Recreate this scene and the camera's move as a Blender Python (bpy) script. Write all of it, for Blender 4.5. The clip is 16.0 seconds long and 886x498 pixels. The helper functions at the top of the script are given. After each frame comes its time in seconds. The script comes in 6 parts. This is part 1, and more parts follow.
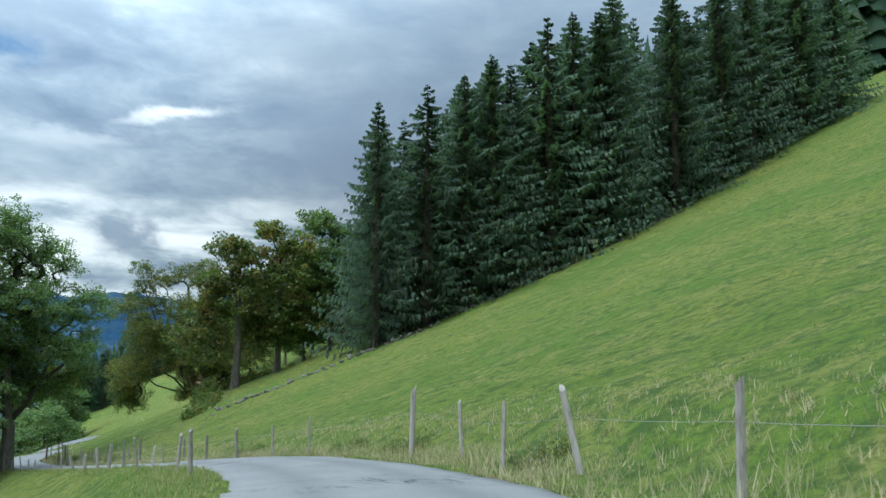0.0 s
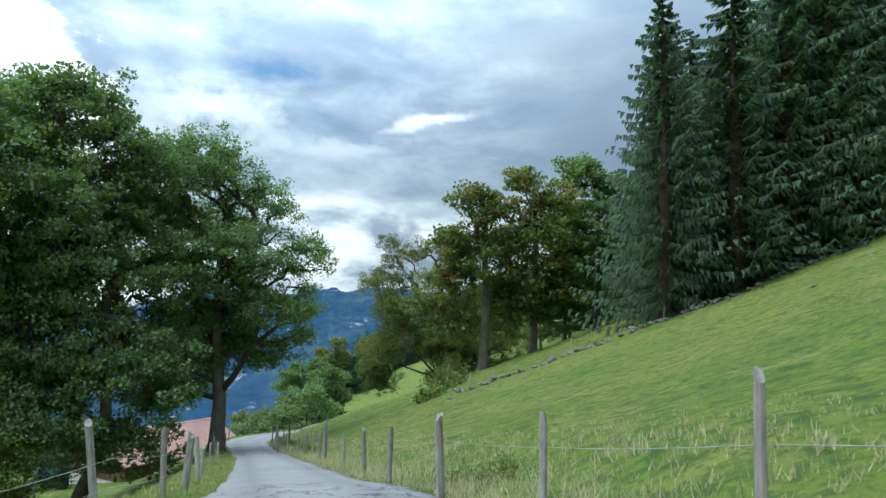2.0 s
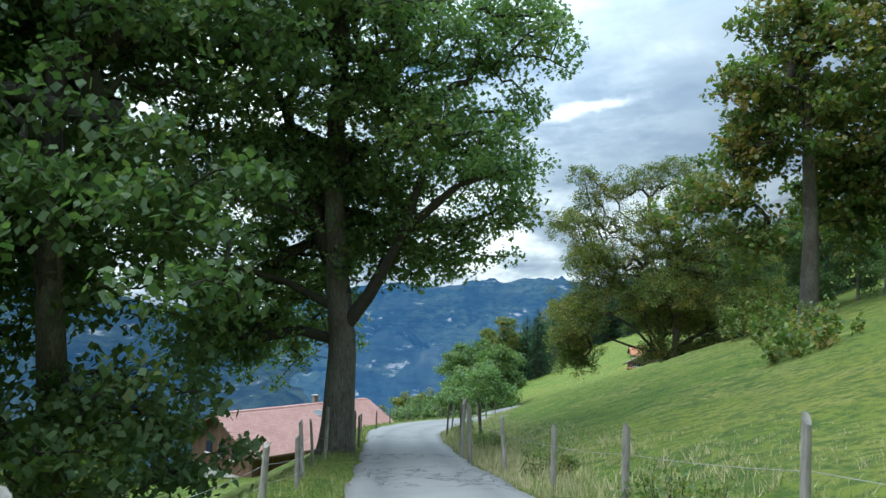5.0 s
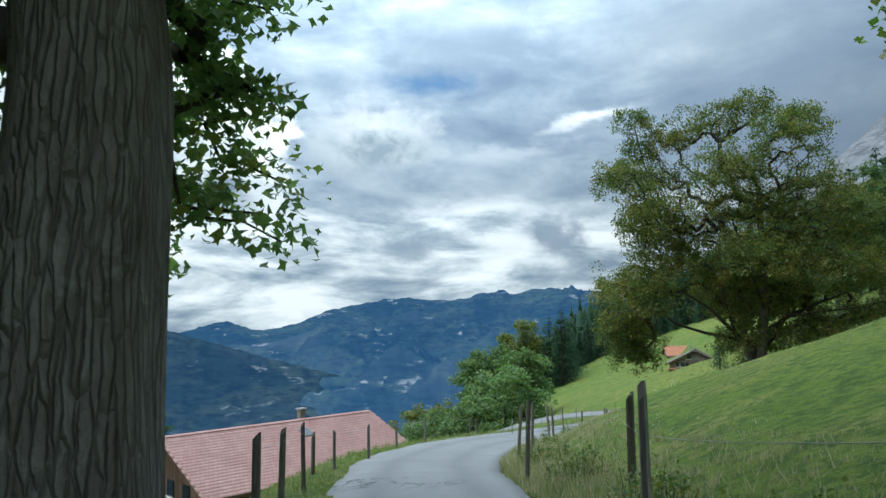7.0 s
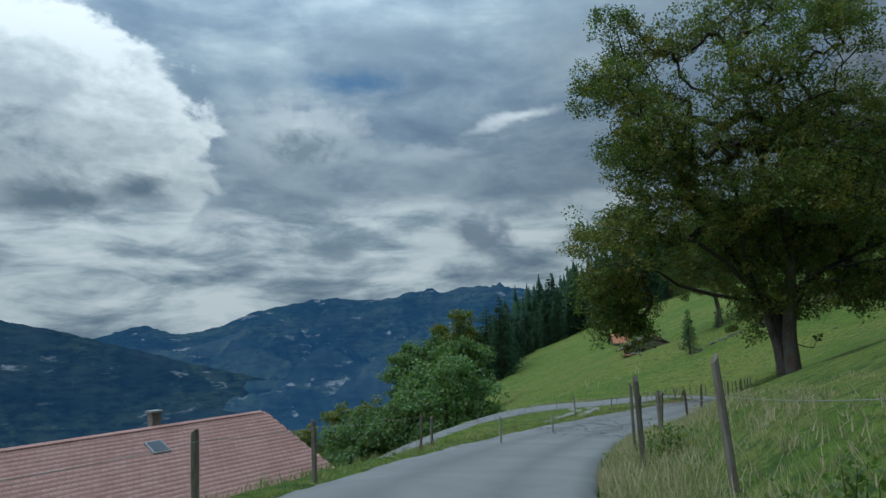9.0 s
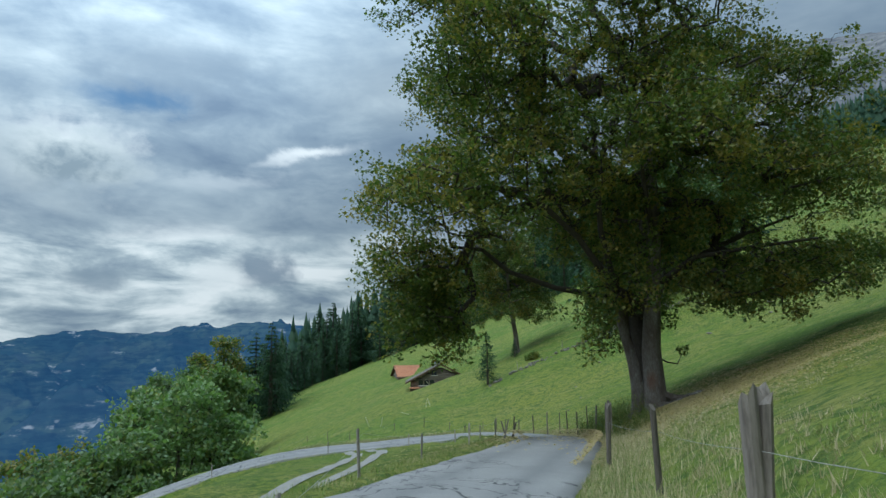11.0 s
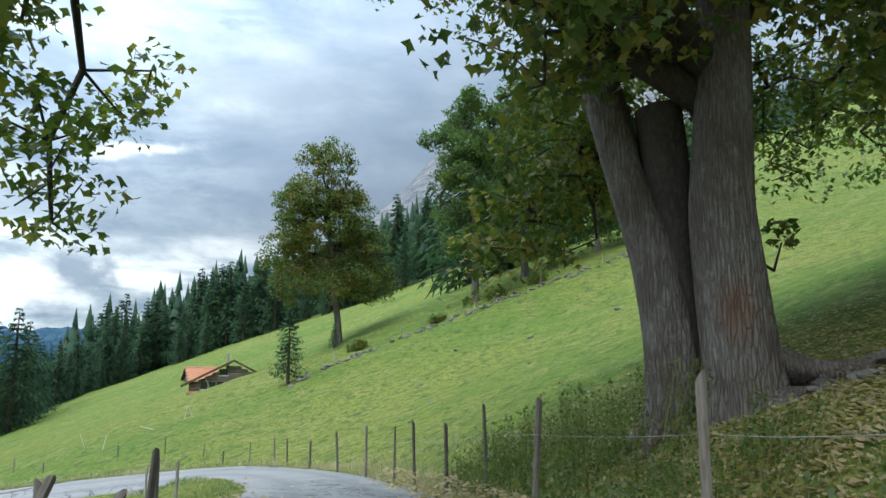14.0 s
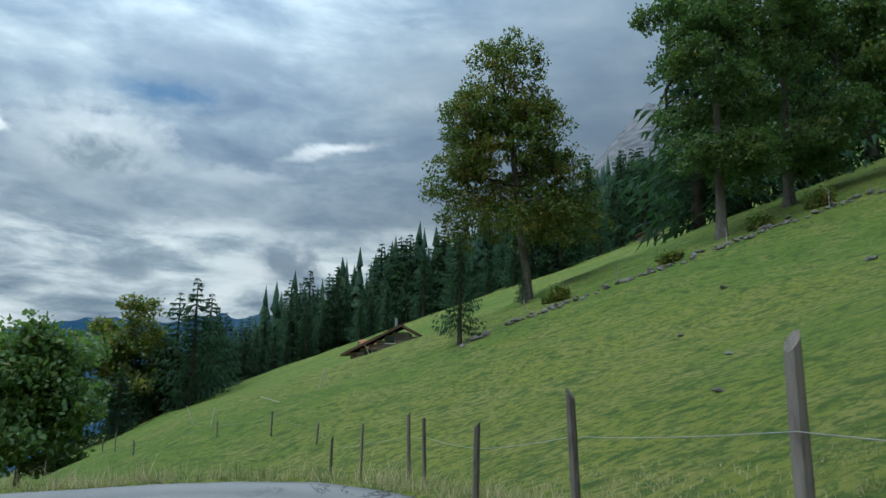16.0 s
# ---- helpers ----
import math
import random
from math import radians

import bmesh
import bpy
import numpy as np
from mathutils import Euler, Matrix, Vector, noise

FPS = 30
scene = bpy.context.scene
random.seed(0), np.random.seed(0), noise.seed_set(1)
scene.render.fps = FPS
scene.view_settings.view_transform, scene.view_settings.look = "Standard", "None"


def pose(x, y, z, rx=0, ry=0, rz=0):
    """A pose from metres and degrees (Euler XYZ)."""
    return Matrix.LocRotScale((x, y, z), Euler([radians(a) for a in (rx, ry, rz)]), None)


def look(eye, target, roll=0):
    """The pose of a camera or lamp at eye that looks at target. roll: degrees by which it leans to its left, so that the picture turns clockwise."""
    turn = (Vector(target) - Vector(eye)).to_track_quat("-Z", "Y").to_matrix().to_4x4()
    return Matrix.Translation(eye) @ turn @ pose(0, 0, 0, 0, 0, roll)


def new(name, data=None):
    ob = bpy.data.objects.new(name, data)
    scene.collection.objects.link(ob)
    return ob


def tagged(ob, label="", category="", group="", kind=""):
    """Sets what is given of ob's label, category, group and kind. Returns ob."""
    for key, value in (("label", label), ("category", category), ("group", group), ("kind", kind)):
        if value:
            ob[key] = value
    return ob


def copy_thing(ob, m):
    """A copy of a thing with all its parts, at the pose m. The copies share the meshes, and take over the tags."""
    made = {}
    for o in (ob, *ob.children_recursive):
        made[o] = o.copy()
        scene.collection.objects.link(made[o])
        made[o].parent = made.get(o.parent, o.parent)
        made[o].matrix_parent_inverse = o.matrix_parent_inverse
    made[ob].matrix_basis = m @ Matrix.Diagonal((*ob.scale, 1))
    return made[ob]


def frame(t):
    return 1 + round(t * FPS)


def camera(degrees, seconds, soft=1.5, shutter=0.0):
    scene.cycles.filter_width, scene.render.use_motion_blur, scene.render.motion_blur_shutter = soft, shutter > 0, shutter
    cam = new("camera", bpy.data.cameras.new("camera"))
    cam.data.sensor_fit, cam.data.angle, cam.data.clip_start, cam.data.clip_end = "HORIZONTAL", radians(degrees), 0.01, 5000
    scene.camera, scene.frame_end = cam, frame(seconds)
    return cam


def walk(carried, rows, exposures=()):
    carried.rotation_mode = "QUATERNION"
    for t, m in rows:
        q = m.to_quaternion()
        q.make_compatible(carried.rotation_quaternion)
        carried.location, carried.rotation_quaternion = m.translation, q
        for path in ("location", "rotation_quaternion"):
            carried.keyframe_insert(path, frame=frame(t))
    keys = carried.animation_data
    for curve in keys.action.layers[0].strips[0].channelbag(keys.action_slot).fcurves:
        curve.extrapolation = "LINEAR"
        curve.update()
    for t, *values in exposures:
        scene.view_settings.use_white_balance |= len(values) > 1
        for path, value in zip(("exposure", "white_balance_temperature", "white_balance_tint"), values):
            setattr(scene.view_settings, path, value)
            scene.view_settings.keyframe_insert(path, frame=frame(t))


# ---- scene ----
cam = camera(63.8, 16.0, shutter=0.05)
PATH = [
    (0, (0.001, -0.0, 0.001), (1.0863, 1.6666, 0.2095), 0.32),
    (0.5, (2.137, 4.01, -0.689), (3.1328, 5.7333, -0.4944), 0.61),
    (1, (3.883, 8.225, -1.24), (4.7249, 10.0287, -1.0427), 0.50),
    (1.5, (5.229, 12.576, -1.868), (5.875, 14.4595, -1.6836), 1.13),
    (2, (6.058, 17.048, -2.55), (6.506, 18.988, -2.3624), 1.16),
    (2.5, (6.509, 21.565, -3.298), (6.7785, 23.5394, -3.1216), 0.09),
    (3, (6.555, 26.11, -4.03), (6.6856, 28.1003, -3.8865), 0.18),
    (3.5, (6.349, 30.636, -4.849), (6.3987, 32.6308, -4.7188), 1.29),
    (3.7, (6.172, 32.437, -5.188), (6.2032, 34.4324, -5.0554), 1.67),
    (5.8, (5.361, 51.527, -8.166), (5.3617, 53.5194, -7.9912), 0.65),
    (6, (5.29, 53.34, -8.481), (5.2911, 55.332, -8.3011), 0.40),
    (6.5, (5.048, 57.884, -9.184), (5.0457, 59.8752, -9.0019), -0.01),
    (7, (4.706, 62.425, -9.854), (4.699, 64.4151, -9.6587), -0.92),
    (7.5, (4.554, 66.967, -10.574), (4.5432, 68.9572, -10.3738), -1.21),
    (8, (4.515, 71.528, -11.172), (4.5203, 73.5192, -10.98), -1.75),
    (8.5, (4.323, 76.077, -11.821), (4.3941, 78.0684, -11.6454), -2.14),
    (9, (4.723, 80.625, -12.369), (4.9181, 82.6066, -12.18), -2.06),
    (9.5, (5.429, 85.131, -12.939), (5.7858, 87.0863, -12.7115), -2.45),
    (9.7, (5.83, 86.914, -13.144), (6.246, 88.8557, -12.9048), -2.76),
    (11.8, (12.661, 104.827, -15.385), (13.6041, 106.5633, -15.0778), 0.78),
    (12, (13.602, 106.397, -15.541), (14.5815, 108.1131, -15.2288), 0.85),
    (12.5, (16.075, 110.258, -15.853), (17.1353, 111.922, -15.5256), 0.99),
    (13, (18.625, 114.062, -16.231), (19.7496, 115.6816, -15.8961), 0.79),
    (13.5, (21.253, 117.817, -16.554), (22.4086, 119.4154, -16.2229), 0.28),
    (14, (23.809, 121.616, -16.938), (24.9653, 123.2164, -16.6207), 0.20),
    (14.5, (26.254, 125.482, -17.366), (27.3738, 127.1104, -17.0568), 0.60),
    (15, (28.473, 129.476, -17.858), (29.4973, 131.1657, -17.5469), 0.97),
    (15.5, (30.368, 133.634, -18.35), (31.2546, 135.4006, -18.0452), 1.06),
    (16, (31.925, 137.931, -18.83), (32.6378, 139.7788, -18.5515), 0.94),
]
walk(cam, [(t, look(eye, target, roll)) for t, eye, target, roll in PATH],
     [(0, 0.22, 6000, 7), (2.0, 0.36, 6000, 7), (3.7, 0.50, 6000, 7), (5.8, 0.60, 6150, 8), (6.6, 0.45, 6100, 8), (7.6, -0.40, 5900, 5), (8.5, -0.76, 5800, 4), (9.7, -0.76, 5800, 4), (11.8, 0.10, 6050, 7), (12.5, 0.25, 6150, 9), (13.0, 0.62, 6400, 13), (14.0, 0.55, 6250, 11), (14.6, 0.25, 6100, 9), (15.2, -0.12, 5950, 6), (16.0, -0.30, 5950, 6)])

# ---- world and sun ----
SUN_AZ, SUN_EL = radians(-105), radians(57)   # azimuth from +y, clockwise


def math_node(nt, op, a, b=None, clamp=False):
    n = nt.nodes.new("ShaderNodeMath")
    n.operation, n.use_clamp = op, clamp
    for k, v in enumerate((a, b)):
        if v is None:
            continue
        if hasattr(v, "links"):
            nt.links.new(v, n.inputs[k])
        else:
            n.inputs[k].default_value = v
    return n.outputs[0]


def vec_node(nt, op, a, b=None):
    n = nt.nodes.new("ShaderNodeVectorMath")
    n.operation = op
    for k, v in enumerate((a, b)):
        if v is None:
            continue
        if hasattr(v, "links"):
            nt.links.new(v, n.inputs[k])
        else:
            n.inputs[k].default_value = v
    return n


def noise_node(nt, vec, scale, detail=4.0, rough=0.55, distort=0.0):
    n = nt.nodes.new("ShaderNodeTexNoise")
    n.inputs["Scale"].default_value, n.inputs["Detail"].default_value = scale, detail
    n.inputs["Roughness"].default_value, n.inputs["Distortion"].default_value = rough, distort
    if vec is not None:
        nt.links.new(vec, n.inputs["Vector"])
    return n.outputs[0]


def ramp(nt, fac, stops, interp="LINEAR"):
    n = nt.nodes.new("ShaderNodeValToRGB")
    n.color_ramp.interpolation = interp
    while len(n.color_ramp.elements) < len(stops):
        n.color_ramp.elements.new(0.5)
    for e, (p, c) in zip(n.color_ramp.elements, stops):
        e.position = p
        e.color = (c, c, c, 1) if isinstance(c, (int, float)) else (*c, 1)
    nt.links.new(fac, n.inputs[0])
    return n.outputs[0]


def mix_rgb(nt, fac, a, b, mode="MIX"):
    n = nt.nodes.new("ShaderNodeMix")
    n.data_type, n.blend_type, n.clamp_factor = "RGBA", mode, True
    for k, v in ((0, fac), (6, a), (7, b)):
        if hasattr(v, "links"):
            nt.links.new(v, n.inputs[k])
        else:
            n.inputs[k].default_value = v if k == 0 else (*v, 1)
    return n.outputs[2]


world = bpy.data.worlds.new("sky")
scene.world = world
world.use_nodes = True
wn = world.node_tree
wn.nodes.clear()
w_out = wn.nodes.new("ShaderNodeOutputWorld")
w_bg = wn.nodes.new("ShaderNodeBackground")
sky = wn.nodes.new("ShaderNodeTexSky")
sky.sky_type, sky.sun_disc = "NISHITA", False
sky.sun_elevation, sky.sun_rotation = SUN_EL, SUN_AZ
sky.air_density, sky.dust_density, sky.ozone_density = 1.0, 1.2, 1.5
tc = wn.nodes.new("ShaderNodeTexCoord")
sep = wn.nodes.new("ShaderNodeSeparateXYZ")
wn.links.new(tc.outputs["Generated"], sep.inputs[0])

def lin(a, k, c=0.0):
    return math_node(wn, "ADD", math_node(wn, "MULTIPLY", a, k), c)


up = math_node(wn, "MAXIMUM", sep.outputs[2], 0.0)
# heading (clockwise from +y) and height in degrees
az = lin(math_node(wn, "ARCTAN2", sep.outputs[0], sep.outputs[1]), 57.2958)
el = lin(math_node(wn, "ARCSINE", sep.outputs[2]), 57.2958)


def sky_noise(ka, ke, detail, rough, distort, seed):
    """Cloud noise drawn out along the horizon: ka and ke are its beats per degree."""
    c = wn.nodes.new("ShaderNodeCombineXYZ")
    wn.links.new(lin(az, ka, seed), c.inputs[0])
    wn.links.new(math_node(wn, "ADD", lin(el, ke, seed * 1.7), lin(az, ke * 0.03)), c.inputs[1])
    return noise_node(wn, c.outputs[0], 1.0, detail, rough, distort)


deck_n = sky_noise(0.055, 0.15, 7.0, 0.55, 0.35, 3.0)
fold_n = sky_noise(0.13, 0.30, 8.0, 0.58, 0.35, 11.0)
low_n = sky_noise(0.12, 0.40, 8.0, 0.57, 0.35, 23.0)
puff = sky_noise(0.30, 0.42, 7.0, 0.55, 0.3, 31.0)
wisp = sky_noise(0.9, 1.2, 5.0, 0.55, 0.4, 7.0)
az_w, el_w = math_node(wn, "ADD", az, lin(puff, 5.0, -2.5)), math_node(wn, "ADD", el, lin(fold_n, 3.4, -1.7))
# a grey deck in soft folds
clouds = ramp(wn, math_node(wn, "ADD", lin(deck_n, 0.62), lin(fold_n, 0.38)), [(0.36, (0.52, 0.60, 0.64)), (0.46, (0.36, 0.44, 0.50)), (0.54, (0.25, 0.325, 0.40)), (0.64, (0.165, 0.23, 0.315))])


def over(base, a0, e0, ra, re, colour, edge=0.5, strength=1.0, ragged=0.6, tilt=0.0):
    """One cloud or gap of the sky about a heading and a height, with a soft or ragged edge."""
    da0 = math_node(wn, "SUBTRACT", az_w, a0)
    da = lin(da0, 1 / ra)
    de = lin(math_node(wn, "SUBTRACT", math_node(wn, "SUBTRACT", el_w, e0), lin(da0, tilt)), 1 / re)
    d = math_node(wn, "SQRT", math_node(wn, "ADD", math_node(wn, "MULTIPLY", da, da), math_node(wn, "MULTIPLY", de, de)))
    d = math_node(wn, "ADD", d, math_node(wn, "ADD", lin(wisp, ragged * 0.5, -ragged * 0.25), lin(puff, ragged, -ragged * 0.5)))
    m = math_node(wn, "MULTIPLY", ramp(wn, lin(d, 0.5), [((1.0 - edge) / 2, 1.0), (0.5, 0.0)], "EASE"), strength)
    if colour != "lit":
        return mix_rgb(wn, m, base, colour)
    # lit along its upper edge, shaded in folds below
    lit = math_node(wn, "ADD", math_node(wn, "ADD", lin(d, 0.34, 0.22), lin(de, 0.16)), math_node(wn, "ADD", lin(fold_n, 0.9, -0.45), lin(wisp, 0.22, -0.11)))
    return mix_rgb(wn, m, base, ramp(wn, lit, [(0.14, (0.25, 0.32, 0.37)), (0.30, (0.44, 0.51, 0.54)), (0.46, (0.60, 0.665, 0.68)), (0.62, (0.80, 0.84, 0.845))]))


# clear air between the clouds
blue = vec_node(wn, "MULTIPLY", sky.outputs[0], (0.055, 0.072, 0.078)).outputs[0]
# the great white cloud over the valley, its foot lost in the rolls below
clouds = over(clouds, -28.0, 12.6, 16.4, 11.4, "lit", 0.10, 1.0, 0.22)
# broken cloud in long rolls low over the horizon
band = ramp(wn, lin(el_w, 1 / 30.0), [(0.24, 1.0), (0.36, 0.0)], "EASE")
clouds = mix_rgb(wn, band, clouds, ramp(wn, low_n, [(0.38, (0.92, 0.97, 0.97)), (0.47, (0.70, 0.78, 0.80)), (0.55, (0.44, 0.53, 0.58)), (0.65, (0.25, 0.33, 0.41))]))
# the sky over the hillside is duller
clouds = mix_rgb(wn, lin(ramp(wn, lin(az, 1 / 90.0), [(0.19, 0.0), (0.32, 1.0)], "EASE"), 0.62), clouds, (0.235, 0.31, 0.395))
clouds = over(clouds, 2.0, 21.5, 10.0, 3.0, (0.21, 0.275, 0.345), 0.9, 0.8)
clouds = over(clouds, -1.5, 18.8, 5.5, 1.5, blue, 0.9, 0.9, 0.8)
clouds = over(clouds, 20, 21.0, 12.0, 5.0, (0.25, 0.315, 0.38), 0.9, 0.7)
clouds = over(clouds, 25, 14.0, 10.0, 6.0, (0.22, 0.29, 0.38), 0.9, 0.8)
clouds = over(clouds, 12.2, 15.3, 5.6, 0.85, (0.78, 0.83, 0.85), 0.9, 0.9, 0.5, 0.20)
clouds = over(clouds, 5.0, 13.2, 6.0, 1.0, (0.50, 0.57, 0.62), 0.9, 0.7, 0.6, 0.05)
clouds = over(clouds, 8.6, 6.6, 3.6, 2.0, (0.235, 0.31, 0.39), 0.7, 0.9, 0.7)
clouds = over(clouds, 5.0, 5.4, 2.8, 2.2, (0.80, 0.86, 0.87), 0.8, 0.8, 0.7)
clouds = over(clouds, -3.2, 5.4, 3.0, 1.3, (0.28, 0.36, 0.43), 0.8, 0.8, 0.7)
clouds = over(clouds, -5.8, 14.0, 7.0, 4.2, "lit", 0.75, 0.95, 0.8)
clouds = over(clouds, -23.5, 9.6, 5.6, 2.3, (0.135, 0.195, 0.255), 0.9, 0.85, 0.5)
clouds = over(clouds, -17.6, 10.4, 3.4, 1.9, (0.14, 0.20, 0.265), 0.9, 0.9, 0.5)
clouds = over(clouds, -26.5, 17.0, 6.0, 1.6, (0.40, 0.47, 0.51), 0.9, 0.7, 0.6)
# an overcast sky is brighter overhead than low down
zen = wn.nodes.new("ShaderNodeVectorMath")
zen.operation = "SCALE"
wn.links.new(clouds, zen.inputs[0])
wn.links.new(math_node(wn, "ADD", lin(up, 0.35, 0.62), lin(math_node(wn, "MULTIPLY", up, up), 4.4)), zen.inputs[3])
clouds = zen.outputs[0]
# the valley side of the sky is the brighter one
side = wn.nodes.new("ShaderNodeVectorMath")
side.operation = "SCALE"
wn.links.new(clouds, side.inputs[0])
wn.links.new(ramp(wn, lin(math_node(wn, "ABSOLUTE", lin(az, 1.0, 60.0)), 1 / 180.0), [(0.33, 1.46), (0.56, 0.80)], "EASE"), side.inputs[3])
clouds = side.outputs[0]
wn.links.new(clouds, w_bg.inputs[0])
w_bg.inputs[1].default_value = 1.0
wn.links.new(w_bg.outputs[0], w_out.inputs[0])

sun = new("sun", bpy.data.lights.new("sun", "SUN"))
sun.data.energy, sun.data.angle, sun.data.color = 1.8, radians(60), (1.0, 0.98, 0.94)
sun.matrix_world = look((math.sin(SUN_AZ) * math.cos(SUN_EL) * 500, math.cos(SUN_AZ) * math.cos(SUN_EL) * 500, math.sin(SUN_EL) * 500), (0, 0, 0))

# ---- materials ----
def material(name):
    m = bpy.data.materials.new(name)
    m.use_nodes = True
    nt = m.node_tree
    nt.nodes.clear()
    out = nt.nodes.new("ShaderNodeOutputMaterial")
    bsdf = nt.nodes.new("ShaderNodeBsdfPrincipled")
    nt.links.new(bsdf.outputs[0], out.inputs[0])
    return m, nt, bsdf, out


def coords(nt, kind="Object", scale=(1, 1, 1)):
    t = nt.nodes.new("ShaderNodeTexCoord")
    mp = nt.nodes.new("ShaderNodeMapping")
    mp.inputs["Scale"].default_value = scale
    nt.links.new(t.outputs[kind], mp.inputs[0])
    return mp.outputs[0]


def bump(nt, bsdf, height, strength=0.3, distance=0.02):
    b = nt.nodes.new("ShaderNodeBump")
    b.inputs["Strength"].default_value, b.inputs["Distance"].default_value = strength, distance
    nt.links.new(height, b.inputs["Height"])
    nt.links.new(b.outputs[0], bsdf.inputs["Normal"])


def two_tone(name, a, b, c, scale, rough=0.85, fine=None, bump_d=0.02, bump_s=0.4, stretch=(1, 1, 1), spec=0.25, rand=0.0):
    """A rough natural surface: three colours mixed by a coarse and a fine noise."""
    m, nt, bsdf, _ = material(name)
    v = coords(nt, "Object", stretch)
    n1 = noise_node(nt, v, scale, 5, 0.6, 0.3)
    n2 = noise_node(nt, v, fine or scale * 9, 4, 0.65)
    col = mix_rgb(nt, ramp(nt, n1, [(0.36, 0.0), (0.64, 1.0)]), a, b)
    col = mix_rgb(nt, ramp(nt, n2, [(0.45, 0.0), (0.75, 1.0)]), col, c)
    if rand:
        oi = nt.nodes.new("ShaderNodeObjectInfo")
        dark = math_node(nt, "ADD", math_node(nt, "MULTIPLY", oi.outputs["Random"], rand), 1 - rand / 2)
        vm = vec_node(nt, "SCALE", col)
        nt.links.new(dark, vm.inputs[3])
        col = vm.outputs[0]
    nt.links.new(col, bsdf.inputs["Base Color"])
    bsdf.inputs["Roughness"].default_value = rough
    bsdf.inputs["Specular IOR Level"].default_value = spec
    bump(nt, bsdf, math_node(nt, "ADD", n1, n2), bump_s, bump_d)
    return m


def leaf_material(name, dark, light, turn, turn_amount, patch=0.35, spec=0.4):
    """Leaves: green varied leaf by leaf and clump by clump, with some turned yellow or brown, letting light through."""
    m, nt, bsdf, out = material(name)
    geo = nt.nodes.new("ShaderNodeNewGeometry")
    isl = geo.outputs["Random Per Island"]
    v = coords(nt, "Object")
    clump = noise_node(nt, v, patch, 3, 0.6)
    col = mix_rgb(nt, isl, dark, light)
    f = math_node(nt, "ADD", math_node(nt, "MULTIPLY", isl, 0.35), clump)
    lo = 1.02 - turn_amount * 0.5
    col = mix_rgb(nt, ramp(nt, f, [(max(lo - 0.16, 0.0), 0.0), (min(lo + 0.06, 1.0), 1.0)]), col, turn)
    oi = nt.nodes.new("ShaderNodeObjectInfo")
    own = vec_node(nt, "SCALE", col)
    nt.links.new(math_node(nt, "ADD", math_node(nt, "MULTIPLY", oi.outputs["Random"], 0.36), 0.82), own.inputs[3])
    col = own.outputs[0]
    nt.links.new(col, bsdf.inputs["Base Color"])
    bsdf.inputs["Roughness"].default_value = 0.5
    bsdf.inputs["Specular IOR Level"].default_value = spec
    tr = nt.nodes.new("ShaderNodeBsdfTranslucent")
    nt.links.new(vec_node(nt, "MULTIPLY", col, (1.25, 1.45, 0.7)).outputs[0], tr.inputs[0])
    mx = nt.nodes.new("ShaderNodeMixShader")
    mx.inputs[0].default_value = 0.42
    nt.links.new(bsdf.outputs[0], mx.inputs[1])
    nt.links.new(tr.outputs[0], mx.inputs[2])
    nt.links.new(mx.outputs[0], out.inputs[0])
    return m


def meadow_material():
    m, nt, bsdf, _ = material("meadow_grass")
    v = coords(nt, "Object")
    broad = noise_node(nt, v, 0.055, 4, 0.55, 0.4)
    patch = noise_node(nt, v, 0.42, 5, 0.6, 0.5)
    # cattle terraces: long narrow patches along the contour
    strips = noise_node(nt, coords(nt, "Object", (1.1, 0.25, 1.0)), 0.9, 4, 0.6, 0.8)
    fine = noise_node(nt, v, 5.0, 5, 0.72)
    blade = noise_node(nt, v, 34.0, 3, 0.7)
    tuft = noise_node(nt, v, 1.5, 6, 0.68, 0.6)
    col = mix_rgb(nt, ramp(nt, broad, [(0.38, 0.0), (0.62, 1.0)]), (0.125, 0.195, 0.028), (0.225, 0.238, 0.046))
    col = mix_rgb(nt, ramp(nt, patch, [(0.46, 0.0), (0.66, 0.85)]), col, (0.265, 0.255, 0.075))
    col = mix_rgb(nt, ramp(nt, strips, [(0.54, 0.0), (0.72, 0.42)]), col, (0.080, 0.135, 0.022))
    col = mix_rgb(nt, ramp(nt, tuft, [(0.38, 0.9), (0.50, 0.0)]), col, (0.055, 0.100, 0.022))
    col = mix_rgb(nt, ramp(nt, fine, [(0.40, 0.9), (0.53, 0.0)]), col, (0.065, 0.115, 0.026))
    col = mix_rgb(nt, ramp(nt, blade, [(0.55, 0.0), (0.75, 0.5)]), col, (0.245, 0.275, 0.10))
    # past the brow the ground is the floor of the wood
    sp = nt.nodes.new("ShaderNodeSeparateXYZ")
    nt.links.new(v, sp.inputs[0])
    wood = math_node(nt, "MULTIPLY", math_node(nt, "SUBTRACT", math_node(nt, "ADD", sp.outputs[1], math_node(nt, "MULTIPLY", patch, 14.0)), 318.0), 0.06, True)
    col = mix_rgb(nt, wood, col, (0.035, 0.055, 0.026))
    nt.links.new(col, bsdf.inputs["Base Color"])
    bsdf.inputs["Roughness"].default_value = 0.9
    bsdf.inputs["Specular IOR Level"].default_value = 0.12
    h = math_node(nt, "ADD", math_node(nt, "MULTIPLY", patch, 3.0), math_node(nt, "ADD", math_node(nt, "MULTIPLY", fine, 1.7), math_node(nt, "MULTIPLY", blade, 0.5)))
    bump(nt, bsdf, math_node(nt, "ADD", h, math_node(nt, "MULTIPLY", strips, 1.6)), 0.75, 0.20)
    return m


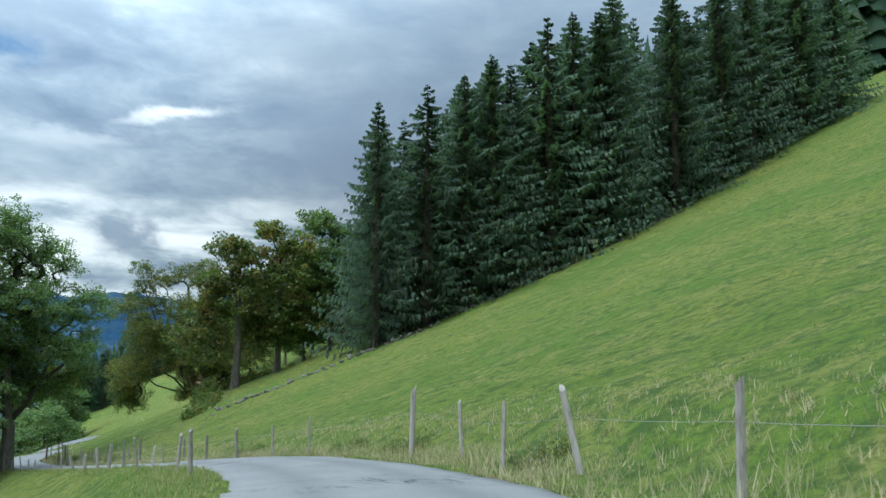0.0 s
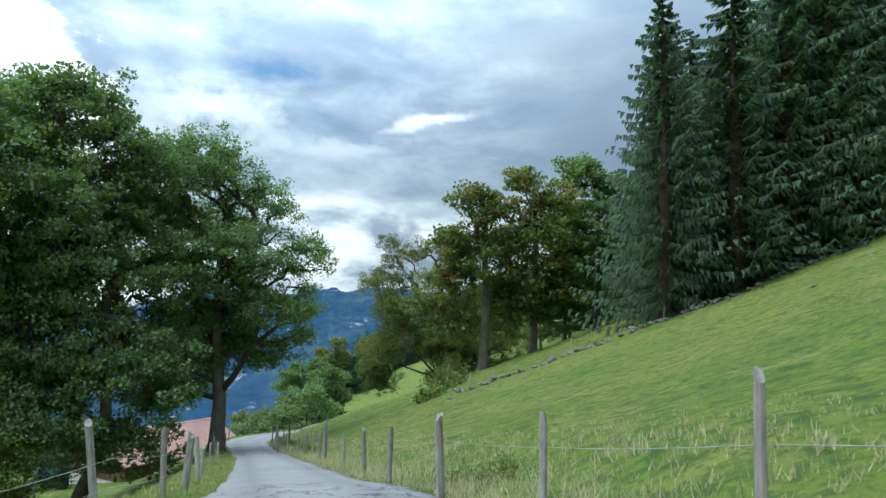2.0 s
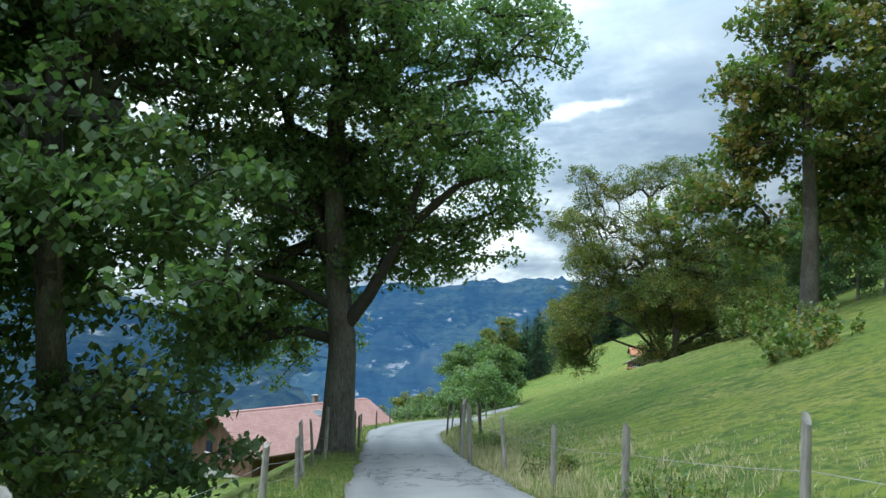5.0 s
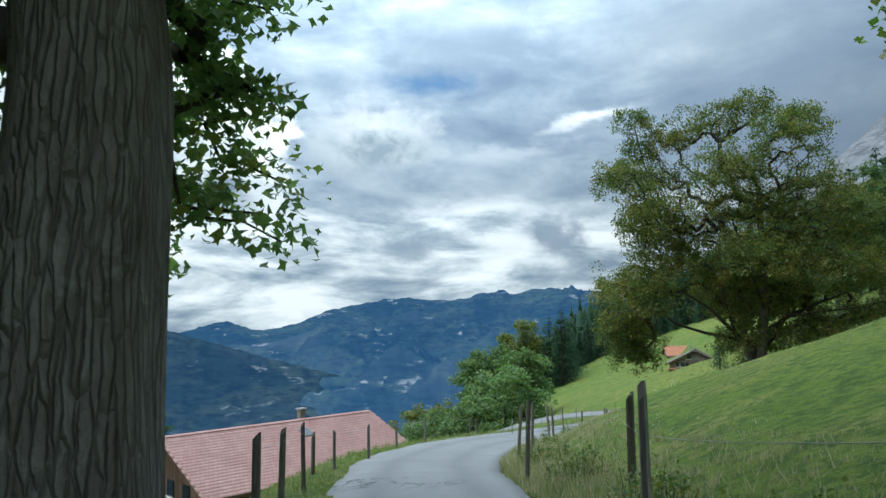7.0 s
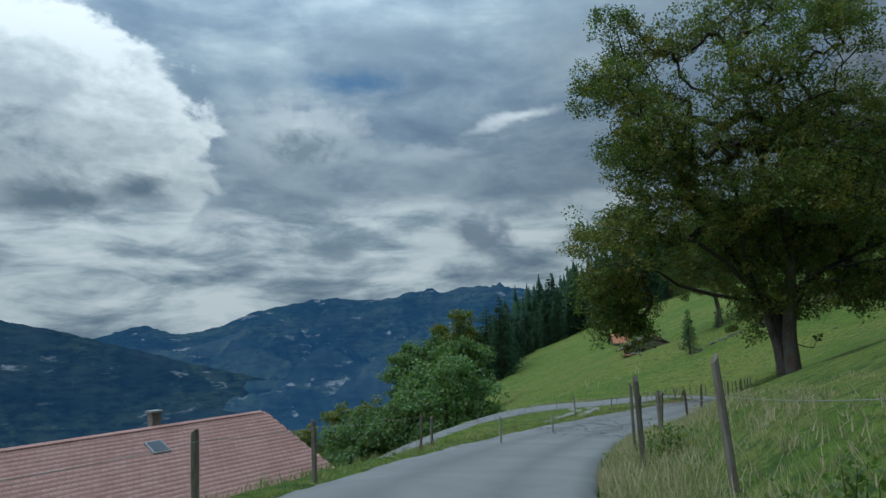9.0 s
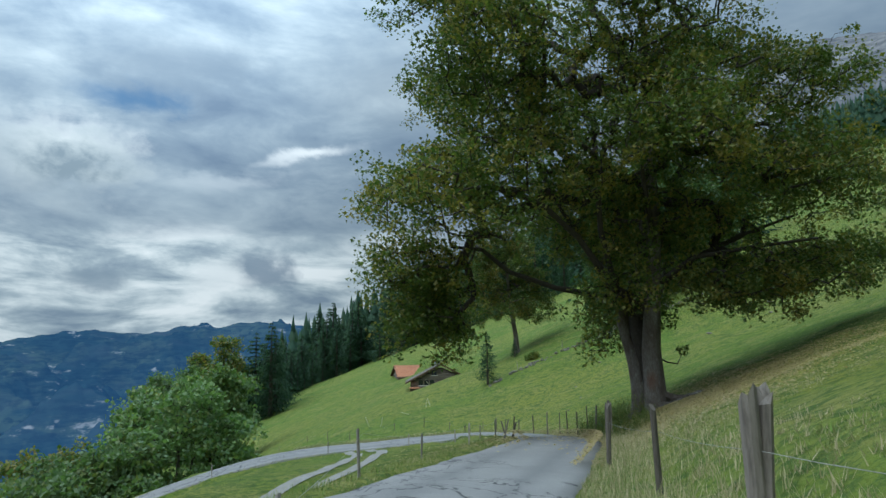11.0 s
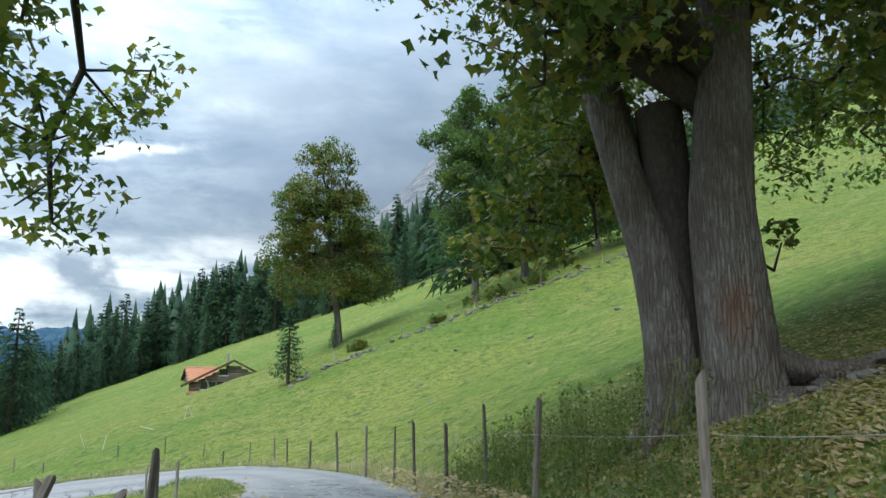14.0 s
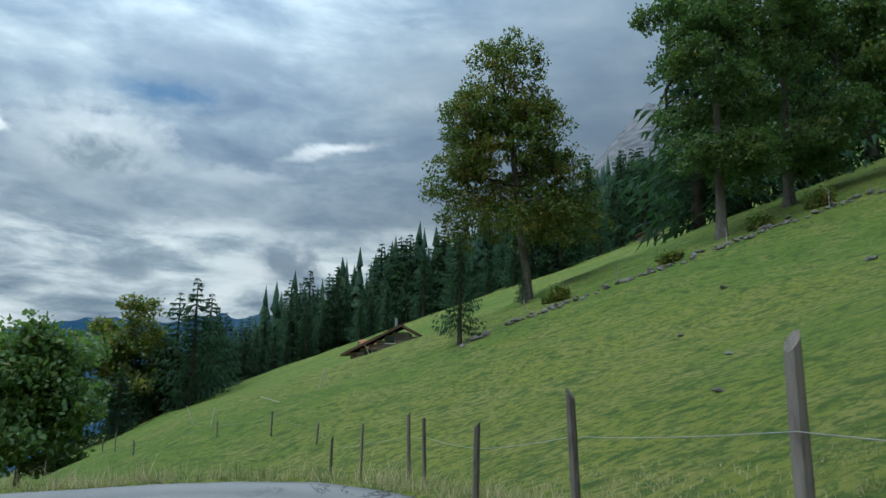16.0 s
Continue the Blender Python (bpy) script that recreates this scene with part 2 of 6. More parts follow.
def asphalt_material():
    m, nt, bsdf, _ = material("worn_asphalt")
    v = coords(nt, "Object")
    uv = nt.nodes.new("ShaderNodeUVMap")
    sp = nt.nodes.new("ShaderNodeSeparateXYZ")
    nt.links.new(uv.outputs[0], sp.inputs[0])
    # polished wheel tracks either side of a lighter crown
    off = math_node(nt, "ABSOLUTE", math_node(nt, "SUBTRACT", math_node(nt, "ABSOLUTE", sp.outputs[0]), 0.80))
    track = ramp(nt, math_node(nt, "ADD", off, math_node(nt, "MULTIPLY", noise_node(nt, v, 0.8, 4, 0.6), 0.5)), [(0.25, 1.0), (0.72, 0.0)])
    grain = noise_node(nt, v, 70.0, 3, 0.75)
    stain = noise_node(nt, v, 0.55, 5, 0.62, 0.6)
    col = mix_rgb(nt, ramp(nt, stain, [(0.35, 0.0), (0.68, 1.0)]), (0.285, 0.272, 0.252), (0.215, 0.207, 0.195))
    col = mix_rgb(nt, math_node(nt, "MULTIPLY", track, 0.75), col, (0.160, 0.156, 0.150))
    col = mix_rgb(nt, ramp(nt, grain, [(0.42, 0.5), (0.62, 0.0)]), col, (0.13, 0.13, 0.133))
    col = mix_rgb(nt, ramp(nt, grain, [(0.62, 0.0), (0.78, 0.5)]), col, (0.40, 0.39, 0.375))
    # thin cracks where two noises cross
    cr = noise_node(nt, coords(nt, "Object", (1.3, 0.6, 1)), 0.8, 5, 0.65, 0.8)
    line = ramp(nt, math_node(nt, "ABSOLUTE", math_node(nt, "SUBTRACT", cr, 0.5)), [(0.007, 1.0), (0.016, 0.0)])
    where = ramp(nt, noise_node(nt, v, 0.11, 3, 0.5), [(0.48, 0.0), (0.54, 1.0)])
    col = mix_rgb(nt, math_node(nt, "MULTIPLY", line, where), col, (0.03, 0.03, 0.032))
    nt.links.new(col, bsdf.inputs["Base Color"])
    bsdf.inputs["Roughness"].default_value = 0.72
    bsdf.inputs["Specular IOR Level"].default_value = 0.35
    bump(nt, bsdf, grain, 0.35, 0.008)
    return m


M_GRASS = meadow_material()
M_ROAD = asphalt_material()
M_TRACK = two_tone("gravel_track", (0.30, 0.29, 0.26), (0.24, 0.23, 0.20), (0.16, 0.15, 0.13), 1.2, bump_d=0.03)


def bark_material(name="maple_bark", rust=None):
    """Old maple bark: upright plates with dark furrows, pale lichen and rusty patches."""
    m, nt, bsdf, _ = material(name)
    wob = noise_node(nt, coords(nt, "Object"), 1.6, 4, 0.6)
    v = vec_node(nt, "ADD", coords(nt, "Object", (1, 1, 0.10)), (0, 0, 0))
    mixv = vec_node(nt, "SCALE", (0.10, 0.10, 0.05))
    nt.links.new(wob, mixv.inputs[3])
    nt.links.new(mixv.outputs[0], v.inputs[1])
    vor = nt.nodes.new("ShaderNodeTexVoronoi")
    vor.feature = "DISTANCE_TO_EDGE"
    vor.inputs["Scale"].default_value = 19.0
    nt.links.new(v.outputs[0], vor.inputs["Vector"])
    edge = vor.outputs["Distance"]
    grain = noise_node(nt, coords(nt, "Object", (1, 1, 0.3)), 16, 5, 0.7)
    big = noise_node(nt, coords(nt, "Object", (1, 1, 0.5)), 1.1, 5, 0.65, 0.5)
    col = mix_rgb(nt, ramp(nt, grain, [(0.35, 0.0), (0.68, 1.0)]), (0.17, 0.15, 0.128), (0.30, 0.275, 0.24))
    col = mix_rgb(nt, ramp(nt, big, [(0.40, 0.0), (0.62, 0.8)]), col, (0.115, 0.085, 0.066))
    col = mix_rgb(nt, ramp(nt, noise_node(nt, coords(nt, "Object"), 2.6, 5, 0.7, 0.3), [(0.58, 0.0), (0.68, 0.7)]), col, (0.30, 0.30, 0.26))
    if rust:      # one rust-brown stain where old bark has flaked away
        gap = vec_node(nt, "DISTANCE", vec_node(nt, "MULTIPLY", coords(nt, "Object"), (1, 1, 0.6)).outputs[0], rust)
        stain = math_node(nt, "ADD", gap.outputs["Value"], math_node(nt, "MULTIPLY", grain, 0.25))
        col = mix_rgb(nt, ramp(nt, stain, [(0.22, 0.75), (0.50, 0.0)]), col, (0.20, 0.105, 0.068))
    col = mix_rgb(nt, ramp(nt, edge, [(0.0, 0.32), (0.16, 0.0)]), col, (0.065, 0.053, 0.045))
    nt.links.new(col, bsdf.inputs["Base Color"])
    bsdf.inputs["Roughness"].default_value = 0.92
    bsdf.inputs["Specular IOR Level"].default_value = 0.2
    bump(nt, bsdf, math_node(nt, "ADD", math_node(nt, "MULTIPLY", ramp(nt, edge, [(0.0, 0.0), (0.16, 1.0)]), 0.7), grain), 0.9, 0.05)
    return m


M_BARK = bark_material()
M_BARK_OLD = bark_material("old_maple_bark", (-0.30, -0.48, 1.05))
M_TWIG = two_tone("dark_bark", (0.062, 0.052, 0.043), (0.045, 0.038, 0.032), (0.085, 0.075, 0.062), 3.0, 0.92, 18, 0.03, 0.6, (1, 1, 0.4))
M_SPRUCE_BARK = two_tone("spruce_bark", (0.10, 0.082, 0.066), (0.065, 0.053, 0.045), (0.13, 0.115, 0.10), 3.0, 0.92, 20, 0.03, 0.7, (1, 1, 0.35))
M_LEAF = leaf_material("maple_leaves", (0.070, 0.118, 0.032), (0.150, 0.208, 0.056), (0.26, 0.20, 0.050), 0.40)
M_LEAF_DARK = leaf_material("dark_maple_leaves", (0.088, 0.155, 0.062), (0.172, 0.245, 0.096), (0.20, 0.205, 0.056), 0.20)
M_LEAF_DEEP = leaf_material("deep_green_leaves", (0.055, 0.102, 0.042), (0.112, 0.168, 0.064), (0.16, 0.165, 0.05), 0.2)
M_LEAF_TURN = leaf_material("turning_maple_leaves", (0.070, 0.122, 0.032), (0.140, 0.190, 0.052), (0.25, 0.175, 0.055), 0.36)
M_LEAF_GOLD = leaf_material("golden_green_leaves", (0.068, 0.115, 0.027), (0.155, 0.205, 0.050), (0.30, 0.245, 0.058), 0.40)
M_NEEDLE = leaf_material("spruce_needles", (0.068, 0.115, 0.084), (0.128, 0.182, 0.122), (0.115, 0.128, 0.064), 0.15, 0.2, 0.1)
M_NEEDLE_FAR = leaf_material("far_spruce_needles", (0.032, 0.068, 0.044), (0.058, 0.100, 0.060), (0.085, 0.10, 0.052), 0.12, 0.05, 0.05)
M_POST = two_tone("weathered_post", (0.36, 0.33, 0.29), (0.22, 0.195, 0.165), (0.12, 0.105, 0.09), 3.0, 0.9, 26, 0.012, 0.7, (1, 1, 0.18), rand=0.6)
M_POST_DARK = two_tone("brown_post", (0.20, 0.175, 0.145), (0.135, 0.115, 0.095), (0.075, 0.064, 0.053), 3.0, 0.9, 26, 0.012, 0.7, (1, 1, 0.18), rand=0.6)
M_PALE = two_tone("peeled_wood", (0.62, 0.58, 0.46), (0.50, 0.46, 0.36), (0.36, 0.32, 0.25), 3.0, 0.85, 20, 0.01, 0.5, (1, 1, 0.2))
M_WIRE = two_tone("fence_wire", (0.34, 0.34, 0.30), (0.28, 0.27, 0.24), (0.20, 0.19, 0.17), 4.0, 0.6)
M_STONE = two_tone("field_stone", (0.20, 0.185, 0.16), (0.135, 0.125, 0.105), (0.085, 0.08, 0.065), 3.0, 0.9, 16, 0.03, 0.6, rand=0.5)

# ---- the lie of the land ----
# centreline of the road: x, y, z and half its width
ROAD = [(-42, -78, 9.9, 2.0), (-20, -38, 4.9, 2.0), (-4.9, -9.6, 0.62, 1.9), (0.36, -0.2, -0.84, 1.87), (4.26, 8.05, -2.08, 1.85), (6.35, 16.95, -3.4, 1.72), (6.68, 26.1, -4.88, 1.6),
        (6.5, 32.6, -6.06, 1.36), (6.15, 42, -7.62, 1.24), (5.75, 52.5, -9.4, 1.32), (5.08, 62, -10.93, 1.42), (4.5, 71.5, -12.3, 1.55), (4.15, 78, -13.15, 1.7),
        (4.35, 83.5, -13.85, 2.0), (6.1, 92, -14.9, 2.0), (11.4, 104.8, -16.5, 2.0), (17.9, 114, -17.35, 1.85), (23.65, 121.6, -18.05, 1.75), (28.4, 129.5, -18.95, 1.75),
        (32.0, 138, -19.95, 1.85), (33.1, 141.5, -20.3, 1.75), (33.5, 145.0, -20.62, 1.8), (32.8, 147.7, -20.88, 1.9), (30.3, 148.9, -21.1, 1.9), (26.6, 149.3, -21.3, 1.8),
        (17.5, 149.6, -21.9, 1.8), (8, 150.6, -24.6, 1.8), (-6, 151, -30.2, 1.8), (-25, 150, -36.0, 1.8), (-70, 163, -50.0, 1.8)]
# the line at which the hillside leaves the road's level, carried on past the bend
BASE = [p[:3] for p in ROAD[:20]] + [(34.0, 144, -20.7), (34.8, 150, -21.4), (34.6, 160, -22.6), (34, 175, -22.8), (34, 188, -23.2), (34, 205, -25.3), (34, 225, -27.4), (34, 320, -33), (30, 480, -50), (20, 900, -120), (0, 1600, -260)]
HALF = 1.85


def spline(points, step):
    p = np.array(points, float)
    p = np.vstack([2 * p[0] - p[1], p, 2 * p[-1] - p[-2]])
    out = []
    for k in range(1, len(p) - 2):
        n = max(2, int(np.linalg.norm(p[k + 1] - p[k]) / step))
        t = np.linspace(0, 1, n, endpoint=False)[:, None]
        a, b, c, d = p[k - 1], p[k], p[k + 1], p[k + 2]
        out.append(0.5 * (2 * b + (c - a) * t + (2 * a - 5 * b + 4 * c - d) * t**2 + (3 * b - a - 3 * c + d) * t**3))
    return np.vstack(out + [p[-2:-1]])


ROAD_PTS = spline(ROAD, 0.7)
BASE_PTS = spline(BASE, 1.0)
BASE_PTS = BASE_PTS[np.argsort(BASE_PTS[:, 1])]
BASE_SLANT = np.cos(np.arctan(np.gradient(BASE_PTS[:, 0], BASE_PTS[:, 1])))


def smooth(a, b, x):
    t = np.clip((x - a) / (b - a), 0, 1)
    return t * t * (3 - 2 * t)


def bumps(x, y):
    """Small unevenness of the pasture."""
    return (0.10 * np.sin(x * 0.51 + 1.7 * np.sin(y * 0.23)) * np.sin(y * 0.37 + 1.1 * np.sin(x * 0.19))
            + 0.055 * np.sin(x * 1.31 + 0.8 * np.sin(y * 0.9)) * np.sin(y * 0.83 + 0.6) + 0.25 * np.sin(x * 0.09 + 0.6) * np.sin(y * 0.071 + 1.9))


def to_road(x, y):
    """Distance from the road's edge (below 0 on the road), and the road's height there."""
    x, y = np.atleast_1d(x).astype(float), np.atleast_1d(y).astype(float)
    best, z, w = np.full(x.shape, 1e9), np.zeros(x.shape), np.zeros(x.shape)
    for px, py, pz, pw in ROAD_PTS:
        d2 = (x - px) ** 2 + (y - py) ** 2
        near = d2 < best
        best[near], z[near], w[near] = d2[near], pz, pw
    return np.sqrt(best) - w, z


def hillside(x, y):
    xb = np.interp(y, BASE_PTS[:, 1], BASE_PTS[:, 0])
    zb = np.interp(y, BASE_PTS[:, 1], BASE_PTS[:, 2])
    d = (x - xb) * np.interp(y, BASE_PTS[:, 1], BASE_SLANT)
    flat = HALF - 1.55 * smooth(150, 166, y)
    r = np.maximum(d - flat, 0)
    # steepening above the first stretch of the lane, straighter beyond the bend
    w0 = smooth(96, 130, y)
    lean, curl = 0.305 + 0.03 * w0 + 0.02 * smooth(150, 172, y), 0.0010 - 0.0007 * w0
    rise = lean * r + curl * np.minimum(r, 90) ** 2 + 180 * curl * np.maximum(r - 90, 0)
    over_top = np.maximum(r - 420, 0)
    rise = rise - np.maximum(lean + 180 * curl - 0.25, 0) * over_top
    l = np.maximum(-d - flat - 0.6 * (1 - smooth(150, 166, y)), 0)
    steep, soft = 0.50 * np.minimum(l, 9) + 0.145 * np.clip(l - 9, 0, 51), 0.05 * np.minimum(l, 13) + 0.42 * np.clip(l - 13, 0, 47)
    w = smooth(110, 134, y)
    w2 = smooth(156, 176, y)
    fall = (steep * (1 - w) + soft * w) * (1 - w2) + (0.46 * np.minimum(l, 60)) * w2
    bench = 60 + 45 * (1 - w)
    fall = fall + 0.19 * np.clip(l - 60, 0, 45) * (1 - w) + 0.42 * np.clip(l - bench, 0, 900) + 0.02 * np.maximum(l - 960, 0)
    return zb + rise - fall, d


def ground(x, y):
    x, y = np.atleast_1d(x).astype(float), np.atleast_1d(y).astype(float)
    h, d = hillside(x, y)
    # the hut's yard, cut into the slope
    h = h - 3.0 * np.exp(-(((x - 54.0) / 4.6) ** 2) - ((y - 202.5) / 6.5) ** 2) - 1.3 * np.exp(-(((x - 48.0) / 3.0) ** 2) - ((y - 201.0) / 5.5) ** 2)
    h = h - 0.95 * np.exp(-(((x - 55.6) / 4.2) ** 2) - ((y - 192.0) / 6.0) ** 2) - 1.9 * np.exp(-(((x - 61.0) / 6.0) ** 2) - ((y - 241.5) / 8.0) ** 2)
    h = h + bumps(x, y) * smooth(2.5, 9, np.abs(d))
    near = (x > -90) & (x < 60) & (y > -90) & (y < 175)
    if near.any():
        far, z = to_road(x[near], y[near])
        w = 1 - smooth(0.3, 2.6, far)
        hn = h[near] * (1 - w) + (z + 0.03) * w
        hn -= 0.32 * (1 - smooth(-0.35, -0.02, far))
        h[near] = hn
    return h


def g1(x, y):
    return float(ground(x, y)[0])


def mesh_object(name, verts, faces, mat, parent=None, label="", uvs=None, shade=False):
    """One mesh object from arrays of vertices and of equal-sided faces."""
    me = bpy.data.meshes.new(name)
    verts, faces = np.asarray(verts, np.float32), np.asarray(faces, np.int32)
    n, k = faces.shape
    me.vertices.add(len(verts))
    me.vertices.foreach_set("co", verts.ravel())
    me.loops.add(n * k)
    me.loops.foreach_set("vertex_index", faces.ravel())
    me.polygons.add(n)
    me.polygons.foreach_set("loop_start", np.arange(0, n * k, k, dtype=np.int32))
    if uvs is not None:
        layer = me.uv_layers.new(name="UVMap")
        layer.data.foreach_set("uv", np.asarray(uvs, np.float32)[faces.ravel()].ravel())
    me.update(calc_edges=True)
    if shade:
        me.polygons.foreach_set("use_smooth", np.ones(n, bool))
    if mat is not None:
        me.materials.append(mat)
    ob = new(name, me)
    ob.parent = parent
    if label:
        ob["label"] = label
    return ob


def grid_faces(rows, cols, offset=0):
    a = np.arange(rows * cols).reshape(rows, cols) + offset
    return np.stack([a[:-1, :-1], a[:-1, 1:], a[1:, 1:], a[1:, :-1]], -1).reshape(-1, 4)


def spread(lo, hi, step, far_lo, far_hi, growth=1.16):
    mid = list(np.arange(lo, hi, step))
    out, s = [], step
    x = hi
    while x < far_hi:
        out.append(x)
        s *= growth
        x += s
    out.append(far_hi)
    low, s, x = [], step, lo
    while x > far_lo:
        s *= growth
        x -= s
        low.append(x)
    return np.array(low[::-1] + mid + out)


# ---- ground ----
gx, gy = spread(-32, 92, 0.85, -2600, 2200), spread(-16, 205, 0.85, -700, 4200)
GX, GY = np.meshgrid(gx, gy)
GZ = ground(GX.ravel(), GY.ravel())
land = mesh_object("ground", np.c_[GX.ravel(), GY.ravel(), GZ], grid_faces(len(gy), len(gx)), M_GRASS, shade=True)
tagged(land, "sloping green alpine pasture with dry tufts and cattle terraces", "pasture", kind="structure")

# ---- road ----
tan = np.gradient(ROAD_PTS[:, :2], axis=0)
tan /= np.linalg.norm(tan, axis=1)[:, None]
ROAD_N = np.stack([tan[:, 1], -tan[:, 0]], 1)          # to the right
ROAD_S = np.r_[0, np.cumsum(np.linalg.norm(np.diff(ROAD_PTS[:, :2], axis=0), axis=1))]


def beside(s, off):
    """The place off metres to the right of the road's centre, s metres along it."""
    k = [np.interp(s, ROAD_S, ROAD_PTS[:, 0]), np.interp(s, ROAD_S, ROAD_PTS[:, 1])]
    n = [np.interp(s, ROAD_S, ROAD_N[:, 0]), np.interp(s, ROAD_S, ROAD_N[:, 1])]
    return k[0] + off * n[0], k[1] + off * n[1]


def road_mesh(name, pts, nrm, mat, label, lift, ragged=0.10, crown=0.05):
    across = np.array([-1.0, -0.985, -0.8, -0.4, 0, 0.4, 0.8, 0.985, 1.0])
    s = np.r_[0, np.cumsum(np.linalg.norm(np.diff(pts[:, :2], axis=0), axis=1))]
    half = pts[:, 3]
    left = half + ragged * (np.sin(s * 1.3) * 0.5 + np.sin(s * 3.7 + 1) * 0.35 + np.sin(s * 9.1) * 0.25)
    right = half + ragged * (np.sin(s * 1.1 + 2) * 0.5 + np.sin(s * 4.1) * 0.35 + np.sin(s * 8.3 + 1) * 0.25)
    verts, uvs = [], []
    for k, a in enumerate(across):
        w = np.where(a < 0, left, right) * a
        z = pts[:, 2] + lift + crown * (1 - a * a) - (0.22 if abs(a) == 1 else 0)
        verts.append(np.c_[pts[:, 0] + nrm[:, 0] * w, pts[:, 1] + nrm[:, 1] * w, z])
        uvs.append(np.c_[w, s])
    v = np.stack(verts, 1).reshape(-1, 3)
    ob = mesh_object(name, v, grid_faces(len(pts), len(across)), mat, uvs=np.stack(uvs, 1).reshape(-1, 2), shade=True)
    return tagged(ob, label, "road", kind="structure")


road_mesh("road", ROAD_PTS, ROAD_N, M_ROAD, "narrow grey worn asphalt lane with cracks and ragged edges", 0.02)

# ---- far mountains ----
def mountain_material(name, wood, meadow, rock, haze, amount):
    """Distant slopes: woods, clearings and rock; blue air haze is painted on as a slight glow."""
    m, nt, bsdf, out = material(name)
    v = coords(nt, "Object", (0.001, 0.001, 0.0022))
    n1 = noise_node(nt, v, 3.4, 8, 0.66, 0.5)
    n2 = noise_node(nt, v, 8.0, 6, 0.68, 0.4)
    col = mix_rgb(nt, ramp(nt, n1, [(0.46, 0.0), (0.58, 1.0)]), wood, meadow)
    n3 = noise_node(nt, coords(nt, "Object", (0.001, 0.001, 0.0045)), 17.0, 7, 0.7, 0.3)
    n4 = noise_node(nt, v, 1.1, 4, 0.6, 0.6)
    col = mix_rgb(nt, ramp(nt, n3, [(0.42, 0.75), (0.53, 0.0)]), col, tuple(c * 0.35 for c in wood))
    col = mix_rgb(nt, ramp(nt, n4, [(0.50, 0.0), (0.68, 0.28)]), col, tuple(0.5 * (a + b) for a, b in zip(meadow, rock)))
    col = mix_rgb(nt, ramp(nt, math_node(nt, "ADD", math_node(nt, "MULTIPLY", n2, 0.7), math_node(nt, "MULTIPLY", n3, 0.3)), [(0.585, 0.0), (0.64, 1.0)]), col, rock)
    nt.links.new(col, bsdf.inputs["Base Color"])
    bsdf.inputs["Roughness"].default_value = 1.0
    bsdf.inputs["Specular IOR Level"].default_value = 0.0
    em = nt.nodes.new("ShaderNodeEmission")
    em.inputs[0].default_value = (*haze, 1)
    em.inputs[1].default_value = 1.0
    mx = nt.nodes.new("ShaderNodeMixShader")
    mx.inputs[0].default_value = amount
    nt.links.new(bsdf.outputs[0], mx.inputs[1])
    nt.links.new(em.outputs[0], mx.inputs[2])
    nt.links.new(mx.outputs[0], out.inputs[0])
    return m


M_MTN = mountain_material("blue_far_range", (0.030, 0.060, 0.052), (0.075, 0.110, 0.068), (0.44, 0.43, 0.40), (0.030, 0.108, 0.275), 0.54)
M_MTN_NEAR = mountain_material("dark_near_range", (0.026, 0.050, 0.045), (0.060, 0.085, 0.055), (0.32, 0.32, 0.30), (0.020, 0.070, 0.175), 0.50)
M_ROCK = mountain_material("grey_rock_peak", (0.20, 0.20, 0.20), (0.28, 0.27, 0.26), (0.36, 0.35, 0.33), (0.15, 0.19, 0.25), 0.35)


def range_mesh(name, crest, near, far, floor, mat, label, seed, rough, origin=(5.0, 80.0, -12.0), rows=84, step=0.16):
    """A mountain range as a relief: crest is (degrees right of +y, degrees up) at the far distance, falling to a floor nearby."""
    rng = np.random.default_rng(seed)
    az = np.arange(crest[0][0], crest[-1][0] + 1e-6, step)
    el = np.interp(az, [c[0] for c in crest], [c[1] for c in crest])
    t = np.linspace(0, 1, rows)
    A, T = np.meshgrid(np.radians(az), t)
    R = near + (far - near) * T
    top = origin[2] + far * np.tan(np.radians(el))[None] * np.ones_like(T)
    Z = floor + (top - floor) * T**1.25
    X, Y = origin[0] + np.sin(A) * R, origin[1] + np.cos(A) * R
    rel = np.zeros_like(Z)
    for k in range(7):
        f = 0.0016 * 1.9**k
        p = rng.uniform(0, 6.28, 4)
        ridged = 1 - np.abs(np.sin(X * f + p[0] + 1.4 * np.sin(Y * f * 0.7 + p[1])) * np.cos(Y * f * 0.8 + p[2] + np.sin(X * f * 0.6 + p[3])))
        rel += (ridged - 0.6) * rough / 1.75**k
    rel = rel * np.clip((top - floor - 60) / 500, 0.08, 1)
    Z = Z + rel * np.sin(np.pi * np.clip(T, 0, 1)) ** 0.8 + rel * 0.08 * T
    teeth = sum(np.abs(np.sin(np.degrees(A) * f + rng.uniform(0, 6.28))) / f for f in (2.1, 4.7, 9.3, 17.0))
    Z = Z + (teeth - 0.45) * far * 0.0028 * T**6
    ob = mesh_object(name, np.c_[X.ravel(), Y.ravel(), Z.ravel()], grid_faces(rows, len(az)), mat, shade=True)
    return tagged(ob, label, "mountain", kind="structure")


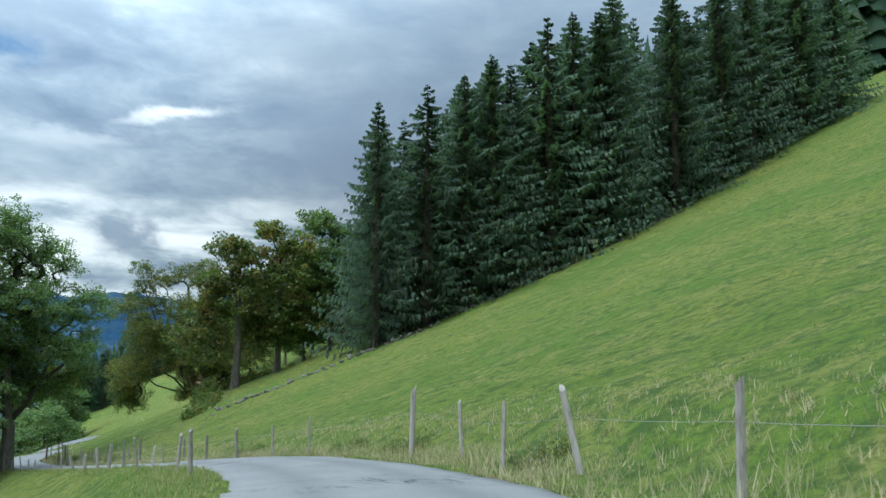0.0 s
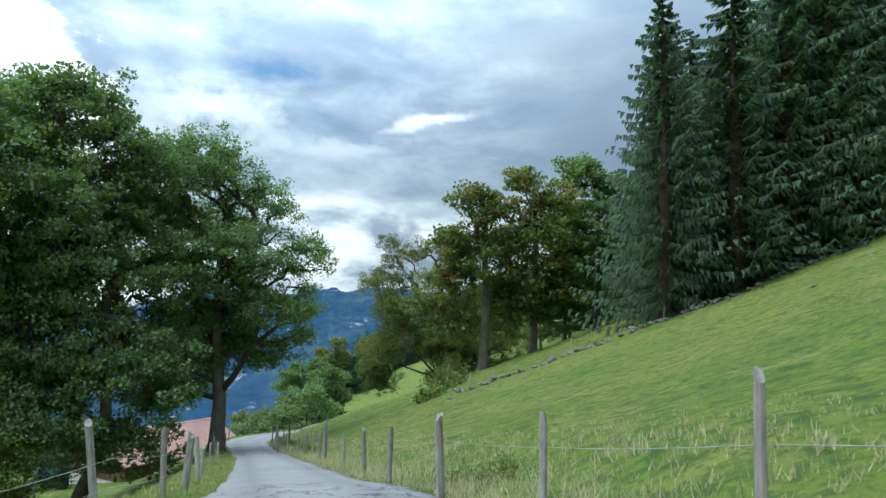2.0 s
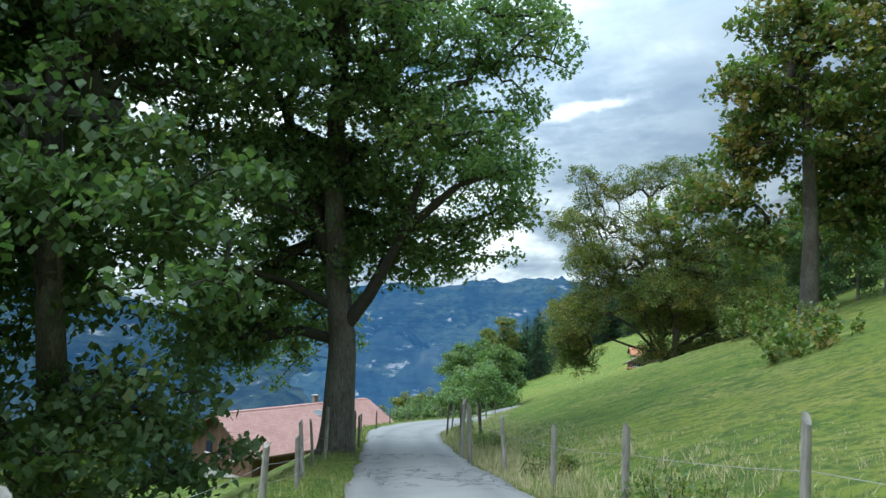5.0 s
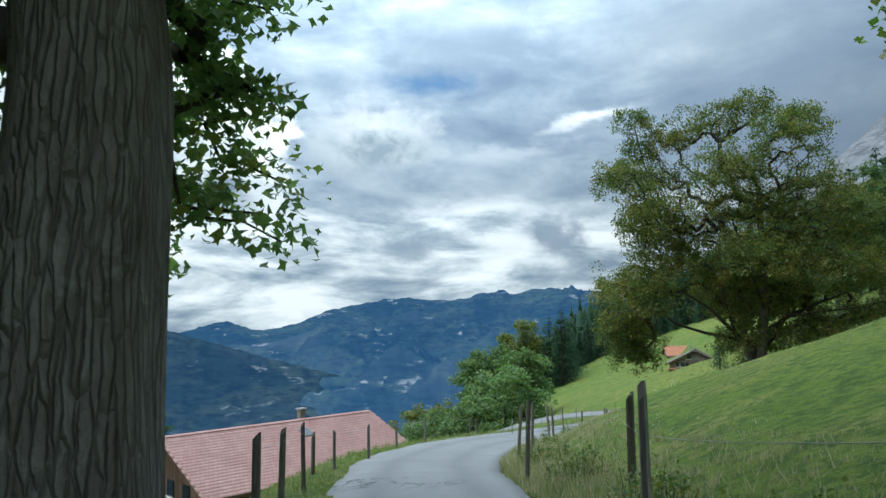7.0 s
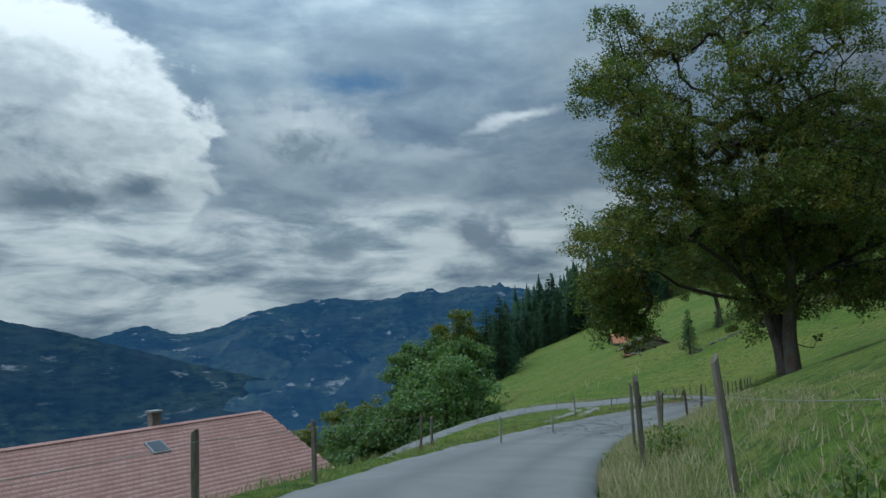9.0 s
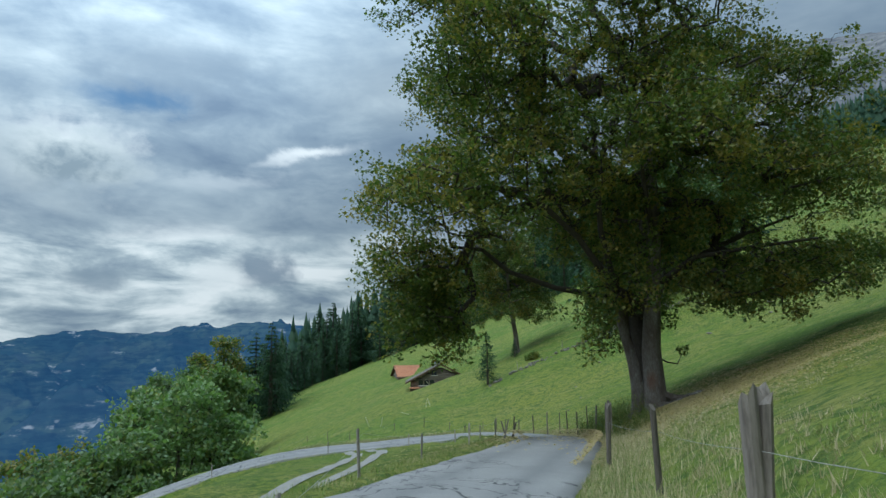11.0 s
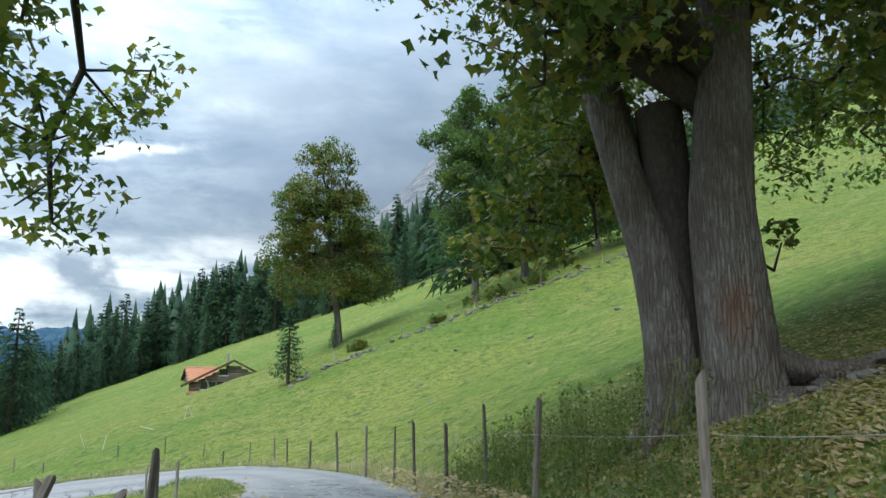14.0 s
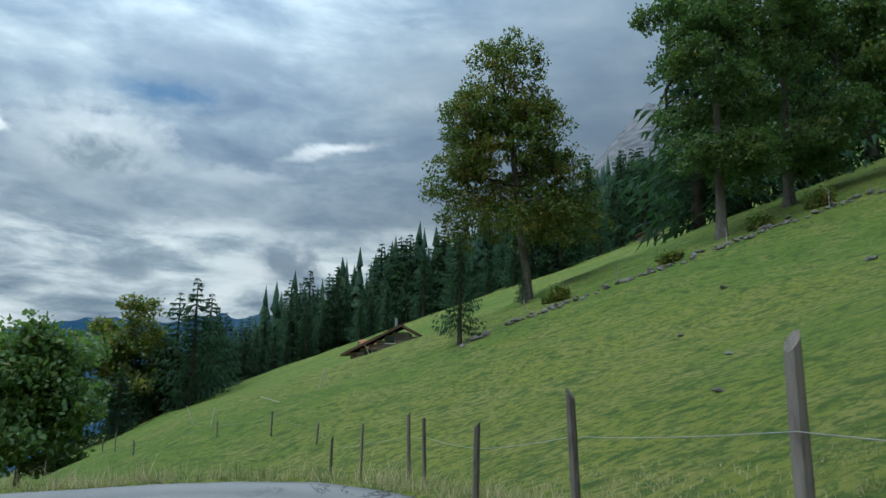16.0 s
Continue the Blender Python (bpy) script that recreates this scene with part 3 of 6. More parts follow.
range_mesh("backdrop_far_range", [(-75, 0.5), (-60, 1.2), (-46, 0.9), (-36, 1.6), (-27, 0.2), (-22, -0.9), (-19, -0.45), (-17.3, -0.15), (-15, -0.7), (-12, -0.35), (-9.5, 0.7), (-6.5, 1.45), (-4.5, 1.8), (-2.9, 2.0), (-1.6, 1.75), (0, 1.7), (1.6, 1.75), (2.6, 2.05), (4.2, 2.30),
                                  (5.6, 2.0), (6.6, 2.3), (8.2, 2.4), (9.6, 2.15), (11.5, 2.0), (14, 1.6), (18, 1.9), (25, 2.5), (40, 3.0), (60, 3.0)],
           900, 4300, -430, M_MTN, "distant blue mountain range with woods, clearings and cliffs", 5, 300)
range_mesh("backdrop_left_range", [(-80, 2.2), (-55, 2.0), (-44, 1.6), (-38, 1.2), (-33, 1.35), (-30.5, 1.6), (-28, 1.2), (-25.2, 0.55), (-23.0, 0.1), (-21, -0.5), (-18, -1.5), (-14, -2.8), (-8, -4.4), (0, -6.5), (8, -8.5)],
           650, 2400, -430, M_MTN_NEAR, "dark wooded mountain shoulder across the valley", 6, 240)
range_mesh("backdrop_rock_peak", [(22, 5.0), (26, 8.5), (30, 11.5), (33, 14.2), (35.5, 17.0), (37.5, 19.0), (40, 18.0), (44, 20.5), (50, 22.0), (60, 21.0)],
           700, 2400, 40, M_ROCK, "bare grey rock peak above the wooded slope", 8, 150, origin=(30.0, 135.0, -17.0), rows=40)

# ---- trees ----
def thing(name, x, y, z, label, category, group=""):
    ob = new(name)
    ob.location = (x, y, z)
    ob.empty_display_size = 0.2
    return tagged(ob, label, category, group)


def tubes(segments, sides=6):
    """Frustums for rows of (x0 y0 z0 r0 x1 y1 z1 r1)."""
    s = np.asarray(segments, float)
    a, ra, b, rb = s[:, 0:3], s[:, 3], s[:, 4:7], s[:, 7]
    w = b - a
    w /= np.linalg.norm(w, axis=1, keepdims=True) + 1e-9
    ref = np.where(np.abs(w[:, 2:3]) > 0.9, [[1.0, 0, 0]], [[0, 0, 1.0]])
    u = np.cross(w, ref)
    u /= np.linalg.norm(u, axis=1, keepdims=True) + 1e-9
    v = np.cross(w, u)
    ang = np.linspace(0, 2 * np.pi, sides, endpoint=False)
    ring = np.cos(ang)[None, :, None] * u[:, None] + np.sin(ang)[None, :, None] * v[:, None]
    verts = np.concatenate([a[:, None] + ring * ra[:, None, None], b[:, None] + ring * rb[:, None, None]], 1)
    k = np.arange(sides)
    quad = np.stack([k, (k + 1) % sides, (k + 1) % sides + sides, k + sides], 1)
    faces = (np.arange(len(s))[:, None, None] * 2 * sides + quad[None]).reshape(-1, 4)
    return verts.reshape(-1, 3), faces


def limb_mesh(path, radii, sides, rng, rough=0.08, flare=0.0, cleft=0.0):
    """A trunk or limb as one continuous skin along a path, with ridges, root flare and a cleft."""
    p, r = np.asarray(path, float), np.asarray(radii, float)
    t = np.linspace(0, 1, len(p))
    n = max(14, int(np.linalg.norm(np.diff(p, axis=0), axis=1).sum() / 0.28))
    tt = np.linspace(0, 1, n)
    c = np.stack([np.interp(tt, t, p[:, k]) for k in range(3)], 1)
    for _ in range(3):
        c[1:-1] = (c[:-2] + 2 * c[1:-1] + c[2:]) / 4
    rad = np.interp(tt, t, r)
    d = np.gradient(c, axis=0)
    d /= np.linalg.norm(d, axis=1, keepdims=True)
    u = np.cross(d, [0.0, 1.0, 0.05])
    u /= np.linalg.norm(u, axis=1, keepdims=True)
    v = np.cross(d, u)
    ang = np.linspace(0, 2 * np.pi, sides, endpoint=False)
    ph = rng.uniform(0, 6.28, 6)
    h = (c[:, 2] - c[0, 2])[:, None]
    ridge = 1 + rough * (np.sin(5 * ang + ph[0] + 0.35 * h) + 0.7 * np.sin(9 * ang + ph[1] - 0.3 * h) + 0.5 * np.sin(14 * ang + ph[2] + 0.9 * np.sin(h * 1.7)) + 0.5 * np.sin(3 * ang + ph[3] + 0.5 * h))
    ridge += flare * np.exp(-h / 0.55) * (1 + 0.55 * np.sin(5 * ang + ph[4]) + 0.3 * np.sin(8 * ang + ph[5]))
    if cleft:
        ridge -= cleft * np.exp(-((np.angle(np.exp(1j * (ang - ph[3])))) / 0.28) ** 2) * np.ones_like(h)
    rr = rad[:, None] * ridge
    verts = c[:, None] + rr[..., None] * (np.cos(ang)[None, :, None] * u[:, None] + np.sin(ang)[None, :, None] * v[:, None])
    a = np.arange(n * sides).reshape(n, sides)
    b = np.roll(a, -1, 1)
    faces = np.stack([a[:-1], b[:-1], b[1:], a[1:]], -1).reshape(-1, 4)
    return verts.reshape(-1, 3), faces


def join_arrays(pieces):
    v, f, o = [], [], 0
    for a, b in pieces:
        v.append(a)
        f.append(b + o)
        o += len(a)
    return np.vstack(v), np.vstack(f)


def leaves(centres, per, spread_xy, spread_z, size, rng, droop=0.75, lobed=False):
    """Kite-shaped leaves in flattened bunches round the given twig ends."""
    c = np.repeat(np.asarray(centres), per, 0)
    n = len(c)
    off = rng.normal(size=(n, 3))
    off /= np.linalg.norm(off, axis=1, keepdims=True) + 1e-9
    off *= (rng.uniform(0.15, 1, n) ** 0.55)[:, None]
    sc = np.repeat(rng.uniform(0.65, 1.3, len(centres)), per)[:, None]
    p = c + off * np.array([spread_xy, spread_xy, spread_z]) * sc
    az, tilt = rng.uniform(0, 2 * np.pi, n), rng.normal(-droop, 0.55, n)
    d = np.stack([np.cos(az) * np.cos(tilt), np.sin(az) * np.cos(tilt), np.sin(tilt)], 1)
    side = np.stack([-np.sin(az), np.cos(az), rng.normal(0, 0.45, n)], 1)
    side /= np.linalg.norm(side, axis=1, keepdims=True)
    s = (size * rng.uniform(0.6, 1.35, n))[:, None]
    if lobed:      # two folded halves with a notch either side of the tip
        up = np.cross(d, side) * 0.14
        base, tip = p - d * s * 0.5, p + d * s * 0.62
        right, notch_r = p + side * s * 0.60 + up * s, p + side * s * 0.20 + d * s * 0.16
        left, notch_l = p - side * s * 0.60 + up * s, p - side * s * 0.20 + d * s * 0.16
        v = np.stack([base, right, notch_r, tip, notch_l, left], 1)
        k = np.arange(n)[:, None] * 6
        return v.reshape(-1, 3), np.vstack([k + np.array([[0, 1, 2, 3]]), k + np.array([[0, 3, 4, 5]])])
    v = np.stack([p - d * s * 0.5, p + side * s * 0.46 - d * s * 0.05, p + d * s * 0.55, p - side * s * 0.46 - d * s * 0.05], 1)
    return v.reshape(-1, 3), np.arange(n * 4).reshape(-1, 4)


def broadleaf(x, y, height, lobes, trunk, label, seed, mat, trunk_r=0.45, clusters=420, per=60, leaf=0.24, limbs=(), sink=0.25, bare=0.0,
              cleft=0.1, flare=0.6, bunch=(0.95, 0.55), name="maple_tree", second=None, thin=1.0, stoutness=0.30, lobed=False, share=0.52, group="maples along the lane", bark=None, second_r=0.8):
    """A broad-leaved tree. lobes: ellipsoids (cx, cy, cz, rx, ry, rz) of the crown and trunk: its path, both from the tree's foot."""
    rng = np.random.default_rng(seed)
    z = g1(x, y) - sink
    root = thing(name, x, y, z, label, "tree", group)
    trunk = np.array(trunk, float)
    rad = trunk_r * np.linspace(1.0, 0.42, len(trunk))
    pieces = [limb_mesh(trunk, rad, 20, rng, 0.035, flare, cleft)]
    if second is not None:
        s2 = np.array(second, float)
        pieces.append(limb_mesh(s2, trunk_r * second_r * np.linspace(1.0, 0.6, len(s2)), 18, rng, 0.035, flare, cleft))
    nodes, parent = [tuple(p) for p in trunk[len(trunk) // 2:]], [-1]
    for k in range(1, len(nodes)):
        parent.append(k - 1)
    stout = {}
    for path in limbs:
        path = np.array(path, float)
        start = int(np.argmin(np.linalg.norm(np.array(nodes) - path[0], axis=1)))
        stout_run, girth = [], trunk_r * (0.08 if path[0][2] < 3.7 else 0.11 if path[-1][2] < path[0][2] - 1 else stoutness if not stout else 0.28)
        for p in path:
            nodes.append(tuple(p))
            parent.append(start)
            start = len(nodes) - 1
            stout[start] = girth * (1 - 0.62 * (len(stout_run) / max(1, len(path) - 1)))
            stout_run.append(start)
    # twig ends in the lobes, thicker towards their outside
    vol = np.array([l[3] * l[4] * l[5] for l in lobes]) ** share
    count = np.maximum(4, (clusters * vol / vol.sum()).astype(int))
    ends = []
    for l, n in zip(lobes, count):
        d = rng.normal(size=(n, 3))
        d /= np.linalg.norm(d, axis=1, keepdims=True)
        d[:, 2] = np.where(d[:, 2] < -0.55, -d[:, 2] * 0.5, d[:, 2])
        ends.append(np.array(l[:3]) + d * np.array(l[3:]) * (rng.uniform(0.22, 1.0, n) ** 0.45)[:, None])
    ends = np.vstack(ends)
    ends += rng.normal(0, 0.35, ends.shape)
    ends[:, 2] = np.maximum(ends[:, 2], trunk[0, 2] + 1.2)
    order = np.argsort(np.linalg.norm(ends - trunk[-1], axis=1))
    ends = ends[order]
    tips = []
    pts = np.zeros((len(nodes) + 4 * len(ends), 3))
    pts[: len(nodes)] = nodes
    m = len(nodes)
    for e in ends:
        away = e - pts[:m]
        cost = np.linalg.norm(away, axis=1) + 0.55 * np.maximum(0, pts[:m, 2] - e[2] + 0.3)
        k = int(np.argmin(cost))
        a = pts[k].copy()
        gap = np.linalg.norm(e - a)
        steps = 1 if gap < 1.1 else (2 if gap < 2.6 else 3)
        bow = rng.normal(0, 0.10 * gap, 3) + np.array([0, 0, 0.12 * gap])
        for q in range(1, steps + 1):
            t = q / steps
            pts[m] = a + (e - a) * t + bow * 4 * t * (1 - t)
            parent.append(k)
            k = m
            m += 1
        tips.append(k)
    weight = np.zeros(m)
    weight[tips] = 1.0
    par = np.array(parent)
    for k in range(m - 1, 0, -1):
        if par[k] >= 0 and par[k] < k:
            weight[par[k]] += weight[k]
    r = np.clip(0.016 * thin * np.maximum(weight, 0.6) ** 0.52, 0.012, trunk_r * 0.5)
    for k, girth in stout.items():      # named limbs keep a stout girth
        r[k] = max(r[k], girth)
    live = np.where(par >= 0)[0]
    seg = np.c_[pts[par[live]], np.minimum(r[par[live]], r[live] * 1.6), pts[live], r[live]]
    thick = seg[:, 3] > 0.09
    v, f = join_arrays(pieces)
    mesh_object("trunk", v, f, bark or M_BARK, root, shade=True)
    # limbs take the darker twig bark: their backlit shade is put into the colour
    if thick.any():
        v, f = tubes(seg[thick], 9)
        mesh_object("limb_work", v, f, M_TWIG, root, "stout limbs in dark bark, their backlit shade put into the colour", shade=True)["kind"] = "stuff"
    v, f = tubes(seg[~thick], 4)
    mesh_object("branch_work", v, f, M_TWIG, root, "thin dark branches")["kind"] = "stuff"
    leafy = ends[rng.uniform(size=len(ends)) >= bare]
    v, f = leaves(leafy, per, bunch[0], bunch[1], leaf, rng, lobed=lobed)
    mesh_object("crown", v, f, mat, root, "many small lobed leaves in loose bunches")["kind"] = "stuff"
    return root


def spruce_meshes(seed, height, radius, levels, per_level, mat_needle, drop=0.03, ragged=0.25, sprays=9, fill=1.0):
    """Trunk and needle meshes of one spruce: whorls of drooping boughs set with hanging sprays."""
    rng = np.random.default_rng(seed)
    hs = np.linspace(drop, 0.985, levels) ** 0.92
    vs, fs, segs, o = [], [], [], 0
    for lv, h in enumerate(hs):
        reach = radius * (1 - h) ** 0.86 * (0.72 + 0.28 * min(1, h * 6 + 0.3)) + 0.14
        n = max(4, int(per_level * (0.55 + 0.45 * (1 - h))))
        for az in rng.uniform(0, 2 * np.pi) + np.arange(n) * 2 * np.pi / n + rng.normal(0, 0.25, n):
            ln = reach * rng.uniform(1 - ragged * 1.6, 1.05 + ragged * 0.4)
            z0 = h * height + rng.normal(0, 0.12)
            t = np.sort(np.clip(np.linspace(0.12, 1, sprays) + rng.normal(0, 0.035, sprays), 0.08, 1.03))
            wide = 0.20 * min(1.0, ln + 0.12)
            sag = -0.42 * ln * t * (1 - 0.35 * t) + (0.16 * ln * t**3 if h < 0.8 else 0.30 * ln * t)
            bx, by, bz = np.cos(az) * ln * t, np.sin(az) * ln * t, z0 + sag
            if rng.uniform() < 0.5:
                segs.append((0, 0, z0, 0.035, bx[-1] * 0.7, by[-1] * 0.7, bz[int(sprays * 0.7)], 0.012))
            w = fill * (0.30 + 0.45 * (1 - t)) * min(1.0, 0.30 + ln * 0.30) * rng.uniform(0.75, 1.2, sprays)
            hang = fill * (0.20 + 0.42 * np.sin(np.pi * np.clip(t, 0.15, 0.9))) * min(1.0, 0.25 + ln * 0.28) * rng.uniform(0.6, 1.5, sprays)
            px, py = -np.sin(az), np.cos(az)
            for sgn in (-1, 1):
                a = np.stack([bx - np.cos(az) * wide * 0.8, by - np.sin(az) * wide * 0.8, bz + 0.03], 1)
                b = np.stack([bx + np.cos(az) * wide, by + np.sin(az) * wide, bz + 0.02], 1)
                c = np.stack([bx + px * w * sgn + np.cos(az) * w * 0.8, by + py * w * sgn + np.sin(az) * w * 0.8, bz - hang * rng.uniform(0.6, 1.5, sprays)], 1)
                vs.append(np.stack([a, b, c], 1).reshape(-1, 3))
                fs.append(np.arange(sprays * 3).reshape(-1, 3) + o)
                o += sprays * 3
    needles = np.vstack(vs), np.vstack(fs)
    tr = [(0, 0, -0.6, radius * 0.075 + 0.04, 0, 0, height * 0.5, radius * 0.045 + 0.02), (0, 0, height * 0.5, radius * 0.045 + 0.02, 0, 0, height, 0.015)]
    v1, f1 = tubes(tr, 9)
    v2, f2 = tubes(segs, 3)
    v2, f2 = v2, f2
    return (v1, f1), (v2, f2), needles


def spruce(name, meshes, mat, x, y, label, group, sink=0.2):
    root = thing(name, x, y, g1(x, y) - sink, label, "tree", group)
    mesh_object("trunk", *meshes[0], M_SPRUCE_BARK, root, shade=True)
    mesh_object("branch_work", *meshes[1], M_TWIG, root)["kind"] = "stuff"
    mesh_object("crown", *meshes[2], mat, root)["kind"] = "stuff"
    return root


def dome(cx, cy, cz, rx, rz, n, rng, squash=0.8):
    """Lobes of uneven size that make up a rounded, broken crown."""
    out = [(cx, cy, cz, rx * 0.72, rx * 0.72, rz * 0.80)]
    for k in range(n):
        a = 2.4 * k + rng.uniform(-0.5, 0.5)
        e = -0.9 + 1.85 * (k + 0.5) / n + rng.uniform(-0.12, 0.12)
        rr = rx * math.sqrt(max(0.08, 1 - e * e)) * rng.uniform(0.62, 0.84)
        s = rx * rng.uniform(0.28, 0.44)
        out.append((cx + math.cos(a) * rr, cy + math.sin(a) * rr, cz + e * rz * 0.82, s, s, s * squash))
    return out


rng_t = np.random.default_rng(7)
DARK = "tall dark-green maple with a broad dense crown beside the lane"
# the maples below the lane, and the one at its edge
LANE_CROWN = [(-2.2, -0.5, 4.6, 1.5, 1.4, 1.3), (-3.4, 0.0, 3.4, 1.4, 1.3, 1.1), (-1.4, 0.4, 5.6, 1.3, 1.2, 1.0), (-4.6, 0.5, 4.6, 1.5, 1.4, 1.4), (0.5, -0.8, 5.9, 0.9, 0.8, 0.8), (0.9, -0.6, 6.9, 1.3, 1.2, 1.0), (1.9, -0.6, 6.3, 1.1, 1.0, 0.8), (1.6, -1.4, 8.6, 1.5, 1.4, 1.1), (-1.5, 0.5, 6.6, 1.6, 1.6, 1.4), (-2.2, -0.5, 8.0, 2.0, 1.8, 1.4), (-3.8, 1.0, 3.6, 1.2, 1.2, 1.3), (-0.8, 1.2, 8.4, 1.6, 1.5, 1.3), (0.6, 1.4, 6.6, 1.0, 1.0, 1.1), (1.3, 0.8, 7.8, 1.3, 1.2, 1.1), (3.8, -0.5, 6.4, 1.8, 1.5, 0.9), (5.2, -1.0, 7.5, 1.6, 1.5, 1.0), (2.6, -1.0, 7.3, 1.4, 1.4, 1.0), (0.2, -1.0, 9.0, 1.8, 1.6, 1.6), (-3.6, -1.0, 19.0, 2.8, 2.8, 2.4), (-1.8, -1.5, 9.2, 2.2, 2.0, 1.8), (-3.8, 0.5, 4.8, 1.8, 1.8, 1.4), (0.8, 1.0, 8.6, 2.0, 2.0, 1.5), (0.0, 4.2, 4.3, 1.0, 0.9, 1.1), (-0.9, 4.2, 3.9, 1.0, 0.9, 0.9), (-1.4, 4.2, 2.7, 0.8, 0.8, 0.8), (-0.6, 4.0, 5.2, 1.2, 1.0, 1.0), (0.2, 3.9, 6.0, 1.0, 1.0, 0.9), (-1.6, -2.2, 12.0, 2.4, 2.2, 2.0), (2.0, -2.4, 10.6, 2.0, 2.0, 1.5), (-2.6, -3.6, 8.0, 2.4, 2.2, 1.8), (-4.2, -3.0, 15.0, 2.6, 2.6, 2.2), (3.4, -3.4, 9.6, 2.0, 2.0, 1.3), (-0.4, 0.5, 13.2, 5.2, 5.2, 5.4), (3.2, -1.5, 11.5, 3.2, 3.0, 2.4), (4.8, 0.8, 9.4, 2.4, 2.4, 1.6), (-3.0, 1.5, 15.6, 3.2, 3, 2.4), (2.4, 1.0, 16.8, 2.8, 2.8, 2.1),
                          (-4.6, -1.8, 6.0, 2.4, 2.4, 1.8), (-3.8, 0.6, 3.4, 1.7, 1.7, 1.5), (1.2, -4.2, 13.4, 2.6, 2.4, 2.0), (5.6, -2.0, 13.2, 2.1, 2.0, 1.7), (-0.6, -2.6, 17.8, 2.2, 2.2, 1.6), (-1.4, -1.2, 19.8, 2.6, 2.6, 2.2), (0.9, -1.0, 18.7, 2.2, 2.2, 1.8)]
broadleaf(2.54, 66.4, 20, [(a - (1.22 if b > 3.8 else 0.44), b + 1.4, c + -0.24, *r) for a, b, c, *r in LANE_CROWN],
          [(0, 0, -0.3), (0.05, 0, 1.5), (0.1, 0.1, 3.4), (-0.1, 0.1, 5.2), (-0.35, 0.1, 8.5), (-0.2, 0.1, 13.5)], "old maple with a furrowed grey trunk at the lane", 11, M_LEAF_DARK,
          trunk_r=0.57, stoutness=0.46, bunch=(0.7, 0.45), lobed=True, clusters=1800, per=62, leaf=0.15, cleft=0.22, flare=0.55,
          limbs=[[(0.1, 0.1, 4.0), (0.9, -0.2, 5.0), (1.9, -0.6, 6.8), (2.6, -0.9, 9.0)], [(-0.1, 0.1, 4.6), (-1.6, -0.4, 5.4), (-3.4, -1.2, 5.9)], [(0.1, 0.1, 5.0), (-0.9, 0.3, 7.5), (-2.0, 0.5, 11)], [(2.0, -0.6, 7.0), (3.6, -0.9, 8.4), (5.0, -1.2, 8.8)], [(0.0, 0.1, 3.6), (-1.2, 0.3, 3.9), (-2.8, 0.4, 3.6)]])
broadleaf(-5.5, 65.3, 25, [(-1.0, -2.0, 25.0, 3.4, 3.4, 2.4), (-3.5, -1.0, 22.0, 4.0, 4.0, 3.0), (4.0, -2.0, 21.0, 3.0, 3.0, 2.6), (0.5, -4.0, 13.5, 6.2, 6.0, 6.2), (3.6, -7.0, 9.0, 4.0, 4.0, 3.4), (-2.0, -6.0, 8.0, 4.6, 4.6, 4.0), (-3.0, 0.0, 16.5, 4.8, 4.8, 4.4), (2.0, -1.0, 19.5, 4.0, 4.0, 3.2), (3.6, -5.5, 5.2, 3.0, 2.8, 2.2),
                           (-0.5, -8.5, 6.4, 3.4, 3.0, 2.4), (-5.0, -8.0, 11.5, 3.6, 3.6, 3.2), (5.0, -3.0, 15.0, 3.0, 3.0, 2.6), (-1, -7.5, 18.5, 3.6, 3.6, 3.0), (-4, -3, 6.4, 3.0, 3.0, 2.2), (1, -3, 23, 2.6, 2.6, 2.0)],
          [(0, 0, -0.4), (0.6, -1.2, 1.8), (1.6, -3.0, 3.8), (2.6, -5.0, 6.2), (2.6, -5.5, 9.0), (2.2, -5.0, 14)], "leaning dark-green maple with a wide drooping crown", 12, M_LEAF_DARK, trunk_r=0.5, clusters=1400, per=78, leaf=0.20, bunch=(0.85, 0.5))
broadleaf(-11.0, 64, 26, dome(0, 0, 17.6, 8.4, 12.6, 14, rng_t), [(0, 0, -0.4), (0, 0, 2.5), (0.3, 0, 6), (0, 0, 16)], DARK, 13, M_LEAF_DARK, trunk_r=0.42, clusters=1000, per=70, leaf=0.25, bunch=(1.0, 0.6))
broadleaf(-18, 70, 25, dome(0, 0, 14.8, 7.6, 9.8, 12, rng_t), [(0, 0, -0.4), (0, 0, 3), (0.2, 0, 7), (0, 0, 16)], DARK, 14, M_LEAF_DARK, trunk_r=0.42, clusters=520, per=46, leaf=0.36, bunch=(1.2, 0.8))
broadleaf(-16.5, 56, 25, dome(0, 0, 17.4, 8.0, 11.8, 14, rng_t), [(0, 0, -0.4), (0, 0, 3), (-0.2, 0, 7), (0, 0, 16)], DARK, 15, M_LEAF, trunk_r=0.4, clusters=560, per=46, leaf=0.34, bunch=(1.2, 0.8))
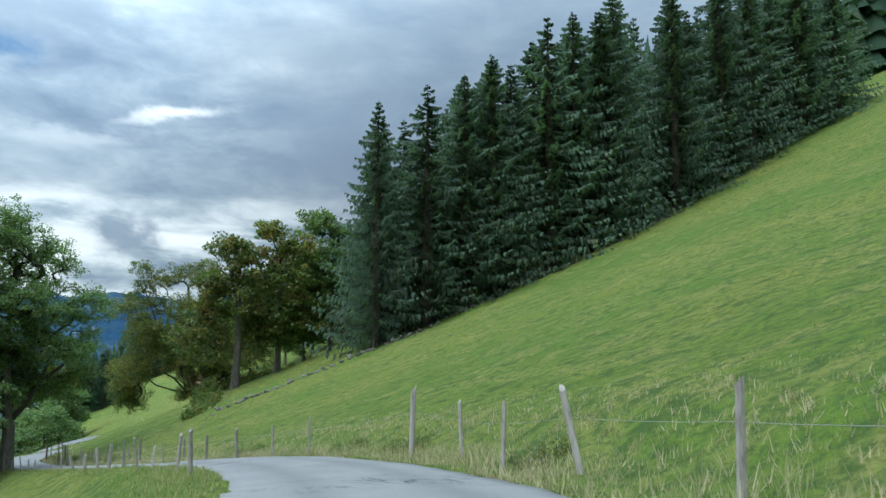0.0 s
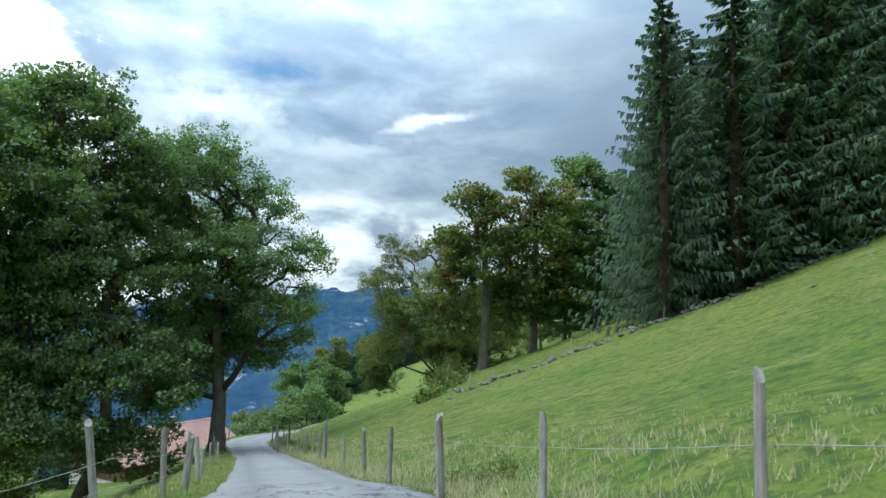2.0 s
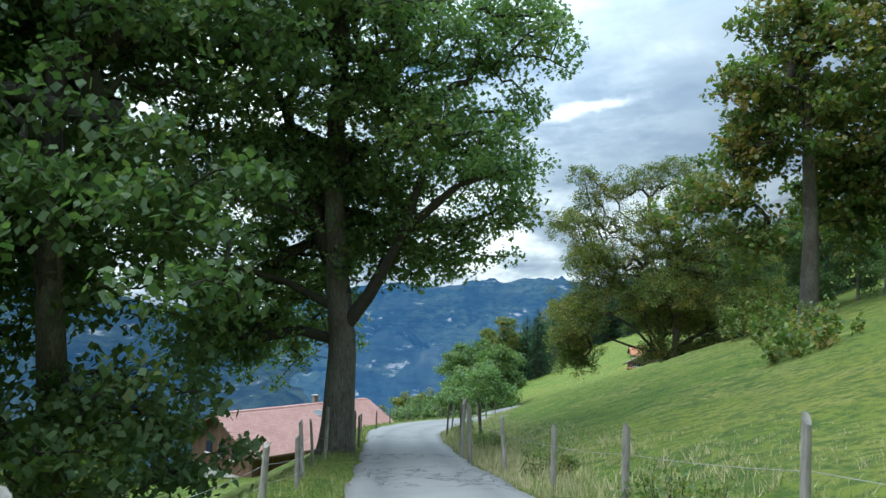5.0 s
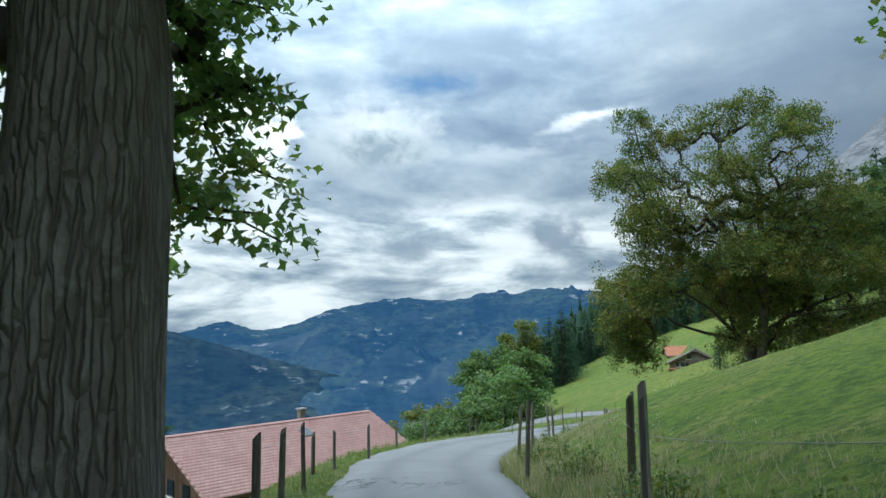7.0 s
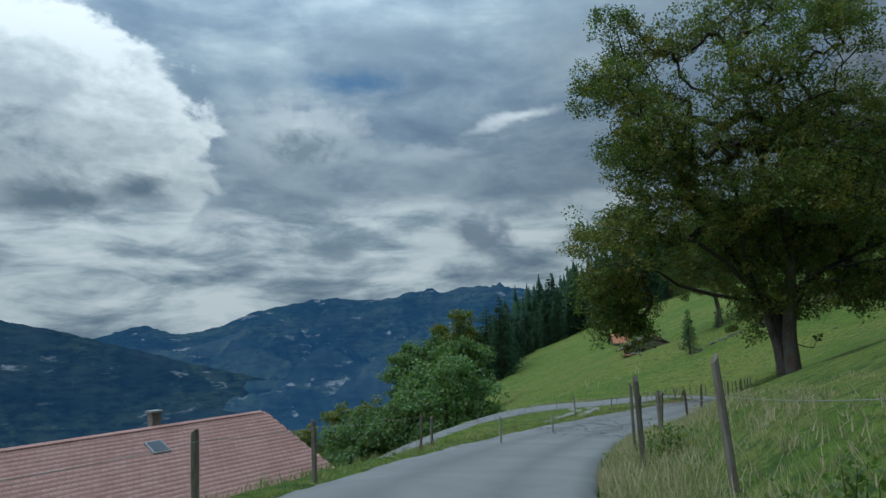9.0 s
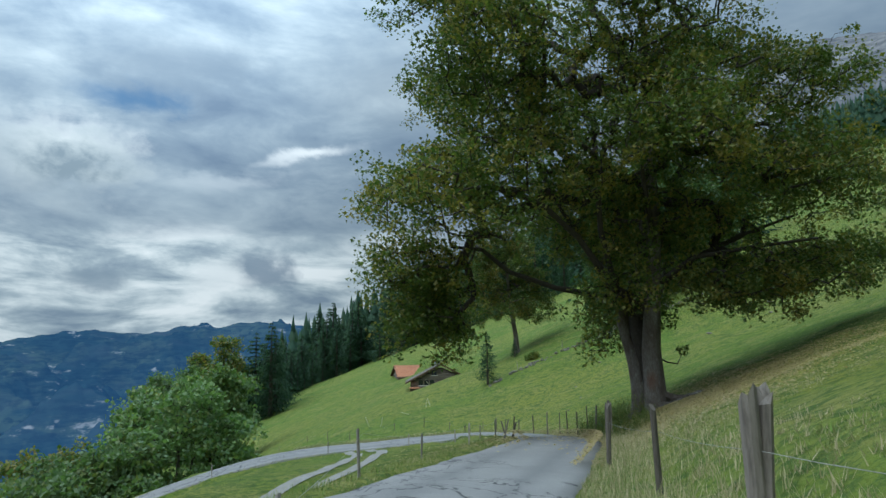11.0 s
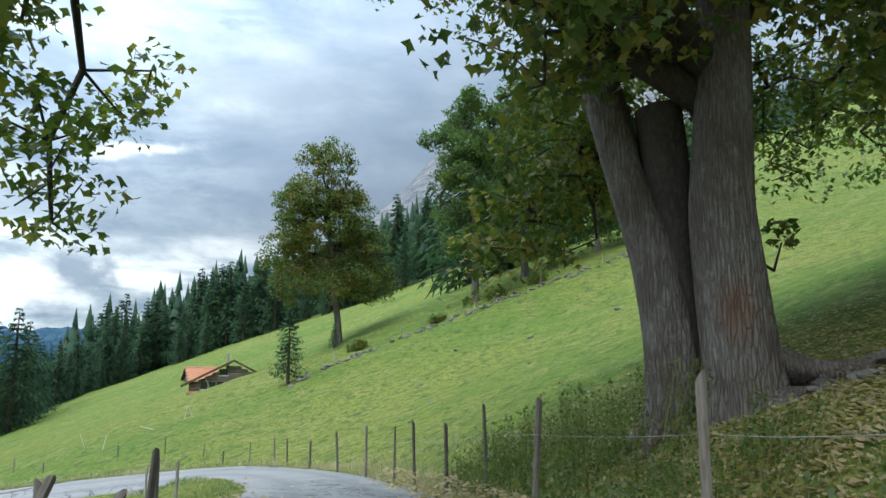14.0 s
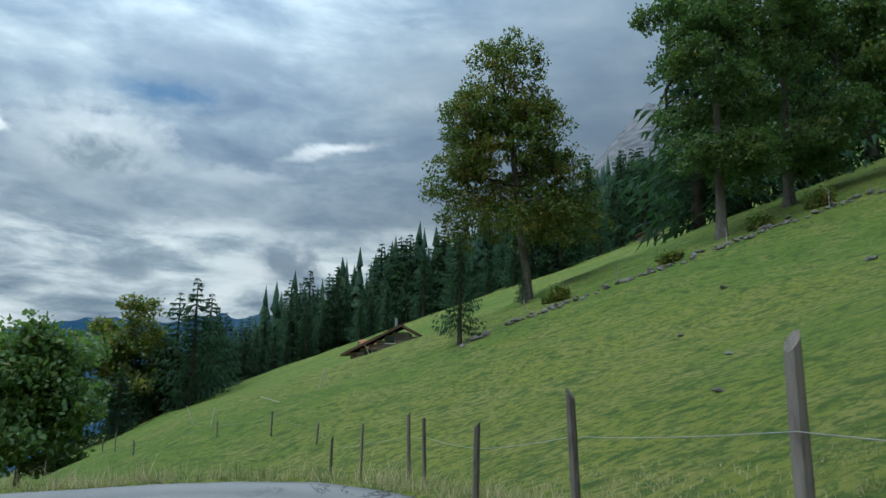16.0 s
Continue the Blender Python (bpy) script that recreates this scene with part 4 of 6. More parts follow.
# the maples along the wall above the lane
broadleaf(24.9, 81.2, 18, [(0, 0, 10.6, 3.8, 3.8, 4.4), (-2.8, 0.5, 8.4, 2.8, 2.8, 2.1), (2.8, 0, 8.2, 2.6, 2.6, 2.0), (-1.0, 0, 15.2, 2.6, 2.6, 2.1), (1.3, 0, 14.8, 2.2, 2.2, 2.0), (-4.8, 0, 5.6, 2.4, 2.4, 2.0), (-3.8, -1, 11.8, 2.0, 2.0, 1.6), (3.4, 0.5, 5.2, 2.0, 2.0, 1.6), (-3.0, 0, 3.6, 1.8, 1.8, 1.4)],
          [(0, 0, -0.4), (0.05, 0, 2.2), (0.2, 0, 5), (0.1, 0, 9), (0, 0, 14)], "tall open-crowned maple turning brown above the stone wall", 21, M_LEAF_TURN, trunk_r=0.5, clusters=400, per=46, leaf=0.30, bare=0.08)
broadleaf(30.5, 83.0, 19, [(0, 0, 10, 4.0, 4.0, 4.6), (-2.4, 0, 5.0, 2.8, 2.8, 2.6), (2.0, 0, 14.5, 2.5, 2.5, 2.4), (-1.5, 0, 16.8, 1.7, 1.7, 1.7), (2.6, 0, 6.0, 3.0, 3.0, 3.2), (-3.4, 0, 10.4, 2.2, 2.2, 2.0)],
          [(0, 0, -0.4), (0, 0, 2.5), (0.2, 0, 6), (0, 0, 15)], "maple with yellow-brown leaves above the stone wall", 22, M_LEAF_TURN, trunk_r=0.42, clusters=400, per=52, leaf=0.31)
broadleaf(39.2, 87.2, 20, [(0, 0, 11, 5.0, 5.0, 5.6), (-3.6, 0, 5.6, 3.2, 3.2, 3.2), (-1.6, 0, 16.6, 2.8, 2.8, 2.5), (3.4, 0, 6.8, 3.4, 3.4, 3.6), (2.2, 0, 15.0, 2.6, 2.6, 2.4), (-4.0, 0, 11.0, 2.6, 2.6, 2.4)],
          [(0, 0, -0.4), (0, 0, 2.2), (0.3, 0, 6), (0, 0, 16)], "dense green maple above the stone wall", 23, M_LEAF_DARK, trunk_r=0.46, clusters=460, per=54, leaf=0.32)
broadleaf(34.8, 85.5, 12, [(0, 0, 5.6, 3.0, 3.0, 4.0), (0.8, 0, 9.4, 2.0, 2.0, 1.8), (-1.6, 0, 3.0, 2.0, 2.0, 2.0)], [(0, 0, -0.4), (0, 0, 2), (0, 0, 8)], "small dark maple among taller ones", 24, M_LEAF_DARK, trunk_r=0.26, clusters=200, per=60, leaf=0.30)
# the great maple on the bank
great_maple = broadleaf(32.95, 127.55, 27,
          [(-12.8, 3.6, 10.6, 1.6, 1.6, 1.6), (4.0, -3.0, 6.6, 2.6, 2.4, 1.6), (7.5, -3.5, 7.0, 3.0, 2.8, 1.8), (-6.5, 3.5, 24.5, 2.6, 2.6, 2.8), (-7.5, 3.0, 20.5, 2.8, 2.8, 2.6), (-3.0, 2.0, 26.0, 2.8, 2.8, 2.4), (0.5, 1.0, 27.0, 3.0, 3.0, 2.2), (-8.8, 4.4, 17.0, 2.6, 2.6, 2.6), (-10.1, 2.4, 3.7, 1.2, 1.1, 1.1), (-11.4, 2.8, 4.0, 1.5, 1.4, 1.3), (-12.0, 2.0, 7.0, 2.3, 2.2, 2.4), (-10.8, 1.5, 10.8, 2.2, 2.2, 2.2), (-10.8, 2.2, 4.8, 1.8, 1.6, 1.8), (0.5, 0.5, 10.0, 3.0, 3.0, 2.2), (-2.5, 1.0, 11.0, 2.6, 2.4, 2.0), (2.6, -1.0, 9.4, 2.4, 2.2, 1.8), (1.5, -2.0, 13.0, 3.0, 3.0, 2.5), (-2.3, 0.6, 5.2, 1.5, 1.4, 1.8), (2.2, 4.6, 4.8, 1.6, 1.6, 1.6), (1.2, 5.2, 3.6, 1.3, 1.3, 1.2), (-11.0, 1.6, 6.8, 1.9, 1.8, 1.9), (-8.6, -1.0, 14.5, 3.4, 3.2, 2.8), (0, 0, 15.5, 6.8, 6.8, 6.4), (-8.0, -1.5, 11.5, 4.6, 4.4, 3.6), (-11.6, -2.5, 9.5, 3.6, 3.6, 2.8), (-10.8, 3.0, 6.2, 1.8, 1.8, 1.8), (-11.3, 1.8, 4.8, 1.6, 1.6, 1.8), (-10.0, -3.5, 16.0, 3.4, 3.4, 3.2), (-12.5, -3.0, 19.4, 2.5, 2.5, 2.4), (-4.0, -4.5, 19.5, 3.6, 3.6, 3.2),
           (0.8, -5.5, 22.6, 3.2, 3.2, 3.0), (3.5, -3.0, 24.5, 2.5, 2.5, 2.2), (6.5, 0, 18.0, 4.6, 4.6, 4.2), (9.5, -2.5, 11.5, 4.4, 4.4, 3.4), (11.0, 1.5, 7.2, 3.6, 3.6, 2.8), (6.0, 5.5, 8.2, 3.8, 3.4, 2.8), (5.0, -5.5, 11.5, 3.8, 3.4, 3.2),
           (-2.5, -6.0, 12.5, 3.4, 3.0, 3.0), (0.5, 6.5, 11.5, 3.8, 3.6, 3.2), (-2.0, -1.4, 6.6, 2.0, 1.6, 2.6), (13.5, -1.0, 8.2, 2.8, 2.8, 2.2), (7.2, -5.5, 16, 3.2, 3.2, 2.6), (-9.6, 3.7, 26.8, 1.8, 1.8, 2.0), (-11.2, 3.6, 21.5, 1.8, 1.8, 1.8), (-9.0, 3.6, 23.8, 1.7, 1.7, 1.7), (-1.5, 3.0, 8.6, 2.2, 2.0, 1.6), (1.5, 2.5, 8.6, 2.2, 2.0, 1.6), (3.0, 0.5, 8.9, 2.2, 2.0, 1.4), (-3.0, 4.6, 9.8, 2.0, 2.0, 1.5), (1.9, -2.0, 6.2, 1.4, 1.3, 1.1), (2.9, -3.1, 5.9, 1.6, 1.5, 1.2), (4.4, -3.9, 5.7, 1.8, 1.6, 1.3), (-7.0, 6.6, 5.3, 0.7, 0.7, 0.8), (-7.9, 5.9, 4.0, 0.6, 0.6, 0.9), (-8.1, 5.5, 2.9, 0.4, 0.4, 0.5), (-8.8, 5.4, 6.3, 1.1, 1.1, 1.1), (3.6, 4.8, 5.2, 2.2, 2.2, 1.8)],
          [(0.20, -0.30, -0.5), (0.14, -0.22, 1.2), (0.07, -0.11, 3.2), (0.16, -0.20, 5.0), (0.6, -0.05, 8.0), (0.8, 0, 14), (0.8, 0, 19)],
          "huge old spreading maple with a double grey trunk", 31, M_LEAF_GOLD, trunk_r=0.58, second_r=0.78, bark=M_BARK_OLD, stoutness=0.32, lobed=True, share=0.64, clusters=4200, per=48, leaf=0.165, cleft=0.26, flare=0.42, bunch=(0.78, 0.54), thin=0.8,
          second=[(-0.04, 0.74, -0.4), (-0.06, 0.74, 1.2), (-0.13, 0.93, 2.6), (-0.28, 1.32, 4.0), (-0.50, 1.76, 6.0), (-0.9, 2.3, 9.0)],
          limbs=[[(0.2, 0.2, 5.0), (-2.4, 0.8, 6.0), (-4.3, 1.6, 6.4), (-6.6, 2.2, 7.2), (-8.0, 2.4, 8.3), (-9.6, 2.6, 8.4)], [(0.2, 0.1, 5.4), (-2.2, -0.5, 6.2), (-4.6, -1.0, 8.6), (-7.0, -1.6, 10.0), (-9.6, -2.2, 10.4)], [(0.5, 0.1, 6.0), (2.6, -0.5, 7.8), (5.6, -1.2, 9.2), (9.0, -1.8, 10.4)],
                 [(0.3, 0.2, 4.6), (2.2, 1.6, 6.0), (4.2, 3.4, 8.0), (6.0, 5.0, 8.6)], [(0.8, 0, 8.0), (-1.0, -1.5, 12), (-3.2, -3.0, 17.0)], [(0.9, 0, 8.2), (2.8, 0.5, 12.5), (5.5, 0.2, 16.8)], [(0.3, 0.2, 5.2), (1.2, 2.4, 7.4), (2.0, 3.8, 7.0), (2.2, 4.1, 5.4), (1.9, 4.0, 4.2), (2.2, 4.2, 3.6)], [(0.4, -0.1, 2.9), (1.2, 0.1, 2.6), (2.0, 0.25, 2.5), (2.35, 0.28, 3.0)], [(0.4, -0.1, 6.4), (1.9, -1.5, 7.8), (4.2, -3.3, 8.2), (6.6, -4.9, 8.5)], [(-0.5, 1.7, 6.0), (-3.5, 2.4, 11.0), (-6.5, 3.0, 17.0), (-8.6, 3.5, 22.5), (-9.4, 3.7, 26.5)], [(-8.0, 2.4, 8.3), (-7.8, 3.5, 8.7), (-7.5, 4.7, 8.1), (-7.8, 5.7, 6.7), (-7.5, 6.2, 5.6), (-7.9, 6.0, 4.3), (-7.8, 5.7, 3.0)], [(-2.2, -0.5, 6.2), (-3.2, -0.9, 9.0), (-3.6, -1.3, 13)]])


def root_plate(tree):
    """A dark stem added for the shade between the two stems, and the roots that run up the bank."""
    rng = np.random.default_rng(33)
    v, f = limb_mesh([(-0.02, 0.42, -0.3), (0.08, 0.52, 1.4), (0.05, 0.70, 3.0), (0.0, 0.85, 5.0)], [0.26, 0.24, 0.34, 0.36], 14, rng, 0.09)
    mesh_object("inner_wood", v, f, M_TWIG, tree, "dark stem added for the shade in the cleft between the stems", shade=True)
    bx, by, bz = tree.location
    for k, (a, reach, r0, h0) in enumerate([(-64, 2.1, 0.24, 1.05), (-48, 2.6, 0.20, 0.80), (-30, 1.9, 0.22, 0.90), (-86, 1.3, 0.20, 0.55), (-110, 0.9, 0.17, 0.40), (165, 0.8, 0.15, 0.35), (128, 0.9, 0.15, 0.40)]):
        path, rad = [], []
        ca, sa = math.cos(math.radians(a)), math.sin(math.radians(a))
        ox_, oy_ = (0.16, -0.24) if k < 5 else (0.0, 0.62)
        for q in range(7):
            t = q / 6
            px, py = ox_ + ca * (0.30 + reach * t) - sa * 0.10 * math.sin(5 * t + k), oy_ + sa * (0.30 + reach * t) + ca * 0.10 * math.sin(5 * t + k)
            lie = g1(bx + px, by + py) - bz + 0.05 - 0.16 * t
            path.append((px, py, max(lie, h0 * (1 - t) ** 2.2 + lie * (1 - (1 - t) ** 2.2))))
            rad.append(r0 * (1 - 0.72 * t))
        v, f = limb_mesh(path, rad, 10, rng, 0.10)
        mesh_object("root", v, f, M_BARK_OLD, tree, shade=True)
    v, f = leaves([(2.2, 0.26, 3.25), (2.62, 0.3, 3.3), (2.4, 0.28, 3.05)], 26, 0.26, 0.2, 0.13, rng, lobed=True)
    mesh_object("sprig", v, f, M_LEAF, tree, "small leafy sprig on a low branch")["kind"] = "stuff"


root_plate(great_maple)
# maples and others on the far pasture
broadleaf(57.5, 186, 22, [(-2.0, 0, 12, 4.6, 4.4, 5.4), (-1.8, 0, 18.2, 2.8, 2.8, 2.6), (-1.6, 0, 6.0, 5.4, 5.0, 3.4), (3.0, 0, 6.6, 3.2, 3.2, 3.0), (-5.6, 0, 8.6, 2.8, 2.6, 2.8), (-4.6, 0, 11.2, 2.6, 2.4, 2.4), (2.0, 0, 10.4, 2.9, 2.8, 2.6), (0.4, 0, 14.0, 2.5, 2.5, 2.8), (-4.6, 0, 14.0, 2.2, 2.2, 2.2)], [(0, 0, -0.4), (-0.2, 0, 2.5), (-0.8, 0, 6), (-1.8, 0, 16)], "egg-shaped green maple on the far pasture", 41, M_LEAF, trunk_r=0.4, clusters=760, per=64, leaf=0.21, bunch=(0.85, 0.55))
broadleaf(66.3, 175.2, 22, dome(-0.4, 0, 13.4, 4.3, 9.6, 13, rng_t) + [(1.8, 0, 5.0, 2.0, 1.9, 1.6), (-2.2, -1, 5.2, 2.0, 1.9, 1.7), (0, -2, 5.6, 2.0, 2.0, 1.8)], [(0, 0, -0.4), (0.1, 0, 2), (0, 0, 5), (0, 0, 16)], "tall dark maple above the dry stone wall", 42, M_LEAF_DEEP, trunk_r=0.42, clusters=520, per=64, leaf=0.24, bunch=(0.9, 0.6))
broadleaf(74.5, 177.0, 21, dome(0.4, 0, 12.6, 6.0, 11.0, 13, rng_t) + [(3.0, 0, 3.8, 2.6, 2.4, 1.7), (-3.2, -1, 3.6, 2.6, 2.4, 1.7), (0, -2.4, 4.4, 2.4, 2.2, 1.8)], [(0, 0, -0.4), (0, 0, 2.6), (0, 0, 6), (0, 0, 14)], "tall green maple above the dry stone wall", 43, M_LEAF_DEEP, trunk_r=0.44, clusters=560, per=64, leaf=0.26, bunch=(1.0, 0.6))
broadleaf(82.5, 174.0, 19, dome(0, 0, 8.0, 5.0, 7.0, 10, rng_t), [(0, 0, -0.4), (0, 0, 2.6), (0, 0, 10)], "green maple above the dry stone wall", 44, M_LEAF_DEEP, trunk_r=0.36, clusters=300, per=48, leaf=0.34, bunch=(1.1, 0.7))
# round trees below the far pasture
for k, (tx, ty, rr, hh, mt, lab) in enumerate([(3, 164, 5.5, 9.5, M_LEAF_DARK, "low dark tree below the lane"), (12.8, 166, 6.6, 12.0, M_LEAF_DARK, "round dark maple below the pasture"), (20.2, 214, 5.6, 17, M_LEAF_DARK, "round green tree below the pasture"), (3, 178, 6.4, 14, M_LEAF, "low green tree below the pasture"),
                                               (-6, 188, 6.5, 14, M_LEAF, "low green tree below the pasture"), (27.5, 272, 8.5, 22, M_LEAF, "broad green tree at the foot of the pasture"), (16, 262, 8.5, 21, M_LEAF_DARK, "broad green tree at the foot of the pasture"), (-20, 96, 4.2, 7.5, M_LEAF, "green bushy tree below the lane"), (8, 160, 4.4, 7.5, M_LEAF_DARK, "low green tree below the pasture")]):
    broadleaf(tx, ty, hh, dome(0, 0, hh * 0.5, rr, hh * 0.5, 11, rng_t), [(0, 0, -0.5), (0.1, 0, hh * 0.2), (0, 0, hh * 0.7)], lab, 50 + k, mt, trunk_r=0.3, clusters=320, per=50, leaf=0.36 if hh < 15 else 0.55, bunch=(1.2, 0.8) if hh < 15 else (2.0, 1.3), group="trees below the far pasture")

# ---- spruces ----
EDGE = "tall dark spruce at the edge of the wood"
near_kinds = [spruce_meshes(61, 27, 8.8, 46, 9, M_NEEDLE, ragged=0.34, sprays=16, fill=0.92), spruce_meshes(62, 27, 7.8, 40, 9, M_NEEDLE, ragged=0.42, sprays=16, fill=0.88), spruce_meshes(63, 27, 9.4, 48, 9, M_NEEDLE, ragged=0.36, sprays=16, fill=0.92)]
far_kinds = [spruce_meshes(64, 22, 5.6, 24, 7, M_NEEDLE_FAR, ragged=0.3, sprays=6, fill=1.9), spruce_meshes(65, 22, 4.8, 22, 7, M_NEEDLE_FAR, ragged=0.45, sprays=6, fill=1.8), spruce_meshes(67, 22, 6.4, 23, 7, M_NEEDLE_FAR, ragged=0.4, sprays=6, fill=2.0)]


def plant(kinds, mat, spots, label, group, seed, name="spruce"):
    """Spruces at (x, y, height), copied from a few grown ones."""
    rng = np.random.default_rng(seed)
    firsts = []
    for k, (x, y, h) in enumerate(spots):
        base = 27.0 if kinds is near_kinds else 22.0
        s = h / base
        w = s * rng.uniform(0.78, 1.25) * (1.0 if kinds is near_kinds else 1.3)
        q = k % len(kinds)
        m = pose(x, y, g1(x, y) - 0.3, 0, 0, rng.uniform(0, 360)) @ Matrix.Diagonal((w, w, s, 1))
        if k < len(kinds):
            ob = spruce(name, kinds[q], mat, x, y, label, group)
            firsts.append(ob)
            ob.matrix_basis = m
        else:
            ob = copy_thing(firsts[q], pose(0, 0, 0))
            ob.matrix_basis = m
    return firsts


row = [(33.9, 64.5, 26), (39.6, 64.0, 26.5), (37.0, 69.5, 25), (44.8, 64.5, 27), (47.5, 68.5, 28), (48.0, 63.6, 28.5), (51.6, 64.6, 27), (56.5, 63.5, 31.5), (61.5, 64.4, 32), (65.5, 63.6, 31)]
rng_s = np.random.default_rng(9)
for k in range(36):
    sx = 44 + (k % 12) * 6.5 + rng_s.uniform(-1.8, 1.8)
    row.append((sx, 62.8 + (sx - 60) * -0.03 + (k // 12) * 6.5 + (4.5 if sx < 66 and k < 12 else 0) + rng_s.uniform(-1.6, 1.8), rng_s.uniform(21, 30) + min(4, max(0, sx - 55) * 0.3)))
plant(near_kinds, M_NEEDLE, row, EDGE, "spruces at the edge of the wood", 3)
# the wood in the gully and up the far slope


def wood_edge(x):
    """How far the upper pasture reaches before the wood begins."""
    return np.interp(x, [14, 30, 45, 65, 85, 100, 130, 170], [244, 262, 296, 308, 294, 262, 262, 258])


gully = []
for k in range(222):
    r, c = divmod(k, 37)
    fx = 27 + c * 4.2 + rng_s.uniform(-2.4, 2.4) + (r % 2) * 2.0
    gully.append((fx, float(wood_edge(fx)) + r * 5.5 + rng_s.uniform(-2.5, 3.5), (rng_s.uniform(8, 19) + 3.0 * math.sin(fx * 0.31) + r * 0.9) * float(np.interp(fx, [27, 62], [0.62, 1.0]))))
plant(far_kinds, M_NEEDLE_FAR, gully, "dark spruce of the wood beyond the brow", "spruces beyond the brow", 4)


def far_wood(name, spots, label, seed, tiers=6, sides=7):
    """A far wood: many small spruces of ragged tiers, too many to count."""
    rng = np.random.default_rng(seed)
    x, y, h = np.array(spots).T
    n = len(x)
    z = ground(x, y) - 0.5
    ang = np.linspace(0, 2 * np.pi, sides, endpoint=False)
    vs, fs, o = [], [], 0
    tri = np.stack([np.zeros(sides, int), 1 + np.arange(sides), 1 + (np.arange(sides) + 1) % sides], 1)
    for k in range(tiers):
        top, low = h * (1 - k * 0.9 / tiers), h * (1 - (k + 1.55) * 0.9 / tiers)
        rad = h * 0.17 * ((k + 1) / tiers) ** 0.8
        a = ang[None] + rng.uniform(0, 6.28, (n, 1))
        rr = rad[:, None] * rng.uniform(0.6, 1.25, (n, sides))
        ring = np.stack([x[:, None] + np.cos(a) * rr, y[:, None] + np.sin(a) * rr, (z + low)[:, None] + rng.normal(0, 0.03, (n, sides)) * h[:, None]], -1)
        tip = np.stack([x, y, z + top], -1)[:, None]
        vs.append(np.concatenate([tip, ring], 1).reshape(-1, 3))
        fs.append((np.arange(n)[:, None, None] * (sides + 1) + tri[None]).reshape(-1, 3) + o)
        o += n * (sides + 1)
    return tagged(mesh_object(name, np.vstack(vs), np.vstack(fs), M_NEEDLE_FAR), label, "wood", kind="stuff")


wood = []
while len(wood) < 3600:
    wx = rng_s.uniform(58, 520)
    wood.append((wx, float(wood_edge(wx)) + 24 + 470 * rng_s.uniform(0, 1) ** 1.5, rng_s.uniform(14, 26)))
far_wood("spruce_wood", wood, "dense dark spruce wood covering the far slope", 301)
far_wood("spruce_wood", [(rng_s.uniform(70, 260), rng_s.uniform(78, 104), rng_s.uniform(24, 32)) for k in range(260)], "dense dark spruce wood behind its front trees", 302)
young = spruce_meshes(66, 22, 6.8, 20, 8, M_NEEDLE_FAR, drop=0.13, ragged=0.3, sprays=8, fill=1.5)
for (yx, yy, yh, lab) in [(46.8, 173.8, 6.3, "small young spruce standing alone on the pasture"), (55.4, 183, 2.6, "young spruce under a maple")]:
    ob = spruce("young_spruce", young, M_NEEDLE_FAR, yx, yy, lab, "young spruces")
    ob.matrix_basis = pose(yx, yy, g1(yx, yy) - 0.1, 0, 0, yx * 37) @ Matrix.Diagonal((yh / 22,) * 3 + (1,))
plant(far_kinds, M_NEEDLE_FAR, [(80, 193, 24), (84.5, 192, 26), (89, 196, 24), (94, 193, 27), (100, 197, 25), (106, 194, 26), (36.5, 262, 21), (34.0, 268, 20), (39.5, 274, 19), (-22, 128, 15), (-17.5, 110, 6.5), (-20.5, 112, 8), (-23, 110, 8.5), (-26, 114, 9), (-25, 140, 14), (-40, 135, 15)], "spruce standing below the lane", "spruces below the lane", 5)

# ---- fences ----
def post_mesh(h, r, seed, split=False):
    """A hewn post: uneven faceted shaft with a slanting weathered top."""
    rng = np.random.default_rng(seed)
    sides, rings = 8, 6
    z = np.linspace(-0.35, h, rings)
    ang = np.linspace(0, 2 * np.pi, sides, endpoint=False)
    ph = rng.uniform(0, 6.28, 3)
    prof = 1 + 0.10 * np.sin(2 * ang + ph[0]) + 0.07 * np.sin(3 * ang + ph[1])
    v = []
    for k, zz in enumerate(z):
        rr = r * (1.06 - 0.16 * k / rings) * prof * rng.uniform(0.96, 1.04, sides)
        top = (0.04 * np.cos(ang + ph[2]) + (rng.uniform(-0.03, 0.05, sides) if split else 0)) if k == rings - 1 else 0
        v.append(np.c_[np.cos(ang) * rr, np.sin(ang) * rr, np.full(sides, zz) + top])
    v = np.vstack(v + [np.array([[0, 0, h - 0.01]])])
    a = np.arange(rings * sides).reshape(rings, sides)
    b = np.roll(a, -1, 1)
    f = np.stack([a[:-1], b[:-1], b[1:], a[1:]], -1).reshape(-1, 4)
    cap = np.stack([a[-1], b[-1], np.full(sides, len(v) - 1), np.full(sides, len(v) - 1)], 1)
    bm = bmesh.new()
    vs = [bm.verts.new(p) for p in v]
    for q in f:
        bm.faces.new([vs[i] for i in q])
    for q in cap:
        bm.faces.new([vs[q[0]], vs[q[1]], vs[q[2]]])
    me = bpy.data.meshes.new("post")
    bm.to_mesh(me)
    bm.free()
    me.materials.append(M_POST)
    return me


POSTS = [post_mesh(1.0, 0.043, 71), post_mesh(1.0, 0.040, 72), post_mesh(1.0, 0.062, 73, True), post_mesh(1.0, 0.033, 74), post_mesh(1.0, 0.044, 75)]


